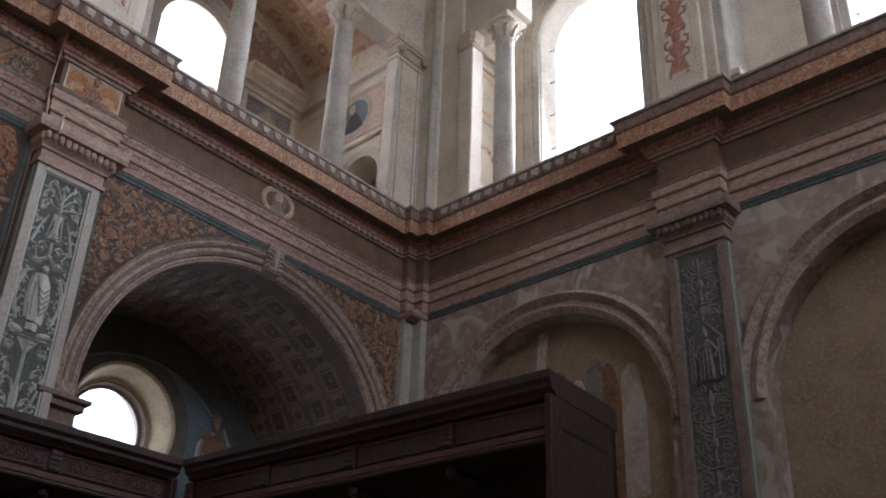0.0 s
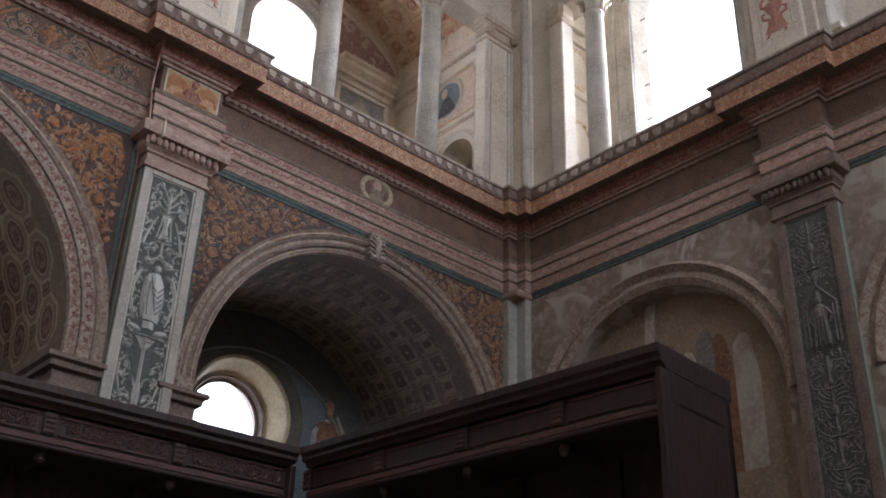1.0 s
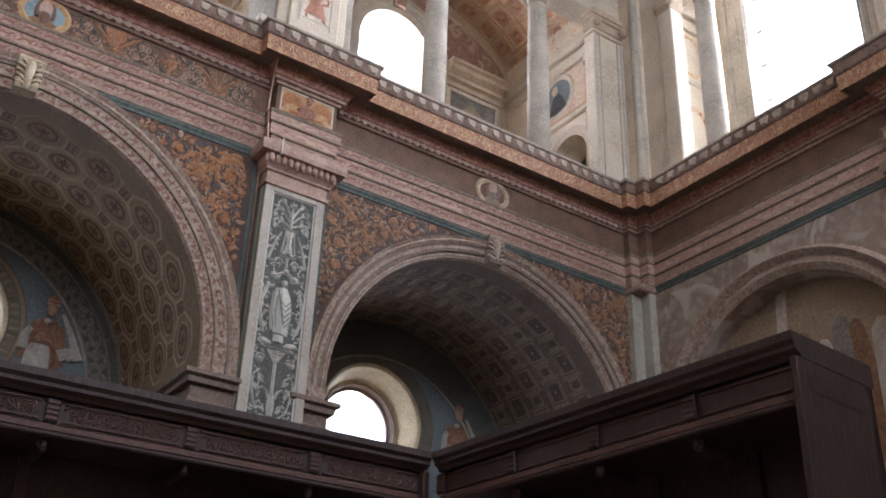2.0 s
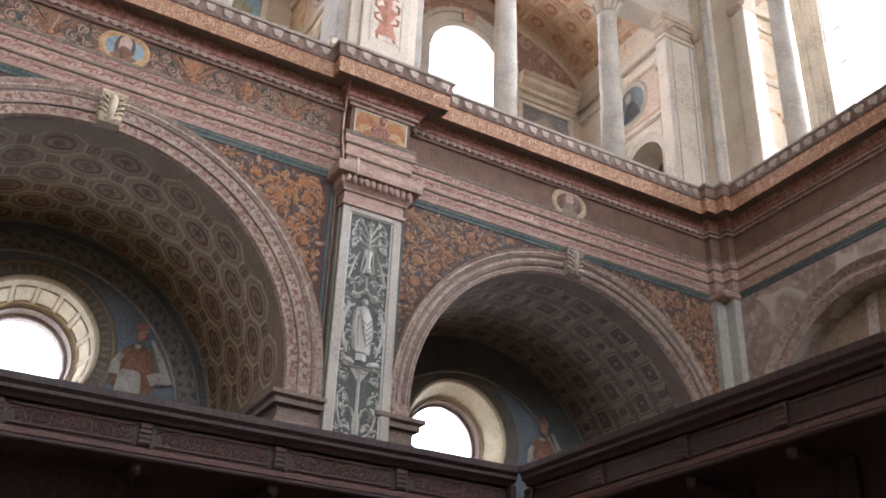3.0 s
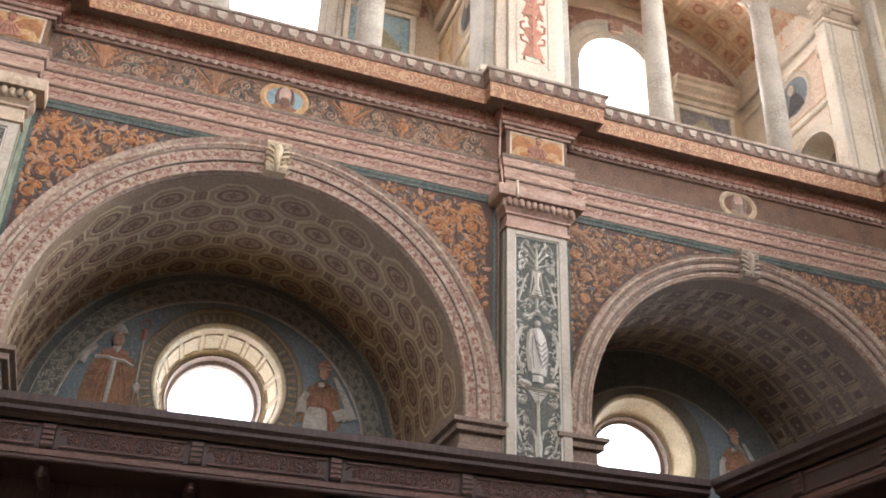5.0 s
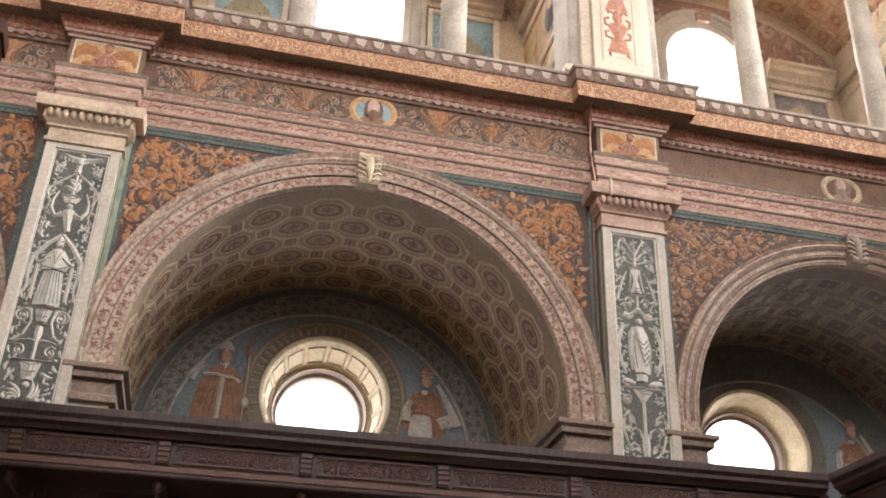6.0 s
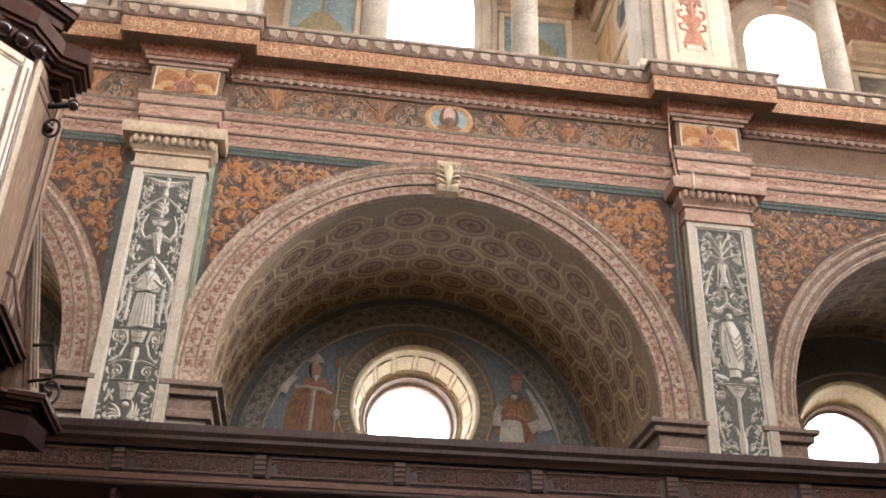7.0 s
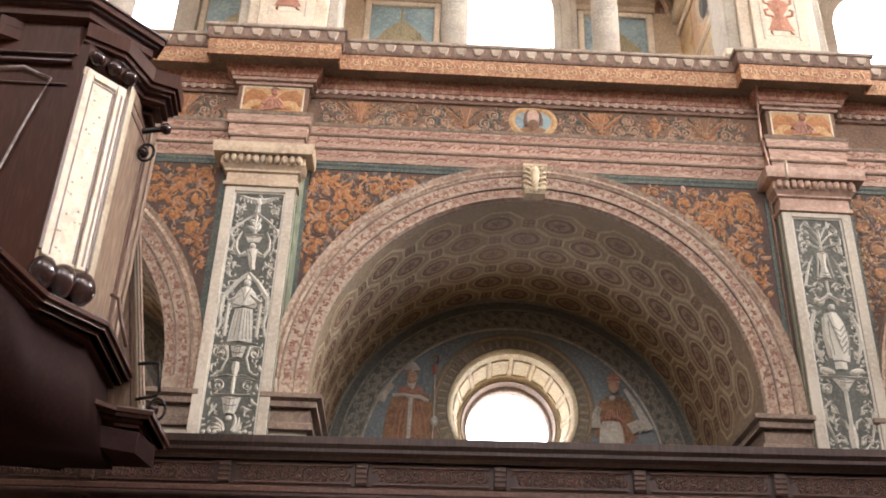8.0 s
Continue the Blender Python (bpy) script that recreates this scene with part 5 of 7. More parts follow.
    for rel_p, z in zip(rel_ps, (7.395, 7.535, 7.655)):
        u = a + 0.05
        while u < b - 0.15:
            rel_p.strip([(u, z - 0.025), (u + 0.05, z + 0.01), (u + 0.11, z + 0.0), (u + 0.16, z + 0.03)], lambda t: 0.015 * math.sin(math.pi * (0.1 + 0.8 * t)), 0.004)
            rel_p.leaf(u + 0.1, z - 0.03, 0.06, 0.5, 0.007, 0.004)
            rel_p.leaf(u + 0.02, z + 0.01, 0.05, 0.9, 0.006, 0.004)
            rel_p.leaf(u + 0.15, z - 0.02, 0.045, 0.4, 0.006, 0.004)
            u += 0.2 + rnd.uniform(-0.01, 0.01)
rel_o.build("orange_ornament", FRORN, ent)
rel_d.build("grey_green_scrollwork", FRGRN, ent)
rel_v.build("tan_scrollwork", OUTL, ent)
rel_g.build("band_scrollwork", BANDORN, ent)
for c in PILS:
    rel_r = Relief(along(FACE - PROUD - 0.326))
    rnd = random.Random(int(c * 9))
    u = c - HALF - 0.25
    while u < c + HALF + 0.28:
        rel_r.spiral(u, 8.325, 0.055, 1.1, rnd.random() * 6, rnd.choice((-1, 1)), 0.011, 0.005)
        rel_r.leaf(u + 0.07, 8.29, 0.09, 0.3 + rnd.random(), 0.013, 0.005)
        u += 0.135
    rel_r.build("band_scrollwork", BANDORN, ent)
rel_b.build("dentil_row", DENTIL, ent)
rel_t.build("tongue_row", ARCHI, ent)
for rel_p in rel_ps:
    rel_p.build("painted_veining", SPRIG, ent)


# leaf tongues on the lip, one mesh shared
def tongue_mesh():
    bm = bmesh.new()
    w, h = 0.064, 0.1
    out = ((-0.45, 0.0), (0.45, 0.0), (0.8, 0.3), (0.95, 0.65), (1.0, 1.0), (-1.0, 1.0), (-0.95, 0.65), (-0.8, 0.3))
    f = [bm.verts.new((w * a, 0, h * b)) for a, b in out]
    g = [bm.verts.new((w * a * 0.72, -0.022, h * (0.12 + 0.82 * b))) for a, b in out]
    bm.faces.new(g)
    for i in range(8):
        j = (i + 1) % 8
        bm.faces.new((f[i], f[j], g[j], g[i]))
    bmesh.ops.recalc_face_normals(bm, faces=bm.faces)
    me = bpy.data.meshes.new("tongue")
    bm.to_mesh(me)
    bm.free()
    me.materials.append(TONG)
    return me


TONGUE = tongue_mesh()
base = parent_base(ent)


def tongues(p, q, turn):
    p, q = Vector(p), Vector(q)
    n = int((q - p).length / 0.172)
    for k in range(n):
        w = p.lerp(q, (k + 0.5) / n)
        ob = new("tongue", TONGUE)
        ob.parent = ent
        ob.location = w - base
        ob.rotation_euler = (0, 0, turn)


edge = FACE - 0.347
spans = [(WEST, PILS[0] - HALF - 0.36), (PILS[0] + HALF + 0.36, PILS[1] - HALF - 0.36), (PILS[1] + HALF + 0.36, PILS[2] - HALF - 0.36), (PILS[2] + HALF + 0.36, END - 0.6)]
for a, b in spans:
    tongues((a, edge, 8.443), (b, edge, 8.443), 0.0)
for c in PILS:
    tongues((c - HALF - 0.33, edge - PROUD, 8.443), (c + HALF + 0.33, edge - PROUD, 8.443), 0.0)
tongues((END - 0.347, FACE - 0.7, 8.443), (END - 0.347, END_PIL + 0.7, 8.443), -math.pi / 2)


# painted roundels in the frieze and angel panels over the pilasters, as plain shapes
def roundel(c, faint):
    t = thing("painted_roundel", "painted round portrait medallion with ochre rim in the frieze", "roundel", "frieze roundels", at=(c, FACE, 7.93))
    put = lambda k: (lambda u, v, h: (u, FACE - 0.023 - k - h, v))
    rim, ground, bust, face = Relief(put(0.004)), Relief(put(0.0)), Relief(put(0.008)), Relief(put(0.016))
    ground.disc(c, 7.915, 0.2, 0.16, 0.004, 24)
    rim.ring(c, 7.915, 0.215, 0.032, 0.01, 28, 0.168)
    bust.strip([(c, 7.762), (c, 7.79), (c, 7.83), (c, 7.86)], lambda q: (0.14, 0.15, 0.1, 0.05)[min(3, int(q * 3.01))], 0.008)
    face.strip([(c, 7.9), (c, 7.93), (c, 7.985), (c, 8.03), (c, 8.05)], lambda q: (0.03, 0.05, 0.06, 0.05, 0.02)[min(4, int(q * 4.01))], 0.006)
    beard = Relief(put(0.024))
    beard.strip([(c, 7.92), (c, 7.89), (c, 7.84), (c - 0.005, 7.79)], lambda q: (0.03, 0.05, 0.05, 0.02)[min(3, int(q * 3.01))], 0.008)
    for s in (-1, 1):
        beard.strip([(c + s * 0.045, 8.04), (c + s * 0.072, 8.0), (c + s * 0.082, 7.92), (c + s * 0.07, 7.85)], lambda q: 0.008 + 0.014 * q, 0.004)
    beard.build("hair_and_beard", DARKF if not faint else IMPOST, t)
    rim.build("rim", OCHRE if not faint else VRIB, t, "", "")
    ground.build("ground", BLUE if not faint else DARKF, t, "", "")
    bust.build("bust", ROBE if not faint else VAULT, t, "", "")
    face.build("head", PINKCAP, t, "", "")


for c, faint in zip(BAYS, (False, False, True)):
    roundel(c, faint)


def angel_panel(c):
    t = thing("painted_frieze_panel", "ochre painted frieze panel with a winged shape", "fresco", "frieze panels", at=(c, FACE - PROUD, 7.93))
    bm = bmesh.new()
    box(bm, c - HALF + 0.02, c + HALF - 0.02, FACE - PROUD - 0.024, FACE - PROUD - 0.02, 7.79, 8.075)
    part("ground", bm, OCHRE, t)
    rel, body = Relief(lambda u, v, h: (u, FACE - PROUD - 0.025 - h, v)), Relief(lambda u, v, h: (u, FACE - PROUD - 0.03 - h, v))
    for s in (-1, 1):
        rel.strip([(c + s * 0.05, 7.92), (c + s * 0.13, 7.97), (c + s * 0.2, 7.98), (c + s * 0.265, 7.93), (c + s * 0.28, 7.84)], lambda t: (0.03, 0.06, 0.07, 0.045, 0.012)[min(4, int(t * 4.01))], 0.005)
        body.strip([(c + s * 0.05, 7.93), (c + s * 0.1, 7.87), (c + s * 0.04, 7.84)], 0.02, 0.01)
        rel.strip([(c + s * 0.06, 7.83), (c + s * 0.2, 7.815)], lambda t: 0.035 - 0.015 * t, 0.006)
    body.strip([(c + 0.01, 7.8), (c, 7.86), (c, 7.92), (c + 0.005, 7.96)], lambda q: (0.14, 0.1, 0.07, 0.03)[min(3, int(q * 3.01))], 0.01)
    body.disc(c + 0.015, 8.005, 0.036, 0.043, 0.012, 10)
    shade = Relief(lambda u, v, h: (u, FACE - PROUD - 0.043 - h, v))
    for q in (-0.06, -0.02, 0.03, 0.07):
        shade.line([(c + q * 0.5, 7.91), (c + q * 1.2, 7.81)], 0.007, 0.003)
    shade.ring(c + 0.015, 8.01, 0.04, 0.01, 0.004, 10, 0.045, 0.2, 2.9)
    for u0, u1, z0, z1 in ((c - HALF + 0.02, c - HALF + 0.035, 7.79, 8.075), (c + HALF - 0.035, c + HALF - 0.02, 7.79, 8.075), (c - HALF + 0.035, c + HALF - 0.035, 8.06, 8.075)):
        part("fillet", box(bmesh.new(), u0, u1, FACE - PROUD - 0.03, FACE - PROUD - 0.022, z0, z1), CREAM, t)
    rel.build("wing_shape", ORANGE, t)
    shade.build("drapery_line", SPRIG, t)
    body.build("body", SALMON, t, "", "")


for c in PILS:
    angel_panel(c)

# ---- copper conduit and a small bracket beside a pilaster ----
x = PILS[2] - HALF - 0.05
cond = thing("conduit", "thin copper conduit running up beside a pilaster", "pipe", at=(x, FACE - 0.03, 3.0))
part("pipe", tube(bmesh.new(), [(x, FACE - 0.03, 0.0), (x, FACE - 0.03, 7.15), (x - 0.02, FACE - 0.2, 7.34), (x - 0.04, FACE - 0.16, 7.8), (x - 0.05, FACE - 0.2, 8.15), (x - 0.1, FACE - 0.4, 8.3), (x - 0.1, FACE - 0.42, 8.62)], 0.012), COPPER, cond, "", True)
part("clip", box(bmesh.new(), x - 0.03, x + 0.03, FACE - 0.06, FACE, 4.7, 4.78, 0.006), CREAM, cond)
# cream in place of copper puts the sunlight on this stub into its colour
part("riser", tube(bmesh.new(), [(x + 0.09, FACE - PROUD - 0.17, 7.16), (x + 0.09, FACE - PROUD - 0.18, 7.36)], 0.014), CREAM, cond, "pale sunlit stub of conduit", True)

# ---- gallery storey: floor, back wall, windows, cross walls, vaults, columns ----
setting("gallery_floor", box(bmesh.new(), WEST, 12.0, FACE + 0.01, GBACK + 0.4, 8.2, FLOOR2), STONE, "stone gallery floor above the chapels", "floor")
setting("gallery_floor_end", box(bmesh.new(), END + 0.01, 12.0, SOUTH, FACE, 8.2, FLOOR2), STONE, "stone gallery floor behind the end wall", "floor")
bm = bmesh.new()
for c, u0, u1 in zip(BAYS, (WEST, -1.585, 3.665), (-1.585, 3.665, 12.0)):
    arch_wall(bm, lambda u, z, d: (u, GBACK + d, z), u0, u1, c, 0.62, 11.8, FLOOR2, CEIL, 0.4, 24, 9.7)
setting("gallery_back_wall", bm, BEIGE, "ochre painted gallery back wall with round-headed windows", "wall")
EBACK = 9.75
bm = bmesh.new()
for c, u0, u1, r in ((6.25, 4.25, FACE, 0.85), (1.8, SOUTH, 4.25, 0.85)):
    arch_wall(bm, lambda u, z, d: (EBACK + d, u, z), u0, u1, c, r, 12.0, FLOOR2, CEIL, 0.4, 24, 9.0)
setting("end_gallery_wall", bm, PALE, "pale gallery wall with tall round-headed windows", "wall")


def window(c, place, r, spring, sill, name="gallery_window"):
    w = tagged(thing(name, at=place(c, sill, 0.25)), "tall round-headed gallery window, glaring with daylight", "window", "gallery windows", "structure")
    bm = bmesh.new()
    pts = [(c - r, sill), (c + r, sill)] + [(c + r * math.cos(math.pi * i / 24), spring + r * math.sin(math.pi * i / 24)) for i in range(25)]
    a, b = [bm.verts.new(place(u, z, 0.25)) for u, z in pts], [bm.verts.new(place(u, z, 0.258)) for u, z in pts]
    bm.faces.new(a)
    bm.faces.new(list(reversed(b)))
    for i in range(len(pts)):
        j = (i + 1) % len(pts)
        bm.faces.new((a[i], a[j], b[j], b[i]))
    pane = part("pane", bm, GLASS, w)
    pane.visible_shadow = False
    for k in range(1, 6):
        z = sill + (spring - sill) * k / 5
        bm = bmesh.new()
        p, q = place(c - r, z, 0.24), place(c + r, z, 0.249)
        box(bm, min(p[0], q[0]), max(p[0], q[0]), min(p[1], q[1]), max(p[1], q[1]), z - 0.004, z + 0.004)
        part("glazing_bar", bm, IRON, pane)
    # stone surround, proud of the wall
    bm = bmesh.new()
    prev = None
    path = [(c + r, sill, 1, 0)] + [(c + r * math.cos(math.pi * i / 24), spring + r * math.sin(math.pi * i / 24), math.cos(math.pi * i / 24), math.sin(math.pi * i / 24)) for i in range(25)] + [(c - r, sill, -1, 0)]
    for u, z, nu, nz in path:
        ring = [bm.verts.new(place(u + nu * o, z + nz * o, d)) for o, d in ((0.0, 0.02), (0.0, -0.04), (0.1, -0.045), (0.11, -0.065), (0.24, -0.07), (0.25, -0.1), (0.32, -0.11), (0.32, 0.0))]
        if prev:
            for j in range(7):
                bm.faces.new((prev[j], prev[j + 1], ring[j + 1], ring[j]))
        prev = ring
    stone = part("surround", bm, STONE, w)
    bm = bmesh.new()
    a = [bm.verts.new(place(c + k * q, spring + r + z, -0.125)) for k, q, z in ((-1, 0.1, 0.1), (1, 0.1, 0.1), (1, 0.13, 0.33), (-1, 0.13, 0.33))]
    b = [bm.verts.new(place(c + k * q, spring + r + z, -0.03)) for k, q, z in ((-1, 0.1, 0.1), (1, 0.1, 0.1), (1, 0.13, 0.33), (-1, 0.13, 0.33))]
    bm.faces.new(a)
    for i in range(4):
        bm.faces.new((a[i], a[(i + 1) % 4], b[(i + 1) % 4], b[i]))
    part("key_block", bm, PINK, stone, "pinkish key block")
    return w


for c in BAYS:
    window(c, lambda u, z, d: (u, GBACK + d, z), 0.62, 11.8, 9.7)
window(6.25, lambda u, z, d: (EBACK + d, u, z), 0.85, 12.0, 9.0)
window(1.8, lambda u, z, d: (EBACK + d, u, z), 0.85, 12.0, 9.0)


def gallery_panel(c, s, mat, drop=0.0):
    """A framed painted panel beside a gallery window, with the cornice over it."""
    w0, w1 = 1.05, 1.93
    u0, u1 = sorted((c + s * w0, c + s * w1))
    t = thing("painted_niche", "framed blue-grey painted panel under an ochre cornice", "fresco", "gallery panels", at=(c + s * 1.2, GBACK, 11.0))
    part("ground", box(bmesh.new(), u0, u1, GBACK - 0.012, GBACK - 0.004, 9.0, 11.78 - drop), mat, t)
    for a, b, z0, z1 in ((u0 - 0.09, u0, 8.6, 11.82 - drop), (u1, u1 + 0.09, 8.6, 11.82 - drop), (u0, u1, 11.74 - drop, 11.82 - drop)):
        part("frame", box(bmesh.new(), a, b, GBACK - 0.06, GBACK - 0.003, z0, z1, 0.012), PALE, t)
    part("cornice", sweep(bmesh.new(), [(u0 - 0.12, GBACK), (u1 + 0.12, GBACK)], [(o, z - drop) for o, z in ((0, 11.83), (0.06, 11.84), (0.07, 11.92), (0.14, 11.94), (0.14, 12.0), (0.22, 12.07), (0.22, 12.15), (0.27, 12.18), (0.27, 12.23), (0, 12.24))]), CAPST, t)
    rel = Relief(lambda u, v, h: (u, GBACK - 0.014 - h, v))
    rnd = random.Random(int(c * 7 + s * 3))
    m = (u0 + u1) / 2
    top = 11.58 - 0.55 * drop
    rel.strip([(m, z) for z in (9.0, top - 0.55, top - 0.3, top - 0.1)], lambda q: (0.42, 0.4, 0.26, 0.06)[min(3, int(q * 3.01))], 0.006)
    rel.strip([(m, top - 0.1), (m, top + 0.25), (m, top + 0.5)], lambda q: 0.022 - 0.012 * q, 0.006)
    for k in range(14):
        u = m + rnd.uniform(-0.3, 0.3)
        rel.leaf(u, top - 0.35 - abs(u - m) * 0.6 + rnd.uniform(-0.1, 0.1), rnd.uniform(0.08, 0.16), 1.57 + rnd.uniform(-1.0, 0.4), 0.016, 0.008)
    rel.build("painted_foliage", OLIVE, t)


for c in BAYS:
    for s in (-1, 1):
        gallery_panel(c, s, DUSKY if c == BAYS[2] else BLUE, 0.34 if c == BAYS[2] else 0.0)


def cross_wall(x, thick):
    """Wall between two gallery bays, with a small round-headed doorway and painted mouldings."""
    x0 = x - thick / 2
    bm = bmesh.new()
    arch_wall(bm, lambda u, z, d: (x0 + d, u, z), FACE + 0.25, GBACK, 9.45, 0.39, 9.85, FLOOR2, 14.0, thick, 20)
    wall = setting("gallery_cross_wall", bm, SWAG if x == PILS[2] else PALE, "pale painted gallery cross wall with a small round doorway", "wall")
    put = lambda u, v, h: (x0 - 0.003 - h, u, v)
    for name, z0, z1, d in (("string_course", 10.5, 10.6, 0.04), ("lower_cornice", 11.45, 11.56, 0.05), ("cornice", 11.68, 11.9, 0.1)):
        part(name, box(bmesh.new(), x0 - d, x0, FACE + 0.45, GBACK, z0, z1, 0.02), PALE, wall)
    part("painted_field", box(bmesh.new(), x0 - 0.004, x0, 9.0, 10.35, 10.63, 11.42), BLUSH, wall)
    part("end_pilaster", box(bmesh.new(), x0 - 0.07, x0, 8.68, 8.94, FLOOR2, 11.2, 0.012), PALE, wall)
    part("end_capital", box(bmesh.new(), x0 - 0.13, x0, 8.63, 8.99, 11.2, 11.45, 0.05), CAPST, wall)
    rel, orn, pic = Relief(put), Relief(put), Relief(put)
    rel.ring(9.45, 9.85, 0.47, 0.07, 0.03, 24, None, 0, math.pi)
    rel.ring(9.66, 11.08, 0.36, 0.04, 0.03, 28, 0.36)
    rel.build("painted_moulding", PALE, wall)
    rnd = random.Random(3)
    for u, v in ((8.95, 10.8), (8.95, 11.25), (9.95, 10.8), (9.95, 11.25), (8.95, 10.3), (9.95, 10.3), (9.2, 12.1), (9.7, 12.1)):
        orn.spiral(u, v, 0.12, 1.2, rnd.random() * 6, 1, 0.02, 0.006)
        orn.leaf(u, v, 0.2, rnd.random() * 6, 0.03, 0.006)
    orn.build("ochre_scrollwork", WARM, wall)
    pic.disc(9.66, 11.08, 0.32, 0.32, 0.006, 24)
    pic.build("roundel_ground", LUN, wall)
    fig = Relief(lambda u, v, h: (x0 - 0.014 - h, u, v))
    fig.strip([(9.64, 10.8), (9.65, 10.98), (9.68, 11.1)], lambda q: 0.2 - 0.12 * q, 0.01)
    fig.build("roundel_shape", IRONISH, wall, "", "")
    pale = Relief(lambda u, v, h: (x0 - 0.026 - h, u, v))
    pale.disc(9.69, 11.2, 0.07, 0.09, 0.01, 12)
    pale.build("head_shape", CAPST, wall, "", "")
    edge = Relief(lambda u, v, h: (x0 - 0.012 - h, u, v))
    for u0, u1, v0, v1 in ((9.02, 10.3, 10.64, 11.43), (9.02, 10.3, 9.0, 10.48)):
        edge.line([(u0, v0), (u1, v0), (u1, v1), (u0, v1), (u0, v0)], 0.014, 0.004)
    edge.build("painted_edging", OCHRE, wall)
    return wall


for x in PILS[1:]:
    cross_wall(x, 0.55)
cross_wall(8.7, 0.5)


setting("passage_wall", box(bmesh.new(), 9.1, 9.3, 7.96, GBACK, FLOOR2, 14.0), BEIGE, "dim wall behind the gallery doorway", "wall")
side = setting("end_gallery_side_wall", box(bmesh.new(), END + 0.12, EBACK, 7.72, 7.95, FLOOR2, 14.0), PALE, "pale painted side wall of the end gallery", "wall")
for z0, z1, d in ((10.5, 10.58, 0.03), (11.45, 11.56, 0.05), (11.7, 11.9, 0.08)):
    part("string_course", box(bmesh.new(), END + 0.14, EBACK, 7.72 - d, 7.72, z0, z1, 0.015), PALE, side)
rel = Relief(lambda u, v, h: (u, 7.717 - h, v))
rel.ring(9.25, 11.02, 0.26, 0.035, 0.02, 24, 0.34)
rel.ring(9.25, 9.6, 0.26, 0.04, 0.02, 20, 0.5, 0, math.pi)
rel.build("painted_moulding", WARM, side)


def gallery_vault(c):
    bm = bmesh.new()
    n, rx, rz, zc = 36, 2.35, 1.35, 11.9
    y0, y1 = FACE + 0.35, GBACK
    for k, y in enumerate((0,)):
        for i in range(n):
            a, b = math.pi * i / n, math.pi * (i + 1) / n
            for q in (0.0, 0.15):
                quad(bm, *[(c + (rx + q) * math.cos(t), y, zc + (rz + q) * math.sin(t)) for t, y in ((a, y0), (b, y0), (b, y1), (a, y1))])
    v = setting("gallery_vault", bm, GVAULT, "ochre-red gallery vault with painted coffers", "vault", True)
    rel, ros = Relief(lambda a, w, h: (c + (rx - h) * math.cos(a), y0 + w, zc + (rz - h) * math.sin(a))), Relief(lambda a, w, h: (c + (rx - h) * math.cos(a), y0 + w, zc + (rz - h) * math.sin(a)))
    d = y1 - y0
    for i in range(14):
        for j in range(6):
            u, w = math.pi * (i + 0.5) / 14, d * (j + 0.5) / 6
            hu, hw = math.pi / 14 * 0.4, d / 6 * 0.4
            rel.strip([(u - hu, w - hw), (u + hu, w - hw), (u + hu, w + hw), (u - hu, w + hw), (u - hu, w - hw)], 0.025, 0.02)
            ros.strip([(u + hu * 0.5 * math.cos(k * 0.785), w + hw * 0.5 * math.sin(k * 0.785)) for k in range(9)], 0.022, 0.02)
    rel.build("coffer_ribbing", GRIB, v)
    ros.build("coffer_painting", VRED, v)
    # painted tympanum between window arch and vault
    bm, edge = bmesh.new(), Relief(lambda u, w, h: (u, GBACK - 0.012 - h, w))
    for i in range(n):
        a, b = math.pi * i / n, math.pi * (i + 1) / n
        quad(bm, *[(c + p * math.cos(t), GBACK - 0.008, z + q * math.sin(t)) for t, p, q, z in ((a, 0.8, 0.8, 11.8), (b, 0.8, 0.8, 11.8), (b, 2.24, 1.1, 11.88), (a, 2.24, 1.1, 11.88))])
    ty = part("tympanum", bm, TYMP, v, "dark red-brown painted tympanum")
    edge.line([(c + 2.26 * math.cos(math.pi * i / 40), 11.88 + 1.12 * math.sin(math.pi * i / 40)) for i in range(41)], 0.045, 0.03)
    edge.build("arch_fillet", CAPST, ty)


for c in BAYS:
    gallery_vault(c)


def column(at, label="slender pale stone gallery column with a leafy capital"):
    x, y = at
    t = thing("gallery_column", label, "column", "gallery columns", at=(x, y, FLOOR2))
    part("base", lathe(bmesh.new(), [(0.19, 0), (0.19, 0.06), (0.175, 0.1), (0.15, 0.13), (0.165, 0.17), (0.145, 0.2)], (x, y, FLOOR2), 24), STONE, t, "", True)
    part("shaft", lathe(bmesh.new(), [(0.142, 0.2), (0.146, 0.9), (0.142, 1.7), (0.128, 2.7), (0.125, 2.72), (0.14, 2.735), (0.14, 2.76)], (x, y, FLOOR2), 28), STONE, t, "", True)
    cap = part("capital", lathe(bmesh.new(), [(0.125, 2.76), (0.14, 2.85), (0.15, 2.95), (0.2, 3.05)], (x, y, FLOOR2), 16), PALE, t, "", True)
    for k in range(8):
        a = math.pi / 4 * k
        bm = bmesh.new()
        pts = [(x + r * math.cos(a), y + r * math.sin(a), FLOOR2 + z) for r, z in ((0.13, 2.78), (0.16, 2.88), (0.2, 2.95), (0.23, 2.93))]
        tube(bm, pts, 0.03, 6)
        part("leaf", bm, PALE, cap, "", True)
    part("abacus", box(bmesh.new(), x - 0.22, x + 0.22, y - 0.22, y + 0.22, FLOOR2 + 3.05, FLOOR2 + 3.13, 0.02), PALE, t)
    return t


first = column((BAYS[0] - 0.82, FACE + 0.1))
for c in BAYS:
    for s in (-1, 1):
        if (c, s) != (BAYS[0], -1):
            copy_thing(first, pose(c + s * 0.82, FACE + 0.1, FLOOR2))
for y in (6.95, 2.7):
    copy_thing(first, pose(END + 0.1, y, FLOOR2))

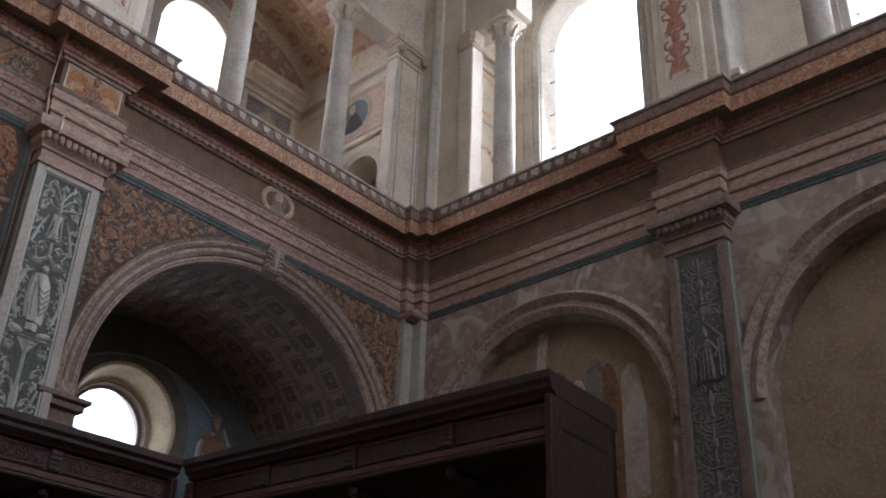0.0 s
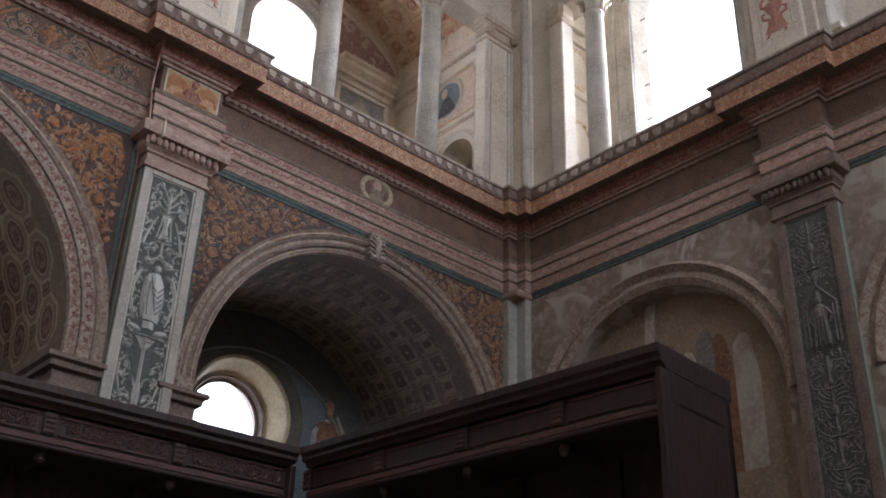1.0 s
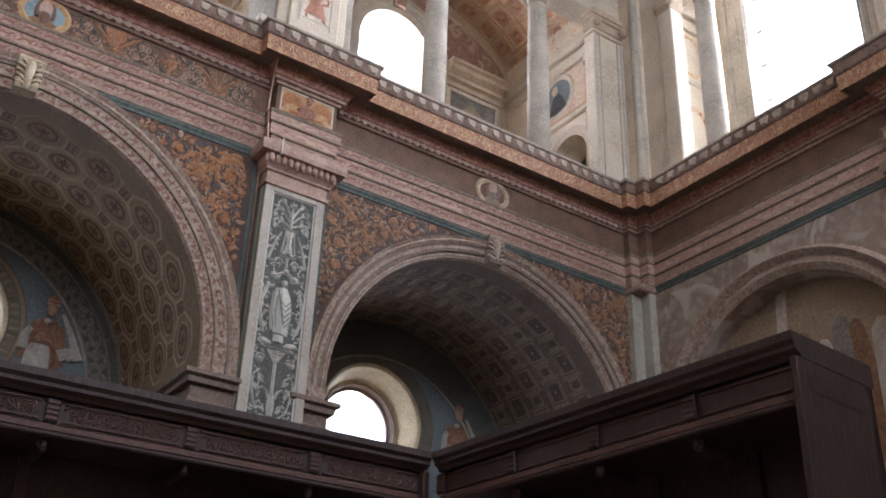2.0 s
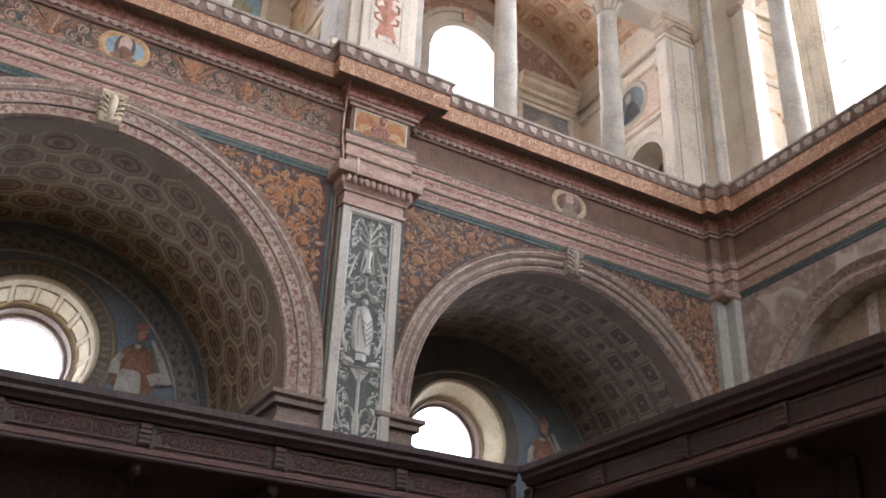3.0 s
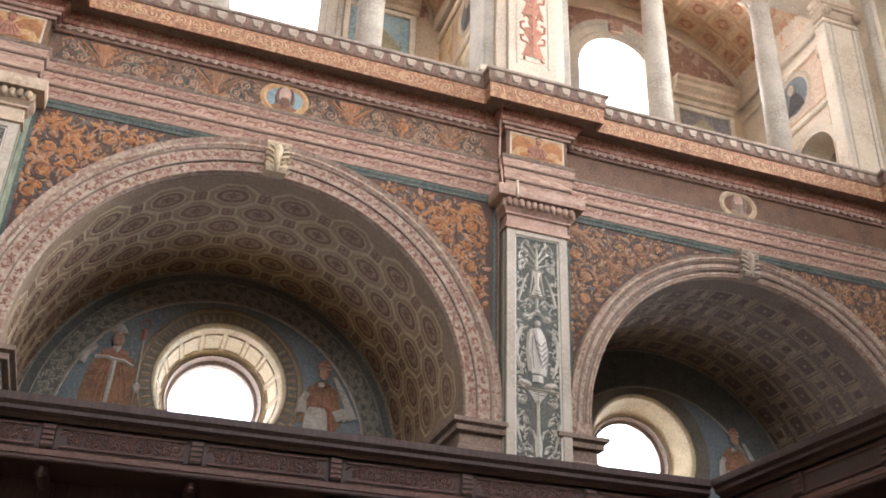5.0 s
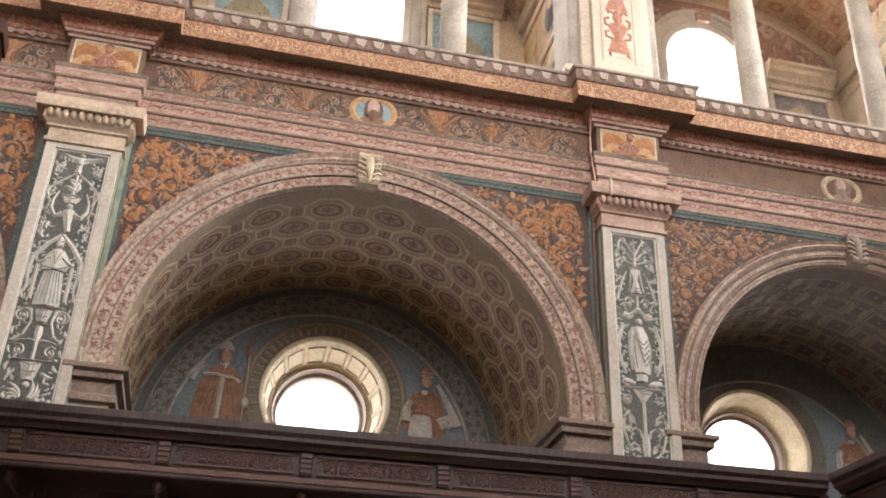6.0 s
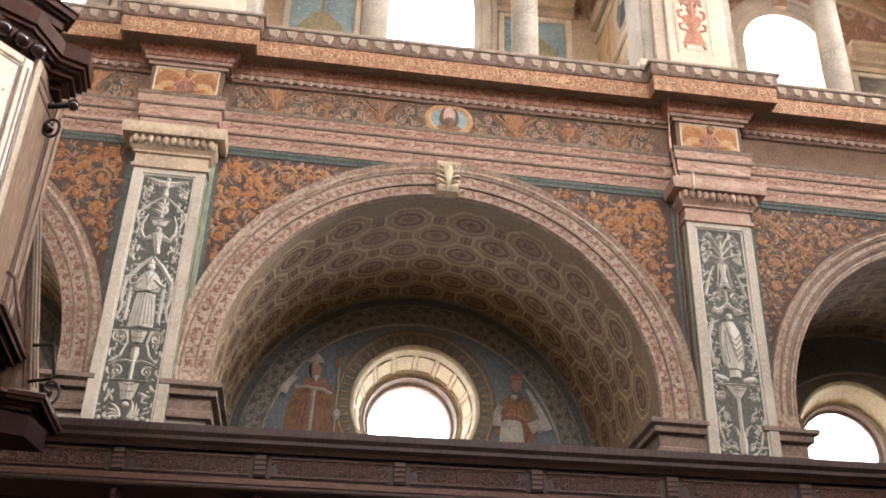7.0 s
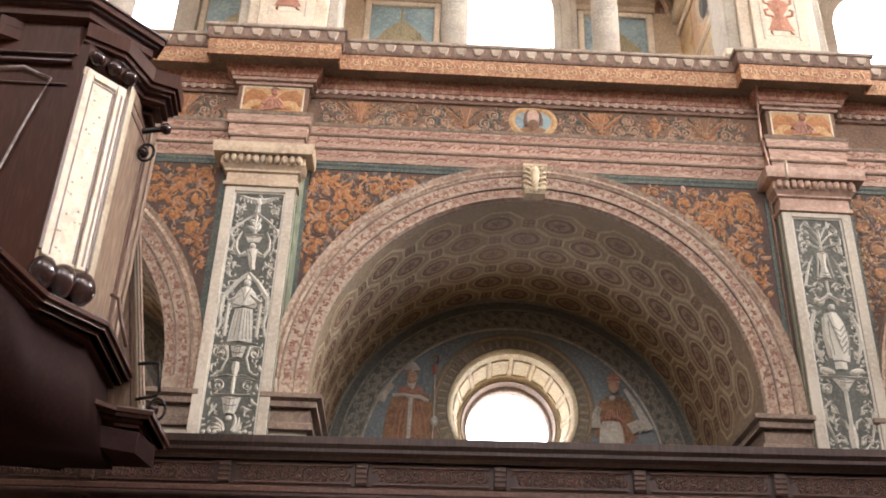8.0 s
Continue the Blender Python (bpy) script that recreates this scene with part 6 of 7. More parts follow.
# beams from the columns to the piers, upper wall with its arches
bm = bmesh.new()
for c, u0, u1 in zip(BAYS, (WEST, -1.585, 3.665), (-1.585, 3.665, END + 0.3)):
    arch_wall(bm, lambda u, z, d: (u, FACE - 0.02 + d, z), u0, u1, c, 0.7, 12.0, 11.63, CEIL, 0.36, 24)
setting("upper_wall", bm, PALE, "pale painted wall and beams over the gallery columns", "wall")
bm = bmesh.new()
for c, u0, u1 in ((5.85, 4.25, FACE - 0.02), (1.6, SOUTH, 4.25)):
    arch_wall(bm, lambda u, z, d: (END - 0.02 + d, u, z), u0, u1, c, 0.8, 12.2, 11.63, CEIL, 0.36, 24)
setting("upper_end_wall", bm, PALE, "pale painted end wall over the gallery columns", "wall")


def upper_pilaster(c, place, wide=0.3):
    t = thing("upper_pilaster", "white stone gallery pilaster with red painted panel", "pilaster", "gallery pilasters", at=place(c, 8.6, 0))

    def slab(name, u0, u1, z0, z1, d0, d1, mat, bev=0.01):
        a, b = place(u0, z0, d0), place(u1, z1, d1)
        part(name, box(bmesh.new(), min(a[0], b[0]), max(a[0], b[0]), min(a[1], b[1]), max(a[1], b[1]), z0, z1, bev), mat, t)
    slab("pier", c - wide - 0.24, c + wide + 0.24, 8.55, 11.6, -0.55, -0.04, STONE, 0.02)
    slab("flank", c - wide - 0.12, c + wide + 0.12, 8.55, 11.55, -0.04, 0.03, PALE)
    slab("shaft", c - wide, c + wide, 8.59, 11.3, 0.03, 0.1, PALE)
    slab("plinth", c - wide - 0.05, c + wide + 0.05, 8.59, 8.82, 0.1, 0.14, PALE)
    slab("panel", c - wide + 0.13, c + wide - 0.13, 9.15, 11.1, 0.1, 0.104, PALE, 0.0)
    slab("capital", c - wide - 0.06, c + wide + 0.06, 11.3, 11.6, 0.0, 0.16, PALE, 0.04)
    slab("panel_fillet", c - wide + 0.1, c - wide + 0.115, 9.1, 11.15, 0.1, 0.108, BORD, 0.0)
    slab("panel_fillet", c + wide - 0.115, c + wide - 0.1, 9.1, 11.15, 0.1, 0.108, BORD, 0.0)
    rel = Relief(lambda u, v, h: place(u, v, 0.105 + h))
    for z in (9.22, 9.84, 10.46):
        rel.strip([(c, z + q) for q in (0.0, 0.04, 0.14, 0.2)], lambda t: (0.15, 0.125, 0.09, 0.085)[min(3, int(t * 3.01))], 0.012)
        rel.strip([(c, z + q) for q in (0.2, 0.25, 0.32, 0.4, 0.43)], lambda t: (0.045, 0.06, 0.105, 0.12, 0.075)[min(4, int(t * 4.01))], 0.012)
        rel.strip([(c, z + q) for q in (0.43, 0.5, 0.58, 0.62)], lambda t: (0.035, 0.065, 0.045, 0.03)[min(3, int(t * 3.01))], 0.012)
        for s in (-1, 1):
            rel.line([(c + s * 0.09, z + 0.37), (c + s * 0.145, z + 0.4), (c + s * 0.15, z + 0.48), (c + s * 0.1, z + 0.5)], 0.02, 0.01)
            rel.line([(c + s * 0.06, z + 0.2), (c + s * 0.14, z + 0.22), (c + s * 0.15, z + 0.29), (c + s * 0.11, z + 0.3)], 0.019, 0.01)
            rel.leaf(c + s * 0.03, z + 0.55, 0.12, math.pi / 2 - s * 0.7 - 0.35, 0.018, 0.01)
            rel.leaf(c + s * 0.1, z, 0.06, -math.pi / 2 + s * 0.3 - 0.35, 0.016, 0.01)
    rel.build("painted_ornament", SALMON, t)
    return t


for c in PILS:
    upper_pilaster(c, npl)
upper_pilaster(END_PIL, epl)
# corner cluster of the gallery storey
t = thing("corner_pier", "pale clustered corner pier of the gallery storey", "pilaster", at=(END, FACE, 8.6))
for x0, x1, y0, y1 in ((8.5, 8.86, 8.12, 8.6), (8.53, 8.7, 7.98, 8.12)):
    part("shaft", box(bmesh.new(), x0, x1, y0, y1, 8.56, 13.2, 0.02), PALE, t)
part("colonnette", lathe(bmesh.new(), [(0.085, 0), (0.085, 0.08), (0.06, 0.12), (0.058, 4.6)], (8.5, 8.06, 8.59), 16), STONE, t, "", True)
part("shaft", box(bmesh.new(), END - 0.05, END + 0.16, 7.6, 8.2, 8.56, 13.2, 0.02), PALE, t)
part("shaft", box(bmesh.new(), END - 0.09, END + 0.16, 7.38, 7.62, 8.56, 11.32, 0.015), PALE, t)
part("capital", box(bmesh.new(), END - 0.15, END + 0.16, 7.33, 7.66, 11.32, 11.625, 0.05), CAPST, t)
# flat response of the arcade beside the corner, with a scrolled capital
X0, X1, YF = 7.95, 8.5, 8.3
resp = part("response", box(bmesh.new(), X0, X1, YF, 8.5, 8.56, 11.3, 0.01), PALE, t)
for a, b in ((X0, X0 + 0.05), (X0 + 0.1, X0 + 0.12), (X1 - 0.12, X1 - 0.1), (X1 - 0.05, X1)):
    part("fillet", box(bmesh.new(), a, b, YF - 0.018, YF, 8.8, 11.2, 0.004), BORD, resp)
part("plinth", box(bmesh.new(), X0 - 0.03, X1 + 0.02, YF - 0.04, 8.5, 8.56, 8.8, 0.015), PALE, resp)
for z0, z1, o in ((11.2, 11.24, 0.025), (11.3, 11.46, 0.015), (11.46, 11.52, 0.04), (11.52, 11.625, 0.055)):
    part("capital_course", box(bmesh.new(), X0 - o, X1 + o, YF - o, 8.5, z0, z1, 0.012), CAPST, resp)
for u in (X0 + 0.02, X1 - 0.02):
    bm = lathe(bmesh.new(), [(0.03, -0.05), (0.075, -0.03), (0.075, 0.03), (0.03, 0.05)], (0, 0, 0), 14)
    for v in bm.verts:
        v.co = (u + v.co.x, YF - 0.06 + v.co.z, 11.38 + v.co.y)
    part("volute", bm, CAPST, resp, "", True)
# corner pilasters of the lower storey
t = thing("corner_pilaster", "pale green-grey clustered corner pilaster with pink mouldings", "pilaster", at=(END, FACE, 4))
for x0, x1, y0, y1, z1 in ((END - 0.25, END, FACE - 0.1, FACE + 0.1, 7.32), (END - 0.1, END + 0.1, FACE - 0.25, FACE, 7.32)):
    part("shaft", box(bmesh.new(), x0, x1, y0, y1, 0, z1, 0.01), CORN, t)
for z0, z1, o in ((7.22, 7.315, 0.03),):
    part("moulding", box(bmesh.new(), END - 0.25 - o, END + 0.05, FACE - 0.25 - o, FACE + 0.05, z0, z1, 0.02), PINK, t)

# end wall: shallow frescoed recesses in its arches
for c in (6.3, 2.2):
    bm = bmesh.new()
    box(bm, END + 0.3, END + 0.5, c - 1.7, c + 1.7, 0, 8.2)
    setting("recess_wall", bm, VAULT, "dim frescoed wall inside an end arch", "wall")
    put = lambda u, v, h: (END + 0.297 - h, u, v)
    fr = thing("recess_fresco", "faded fresco of pale upright shapes in an end arch", "fresco", "recess frescoes", at=(END + 0.3, c, 5.2))
    rnd = random.Random(int(c * 10))
    pillar = Relief(put)
    pillar.strip([(c + 0.25, 5.2), (c + 0.24, 6.3), (c + 0.2, 6.75)], 0.07, 0.006)
    pillar.build("pillar_shape", RFRESCO, fr, "", "")
    for q in range(5):
        form = Relief(put)
        u = c - 0.95 + 0.24 * q + rnd.uniform(-0.05, 0.05)
        z = 6.2 + rnd.uniform(-0.25, 0.1)
        form.strip([(u, 4.6), (u, z - 0.5), (u + 0.03, z - 0.1), (u, z)], lambda t: (0.14, 0.15, 0.11, 0.04)[min(3, int(t * 3.01))], 0.006)
        form.build("upright_shape", (RFRESCO, ROBE, DUSKY)[q % 3], fr, "", "")
    a = thing("end_archivolt", "dim moulded arch on the end wall", "arch", "end arches", at=(END, c, 5.2))
    for nm, r, w, h in (("inner_band", 1.62, 0.07, 0.05), ("outer_band", 1.77, 0.06, 0.08)):
        rel = Relief(lambda u, v, h: (END - 0.004 - h, u, v))
        rel.line([(c + r * math.cos(math.pi * i / 40), 5.2 + r * math.sin(math.pi * i / 40)) for i in range(41)], w, h)
        rel.build(nm, ARCHI, a, "", "")

# ---- choir stalls in dark walnut, standing clear of the walls ----
TURN = radians(-3.15)
CORNER = Vector((3.45, 5.19))


def stall_run(name, start, way, length, inward, label, carved=True):
    """Canopied stall backs: start and way in plan, fronts face to the inward side."""
    t = thing(name, label, "choir stall", "choir stalls", at=(start.x, start.y, 0))
    t.rotation_euler = (0, 0, 0)
    side = inward

    def put(u, o, z):
        p = start + way * u - side * 0 + side * o
        return (p.x, p.y, z)

    def block(pname, u0, u1, o0, o1, z0, z1, mat=WOOD, bev=0.006, label="", under=None):
        bm = box(bmesh.new(), u0, u1, o0, o1, z0, z1, bev)
        for v in bm.verts:
            v.co = put(v.co.x, v.co.y, v.co.z)
        return part(pname, bm, mat, under or t, label)
    block("back", 0, length, -0.62, -0.57, 0, 3.38)
    prof = [(-0.64, 3.385), (-0.06, 3.385), (-0.05, 3.405), (-0.02, 3.42), (-0.02, 3.44), (0.0, 3.46), (0.0, 3.5), (-0.64, 3.5)]
    bm = bmesh.new()
    rings = [[bm.verts.new(put(u, o, z)) for o, z in prof] for u in (0, length)]
    for j in range(len(prof)):
        k = (j + 1) % len(prof)
        bm.faces.new((rings[0][j], rings[0][k], rings[1][k], rings[1][j]))
    bm.faces.new(rings[0])
    bm.faces.new(list(reversed(rings[1])))
    part("cornice", bm, WOOD, t)
    band = block("frieze", 0, length, -0.12, -0.09, 3.245, 3.385)
    block("lower_moulding", 0, length, -0.12, -0.07, 3.2, 3.245, WOODR, 0.01)
    block("lower_edge", 0, length, -0.12, -0.055, 3.175, 3.2, WOOD, 0.008)
    block("canopy_soffit", 0, length, -0.57, -0.12, 3.22, 3.25)
    n = int(round(length / 0.715))
    step = length / n
    rel = Relief(lambda u, v, h: put(u, -0.089 + h, v))
    for k in range(n):
        u = k * step
        stub = block("frieze_pilaster", u - 0.035, u + 0.035, -0.09, -0.07, 3.25, 3.38)
        for q in range(4):
            block("reed", u - 0.03, u + 0.03, -0.07, -0.062, 3.265 + 0.028 * q, 3.279 + 0.028 * q, WOODR, 0.0, "", stub)
        block("bracket", u - 0.03, u + 0.03, -0.4, -0.1, 3.11, 3.18, WOOD, 0.02)
        block("back_stile", u - 0.04, u + 0.04, -0.57, -0.53, 0.4, 3.2)
        for a, b, z0, z1 in ((u + 0.06, u + step - 0.06, 3.262, 3.27), (u + 0.06, u + step - 0.06, 3.36, 3.368)):
            block("panel_bead", a, b, -0.09, -0.08, z0, z1, WOODR, 0.0, "", band)
        m = u + step / 2
        for q in range(13 if carved else 0):
            w = m + (q - 6) * 0.044
            rel.spiral(w, 3.315 + 0.017 * (-1) ** q, 0.028, 1.4, q * 1.1, 1 if q % 2 else -1, 0.0055, 0.005)
            rel.spiral(w, 3.315 - 0.022 * (-1) ** q, 0.018, 1.2, q * 0.9, -1 if q % 2 else 1, 0.0045, 0.005)
            rel.leaf(w + 0.025, 3.315 - 0.03 * (-1) ** q, 0.045, 0.5 + 2 * (q % 2), 0.007, 0.006)
            rel.leaf(w - 0.02, 3.315 + 0.03 * (-1) ** q, 0.04, 3.0 - 2 * (q % 2), 0.006, 0.006)
    if carved:
        rel.build("carved_scrollwork", WOODR, band)
    block("seat", 0, length, -0.57, 0.0, 0.42, 0.46)
    block("seat_front", 0, length, -0.1, -0.06, 0.0, 0.42)
    block("end_panel", length - 0.04, length, -0.62, -0.02, 0.0, 3.385)
    return t


dx = Vector((math.cos(TURN), math.sin(TURN)))
dy = Vector((math.sin(TURN), -math.cos(TURN)))
stall_run("long_choir_stalls", CORNER - dx * 7.5, dx, 7.5, dy, "long dark walnut choir stalls with a carved canopy frieze")
ey = Vector((0.068, -0.9977))
ex = Vector((-0.9977, -0.068))
stall_run("end_choir_stalls", CORNER, ey, 2.58, ex, "dark walnut choir stalls returning along the end wall", False)
stall_run("far_choir_stalls", CORNER + ey * 3.3 + dx * 3.2, ey, 3.2, ex, "dark walnut choir stalls beyond a passage", False)


# ---- small floodlights on the cornice, daylight seen through the windows ----
def floodlight(at, turn):
    t = thing("floodlight", "small white floodlight standing on the cornice", "lamp", "floodlights", at=at)
    bm = box(bmesh.new(), -0.06, 0.06, -0.05, 0.05, 0.05, 0.15, 0.015)
    head = part("housing", bm, CREAM, t)
    head.location = (0, 0, 0)
    stem = part("stem", tube(bmesh.new(), [(0, 0, 0), (0, 0, 0.06)], 0.015), IRON, t)
    stem.location = (0, 0, 0)
    t.rotation_euler = (0, 0, turn)
    return t


lamp = floodlight((3.02, FACE - 0.3, 8.588), 0.0)
copy_thing(lamp, pose(END - 0.3, 3.5, 8.588, 0, 0, -90))
bm = bmesh.new()
quad(bm, (WEST - 6, 15.5, 2.0), (20.0, 15.5, 2.0), (20.0, 15.5, 22.0), (WEST - 6, 15.5, 22.0))
setting("backdrop_north", bm, HAZE, "glaring white daylight sky outside the windows", "sky")
bm = bmesh.new()
quad(bm, (14.5, -12.0, 7.0), (14.5, 15.0, 7.0), (14.5, 15.0, 21.0), (14.5, -12.0, 21.0))
setting("backdrop_east", bm, HAZE, "glaring white daylight sky outside the end windows", "sky")


# ---- organ case corner and its open shutter, close by ----
case = thing("organ_case", "dark walnut organ case with a cream fluted corner and heavy cornices", "organ", at=(-1.8, 3.8, 0))
BODY = [(-2.8, 3.75), (-1.6, 3.75), (-1.46, 3.905), (-1.44, 4.42), (-2.8, 4.45)]
BASE = [(-2.8, 3.2), (-1.56, 3.36), (-1.49, 3.71), (-1.31, 3.96), (-1.34, 4.64)]
LOW = [(-2.8, 4.1), (-1.38, 4.2), (-1.31, 4.28), (-1.16, 4.32), (-1.17, 4.74)]


def prism(name, plan, z0, z1, mat, inset=0.0, label=""):
    bm = bmesh.new()
    sweep(bm, plan, [(-inset - 0.6, z0), (-inset, z0), (-inset, z1), (-inset - 0.6, z1)], True)
    return part(name, bm, mat, case, label)


bm = bmesh.new()
lo, hi = [bm.verts.new((x, y, 3.45)) for x, y in BODY], [bm.verts.new((x, y, 4.8)) for x, y in BODY]
bm.faces.new(lo)
bm.faces.new(list(reversed(hi)))
for i in range(len(BODY)):
    j = (i + 1) % len(BODY)
    bm.faces.new((lo[i], lo[j], hi[j], hi[i]))
part("body", bm, CASE, case)

A, B = Vector((-1.6, 3.75, 0)), Vector((-1.46, 3.905, 0))
AB = (B - A).normalized()
OUT = Vector((AB.y, -AB.x, 0))


def on_face(name, p, d, out, u0, u1, z0, z1, o0, o1, mat, bev=0.004, label="", under=None):
    bm = box(bmesh.new(), u0, u1, o0, o1, z0, z1, bev)
    for v in bm.verts:
        v.co = p + d * v.co.x + out * v.co.y + Vector((0, 0, v.co.z))
    return part(name, bm, mat, under or case, label)


post = on_face("pilaster", A, AB, OUT, -0.005, 0.214, 3.62, 4.63, 0.0, 0.02, SUNLIT, 0.004, "sunlit cream painted pilaster, chipped")
for u0, u1 in ((0.0, 0.035), (0.165, 0.21)):
    on_face("raised_fillet", A, AB, OUT, u0, u1, 3.64, 4.62, 0.02, 0.034, SUNLIT, 0.004, "", post)
on_face("raised_fillet", A, AB, OUT, 0.04, 0.16, 4.58, 4.61, 0.02, 0.03, SUNLIT, 0.004, "", post)
for u0, u1 in ((-0.014, 0.001), (0.033, 0.047), (0.15, 0.166), (0.185, 0.195), (0.208, 0.22)):
    on_face("groove", A, AB, OUT, u0, u1, 3.66, 4.57, 0.02, 0.0355 if u0 < 0 or u0 > 0.18 else 0.0225, WOODR, 0.0, "", post)
on_face("groove", A, AB, OUT, 0.044, 0.152, 4.562, 4.57, 0.02, 0.0225, WOODR, 0.0, "", post)
rnd = random.Random(31)
for k in range(26):
    u0, z0, w = rnd.uniform(0.05, 0.14), rnd.uniform(3.68, 4.54), rnd.uniform(0.003, 0.012)
    on_face("chip", A, AB, OUT, u0, u0 + w, z0, z0 + rnd.uniform(0.003, 0.01), 0.02, 0.0212, (WOODR, TAN, TAN)[k % 3], 0.0, "", post)
C1 = (Vector((-1.44, 4.42, 0)) - B).normalized()
OUT2 = Vector((C1.y, -C1.x, 0))
flank = on_face("side_panel", B, C1, OUT2, 0.005, 0.52, 3.46, 4.72, 0.0, 0.015, TAN, 0.004, "tan sunlit side panel")
for u0, u1 in ((0.02, 0.08), (0.4, 0.45), (0.48, 0.515)):
    on_face("side_fillet", B, C1, OUT2, u0, u1, 3.55, 4.68, 0.015, 0.03, CREAM if u0 < 0.1 else TAN, 0.004, "", flank)
for u0, u1 in ((0.0, 0.018), (0.082, 0.102), (0.37, 0.398), (0.452, 0.478)):
    on_face("side_groove", B, C1, OUT2, u0, u1, 3.55, 4.68, 0.015, 0.018, WOODR, 0.0, "", flank)
for z0, z1 in ((4.585, 4.605), (4.64, 4.655)):
    on_face("side_groove", B, C1, OUT2, 0.1, 0.37, z0, z1, 0.015, 0.019, WOODR, 0.0, "", flank)
for z, r, n in ((4.69, 0.04, 3), (3.56, 0.062, 3)):
    for k in range(n):
        p = A + AB * (0.03 + 0.09 * k) + OUT * 0.03
        bm = bmesh.new()
        e = 1.25 * r if r > 0.05 else r
        lathe(bm, [(0.008, -e), (r * 0.5, -e * 0.87), (r * 0.85, -e * 0.5), (r, -e * 0.05), (r * 0.9, e * 0.4), (r * 0.6, e * 0.8), (0.01, e)], (p.x, p.y, z), 16)
        part("turned_ball", bm, BALL, case, "glossy turned wooden ball", True)
# stepped top cornice, and the broken member under its far end
TOP = [(-2.8, 3.63), (-1.6, 3.65), (-1.32, 3.96), (-1.38, 4.06)]
UNDER = [(-1.62, 3.72), (-1.45, 3.83), (-1.375, 4.04), (-1.265, 4.09), (-1.28, 4.28)]
for k, (ins, z0, z1) in enumerate(((0.2, 4.76, 4.82), (0.14, 4.82, 4.87), (0.08, 4.87, 4.89), (0.05, 4.89, 4.94), (0.03, 4.94, 4.955), (0.01, 4.955, 4.99), (0.0, 4.99, 5.0))):
    prism("cornice_step", TOP, z0, z1, CASER if k in (4, 6) else CASE, ins)
for k, (ins, z0, z1) in enumerate(((0.12, 4.685, 4.715), (0.085, 4.715, 4.73), (0.06, 4.73, 4.76), (0.035, 4.76, 4.775), (0.015, 4.775, 4.8), (0.0, 4.8, 4.88))):
    prism("under_cornice", UNDER, z0, z1, CASER if k in (1, 3) else CASE, ins)
# mouldings and curved bead of the dark front
for z0, z1, o in ((4.64, 4.655, 0.03), (4.69, 4.7, 0.02), (4.52, 4.53, 0.012)):
    part("front_moulding", box(bmesh.new(), -2.8, -1.66, 3.75 - o, 3.75, z0, z1, 0.004), CASER, case)
f = 3.735
bead = [(-0.5, 0.63), (-0.493, 0.66), (-0.484, 0.705), (-0.474, 0.75), (-0.464, 0.79), (-0.482, 0.797), (-0.5, 0.806), (-0.53, 0.803)]
part("curved_bead", tube(bmesh.new(), [(a * f, f, 1.6 + b * f) for a, b in bead], 0.0055, 8), TOPLIT, case, "", True)
# base cornices
for k, (ins, z0, z1) in enumerate(((0.0, 3.43, 3.45), (0.02, 3.412, 3.43), (0.04, 3.4, 3.412), (0.05, 3.39, 3.4), (0.08, 3.375, 3.39), (0.14, 3.36, 3.375), (0.24, 3.33, 3.36))):
    prism("base_moulding", BASE, z0, z1, CASE, ins)
    # proud redder strips paint in the light on the return's steps
    if k in (1, 3, 5):
        prism("end_fillet", BASE[2:], z0, z1, WOODR, ins - 0.004)
# thin pale strip paints the highlight along the top edge
prism("worn_edge", BASE[:4], 3.45, 3.458, TOPLIT, 0.012)
for k, (ins, z0, z1) in enumerate(((0.0, 3.18, 3.2), (0.02, 3.165, 3.18), (0.05, 3.15, 3.165), (0.07, 3.135, 3.15), (0.16, 3.11, 3.135))):
    prism("lower_moulding", LOW, z0, z1, CASE, ins)
    # lower return: its lit steps are painted redder too
    if k in (1, 3):
        prism("end_fillet", LOW[2:], z0, z1, WOODR, ins - 0.004)
# same painted highlight on the lower top edge
prism("worn_edge", LOW[2:4], 3.2, 3.208, TOPLIT, 0.012)


def slab_of(name, plan, z0, z1, mat=CASE):
    bm = bmesh.new()
    lo, hi = [bm.verts.new((x, y, z0)) for x, y in plan], [bm.verts.new((x, y, z1)) for x, y in plan]
    bm.faces.new(lo)
    bm.faces.new(list(reversed(hi)))
    for i in range(len(plan)):
        j = (i + 1) % len(plan)
        bm.faces.new((lo[i], lo[j], hi[j], hi[i]))
    return part(name, bm, mat, case)


# underside and corbel get the near-black walnut, shade put into the colour
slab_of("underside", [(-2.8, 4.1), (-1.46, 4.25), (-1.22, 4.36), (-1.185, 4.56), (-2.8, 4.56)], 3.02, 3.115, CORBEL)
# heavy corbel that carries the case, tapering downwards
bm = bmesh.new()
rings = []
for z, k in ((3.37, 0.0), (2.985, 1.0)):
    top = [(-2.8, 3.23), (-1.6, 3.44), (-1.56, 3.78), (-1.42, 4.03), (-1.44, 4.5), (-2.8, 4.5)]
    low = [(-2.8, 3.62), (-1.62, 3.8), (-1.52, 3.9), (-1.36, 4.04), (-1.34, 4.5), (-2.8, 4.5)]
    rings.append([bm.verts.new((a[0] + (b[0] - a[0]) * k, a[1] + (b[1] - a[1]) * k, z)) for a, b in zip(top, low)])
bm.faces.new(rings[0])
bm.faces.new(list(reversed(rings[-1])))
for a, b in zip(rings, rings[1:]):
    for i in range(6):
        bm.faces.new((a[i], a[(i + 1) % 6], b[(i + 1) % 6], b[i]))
part("corbel", bm, CORBEL, case, "tapering walnut corbel with shade in its colour", True)
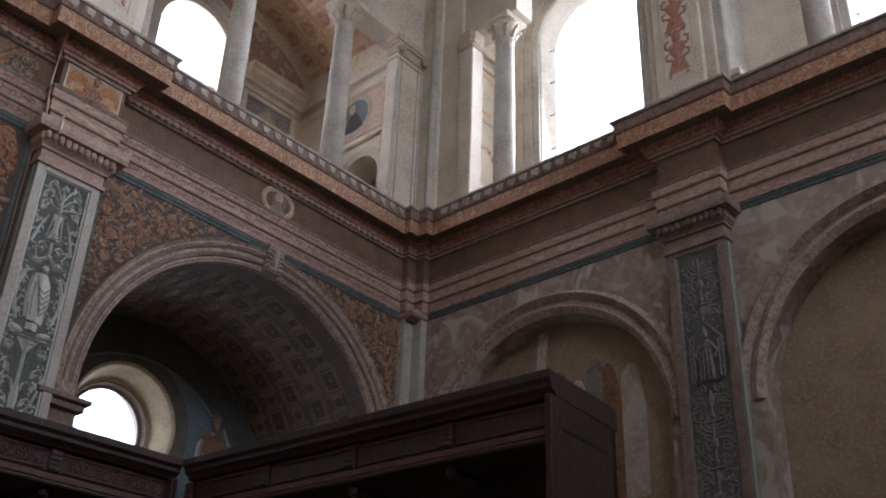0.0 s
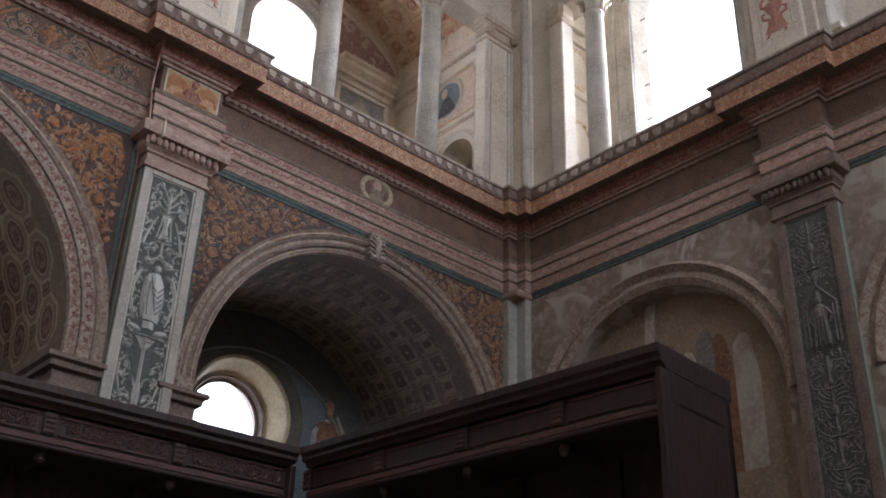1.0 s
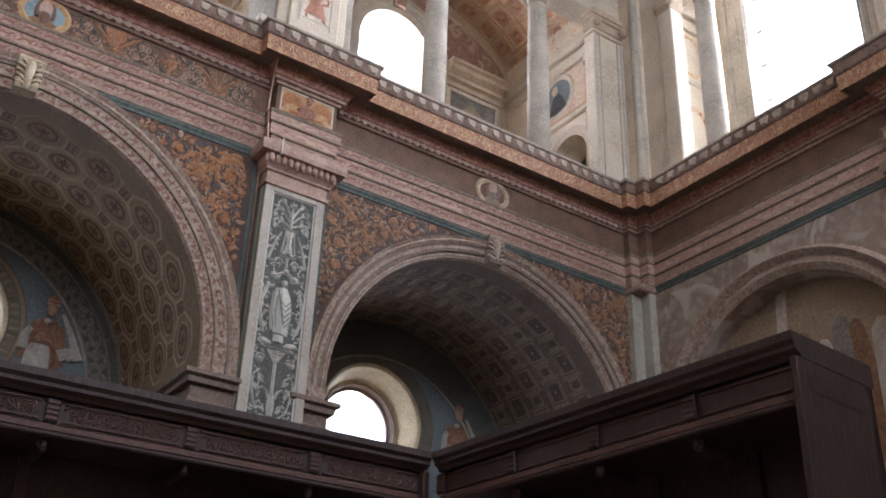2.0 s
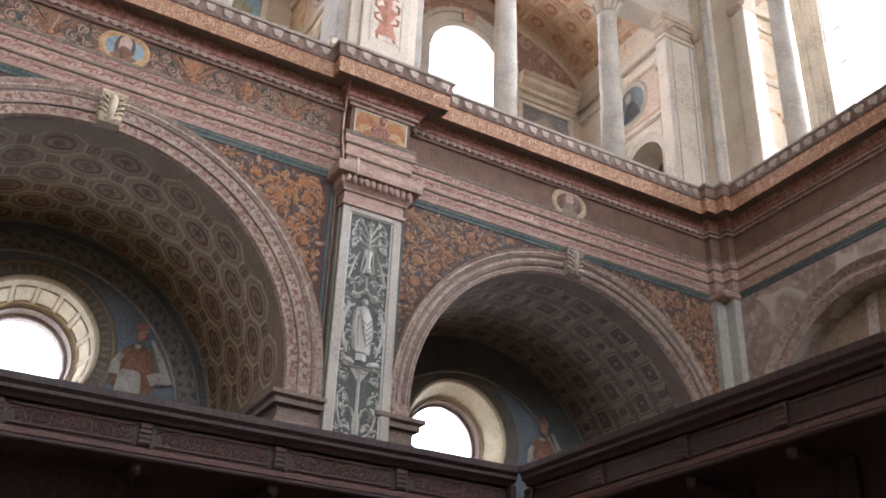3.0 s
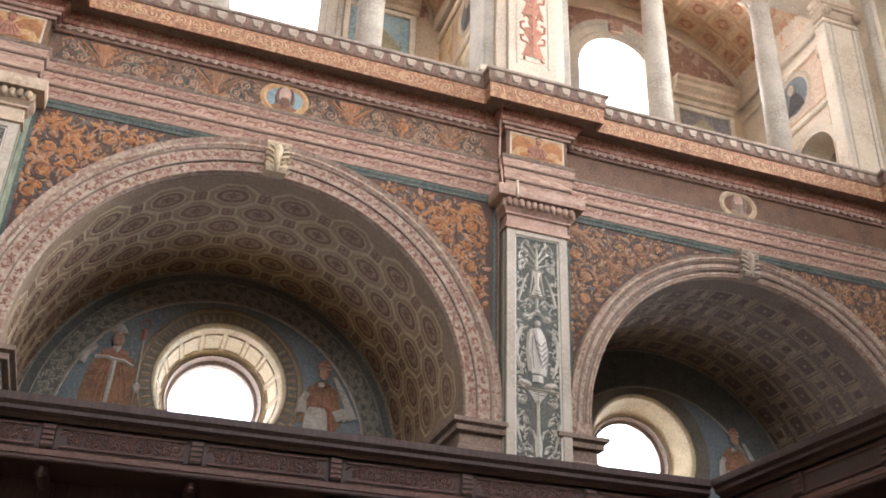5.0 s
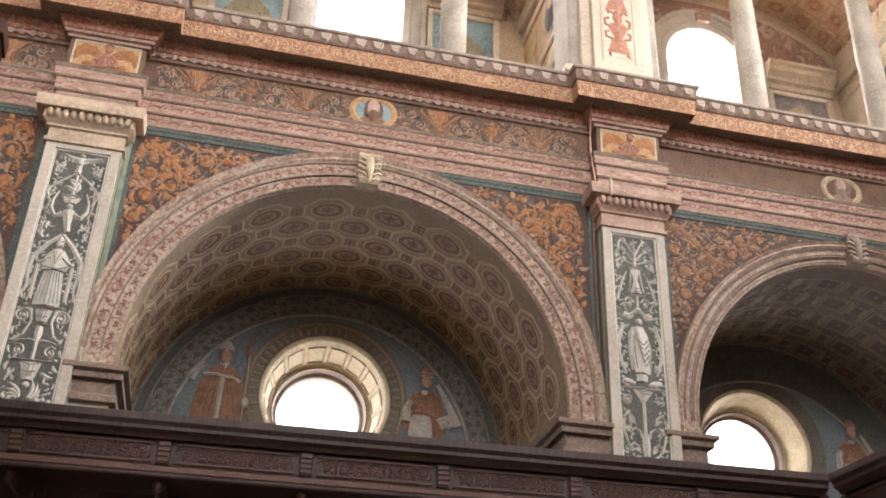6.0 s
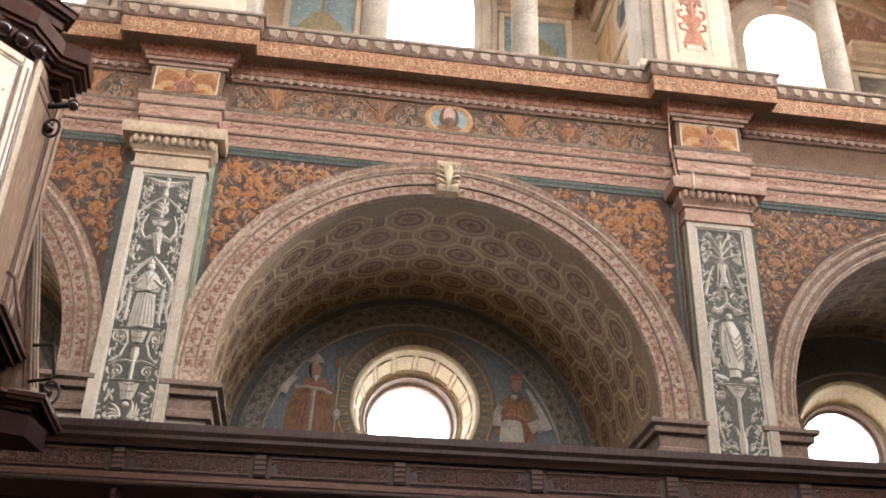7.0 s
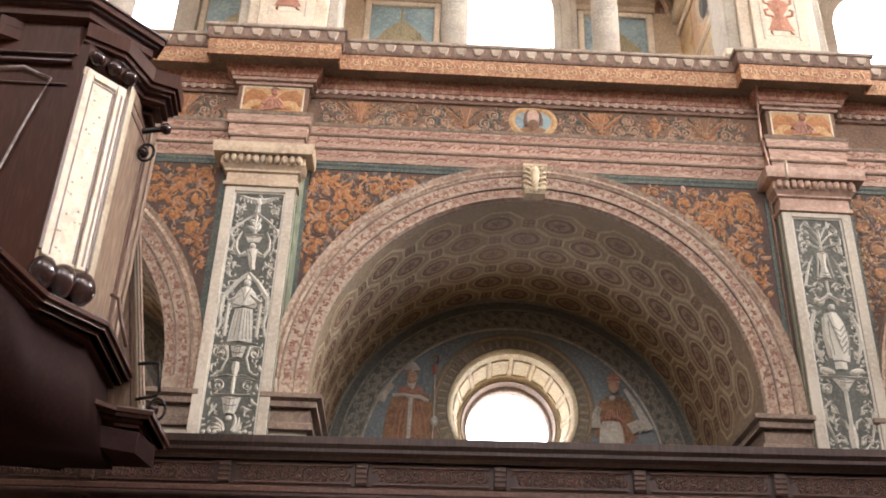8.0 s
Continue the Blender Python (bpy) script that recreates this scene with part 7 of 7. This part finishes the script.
slab_of("upper_core", [(-2.8, 3.735), (-1.66, 3.735), (-1.5, 3.9), (-1.5, 4.35), (-2.8, 4.4)], 4.7, 4.985)
slab_of("support", [(-2.85, 3.6), (-2.52, 3.6), (-2.52, 4.75), (-2.85, 4.75)], 0.0, 3.1)

shutter = thing("organ_shutter", "narrow tan wooden shutter board with iron hooks, leaning open", "shutter", at=(-1.5, 4.55, 4.2))
K = 4.52


def sheet(name, quadpts, y0, y1, mat):
    bm = bmesh.new()
    a = [bm.verts.new((x, y0, z)) for x, z in quadpts]
    b = [bm.verts.new((x, y1, z)) for x, z in quadpts]
    bm.faces.new(a)
    bm.faces.new(list(reversed(b)))
    for i in range(4):
        j = (i + 1) % 4
        bm.faces.new((a[i], a[j], b[j], b[i]))
    bmesh.ops.bevel(bm, geom=bm.edges[:], offset=0.005, segments=1, affect="EDGES")
    return part(name, bm, mat, shutter)


def lean(u, fz):
    """Shutter plane: u from 0 (hinge side) to 1, leaning outwards towards its foot."""
    right = -0.351 + 0.07 * (0.739 - fz) / 0.353
    left = -0.4 + 0.06 * (0.739 - fz) / 0.353
    return ((left + u * (right - left)) * K, 1.6 + fz * K)


sheet("board", [lean(0, 0.37), lean(1, 0.37), lean(1, 0.74), lean(0, 0.77)], K, K + 0.04, TAN)
sheet("edge_strip", [lean(0.88, 0.37), lean(1.0, 0.37), lean(1.0, 0.735), lean(0.88, 0.74)], K - 0.02, K, CREAM)
sheet("groove", [lean(0.93, 0.375), lean(0.955, 0.375), lean(0.955, 0.7), lean(0.93, 0.7)], K - 0.024, K - 0.02, WOODR)
sheet("groove", [lean(0.985, 0.375), lean(1.01, 0.375), lean(1.01, 0.735), lean(0.985, 0.735)], K - 0.022, K, WOODR)
sheet("groove", [lean(0.76, 0.375), lean(0.81, 0.375), lean(0.81, 0.68), lean(0.76, 0.68)], K - 0.008, K, WOODR)


def at45(fx, fz, y=4.2):
    return (fx * y, y, 1.6 + fz * y)


hook = part("hook", tube(bmesh.new(), [at45(-0.363, 0.711), at45(-0.345, 0.716), at45(-0.318, 0.7215)], 0.015), IRON, shutter, "", True)
part("hook_tip", lathe(bmesh.new(), [(0.006, -0.032), (0.026, -0.016), (0.028, 0.012), (0.01, 0.032)], at45(-0.314, 0.722), 12), BALL, hook, "", True)
part("hook_plate", tube(bmesh.new(), [at45(-0.367, 0.722), at45(-0.363, 0.705), at45(-0.364, 0.69)], 0.009), IRON, hook, "", True)
for fx, fz, y in ((-0.331, 0.687, 4.2), (-0.266, 0.372, 4.5)):
    ring = part("ring", tube(bmesh.new(), [at45(fx + 0.009 * math.cos(a * 0.5), fz + 0.012 * math.sin(a * 0.5), y) for a in range(14)], 0.007), IRON, shutter, "", True)
    part("ring_boss", lathe(bmesh.new(), [(0.004, -0.03), (0.024, -0.018), (0.03, 0.0), (0.022, 0.02), (0.004, 0.03)], at45(fx - 0.004, fz, y + 0.02), 12), BALL, ring, "", True)
part("latch", tube(bmesh.new(), [at45(-0.293, 0.421), at45(-0.275, 0.4235), at45(-0.271, 0.421), at45(-0.266, 0.391), at45(-0.268, 0.387), at45(-0.289, 0.382)], 0.008), IRON, shutter, "", True)
part("lath", tube(bmesh.new(), [at45(-0.336, 0.5), at45(-0.327, 0.495), at45(-0.318, 0.465), at45(-0.309, 0.44)], 0.009), WOODR, shutter, "", True)
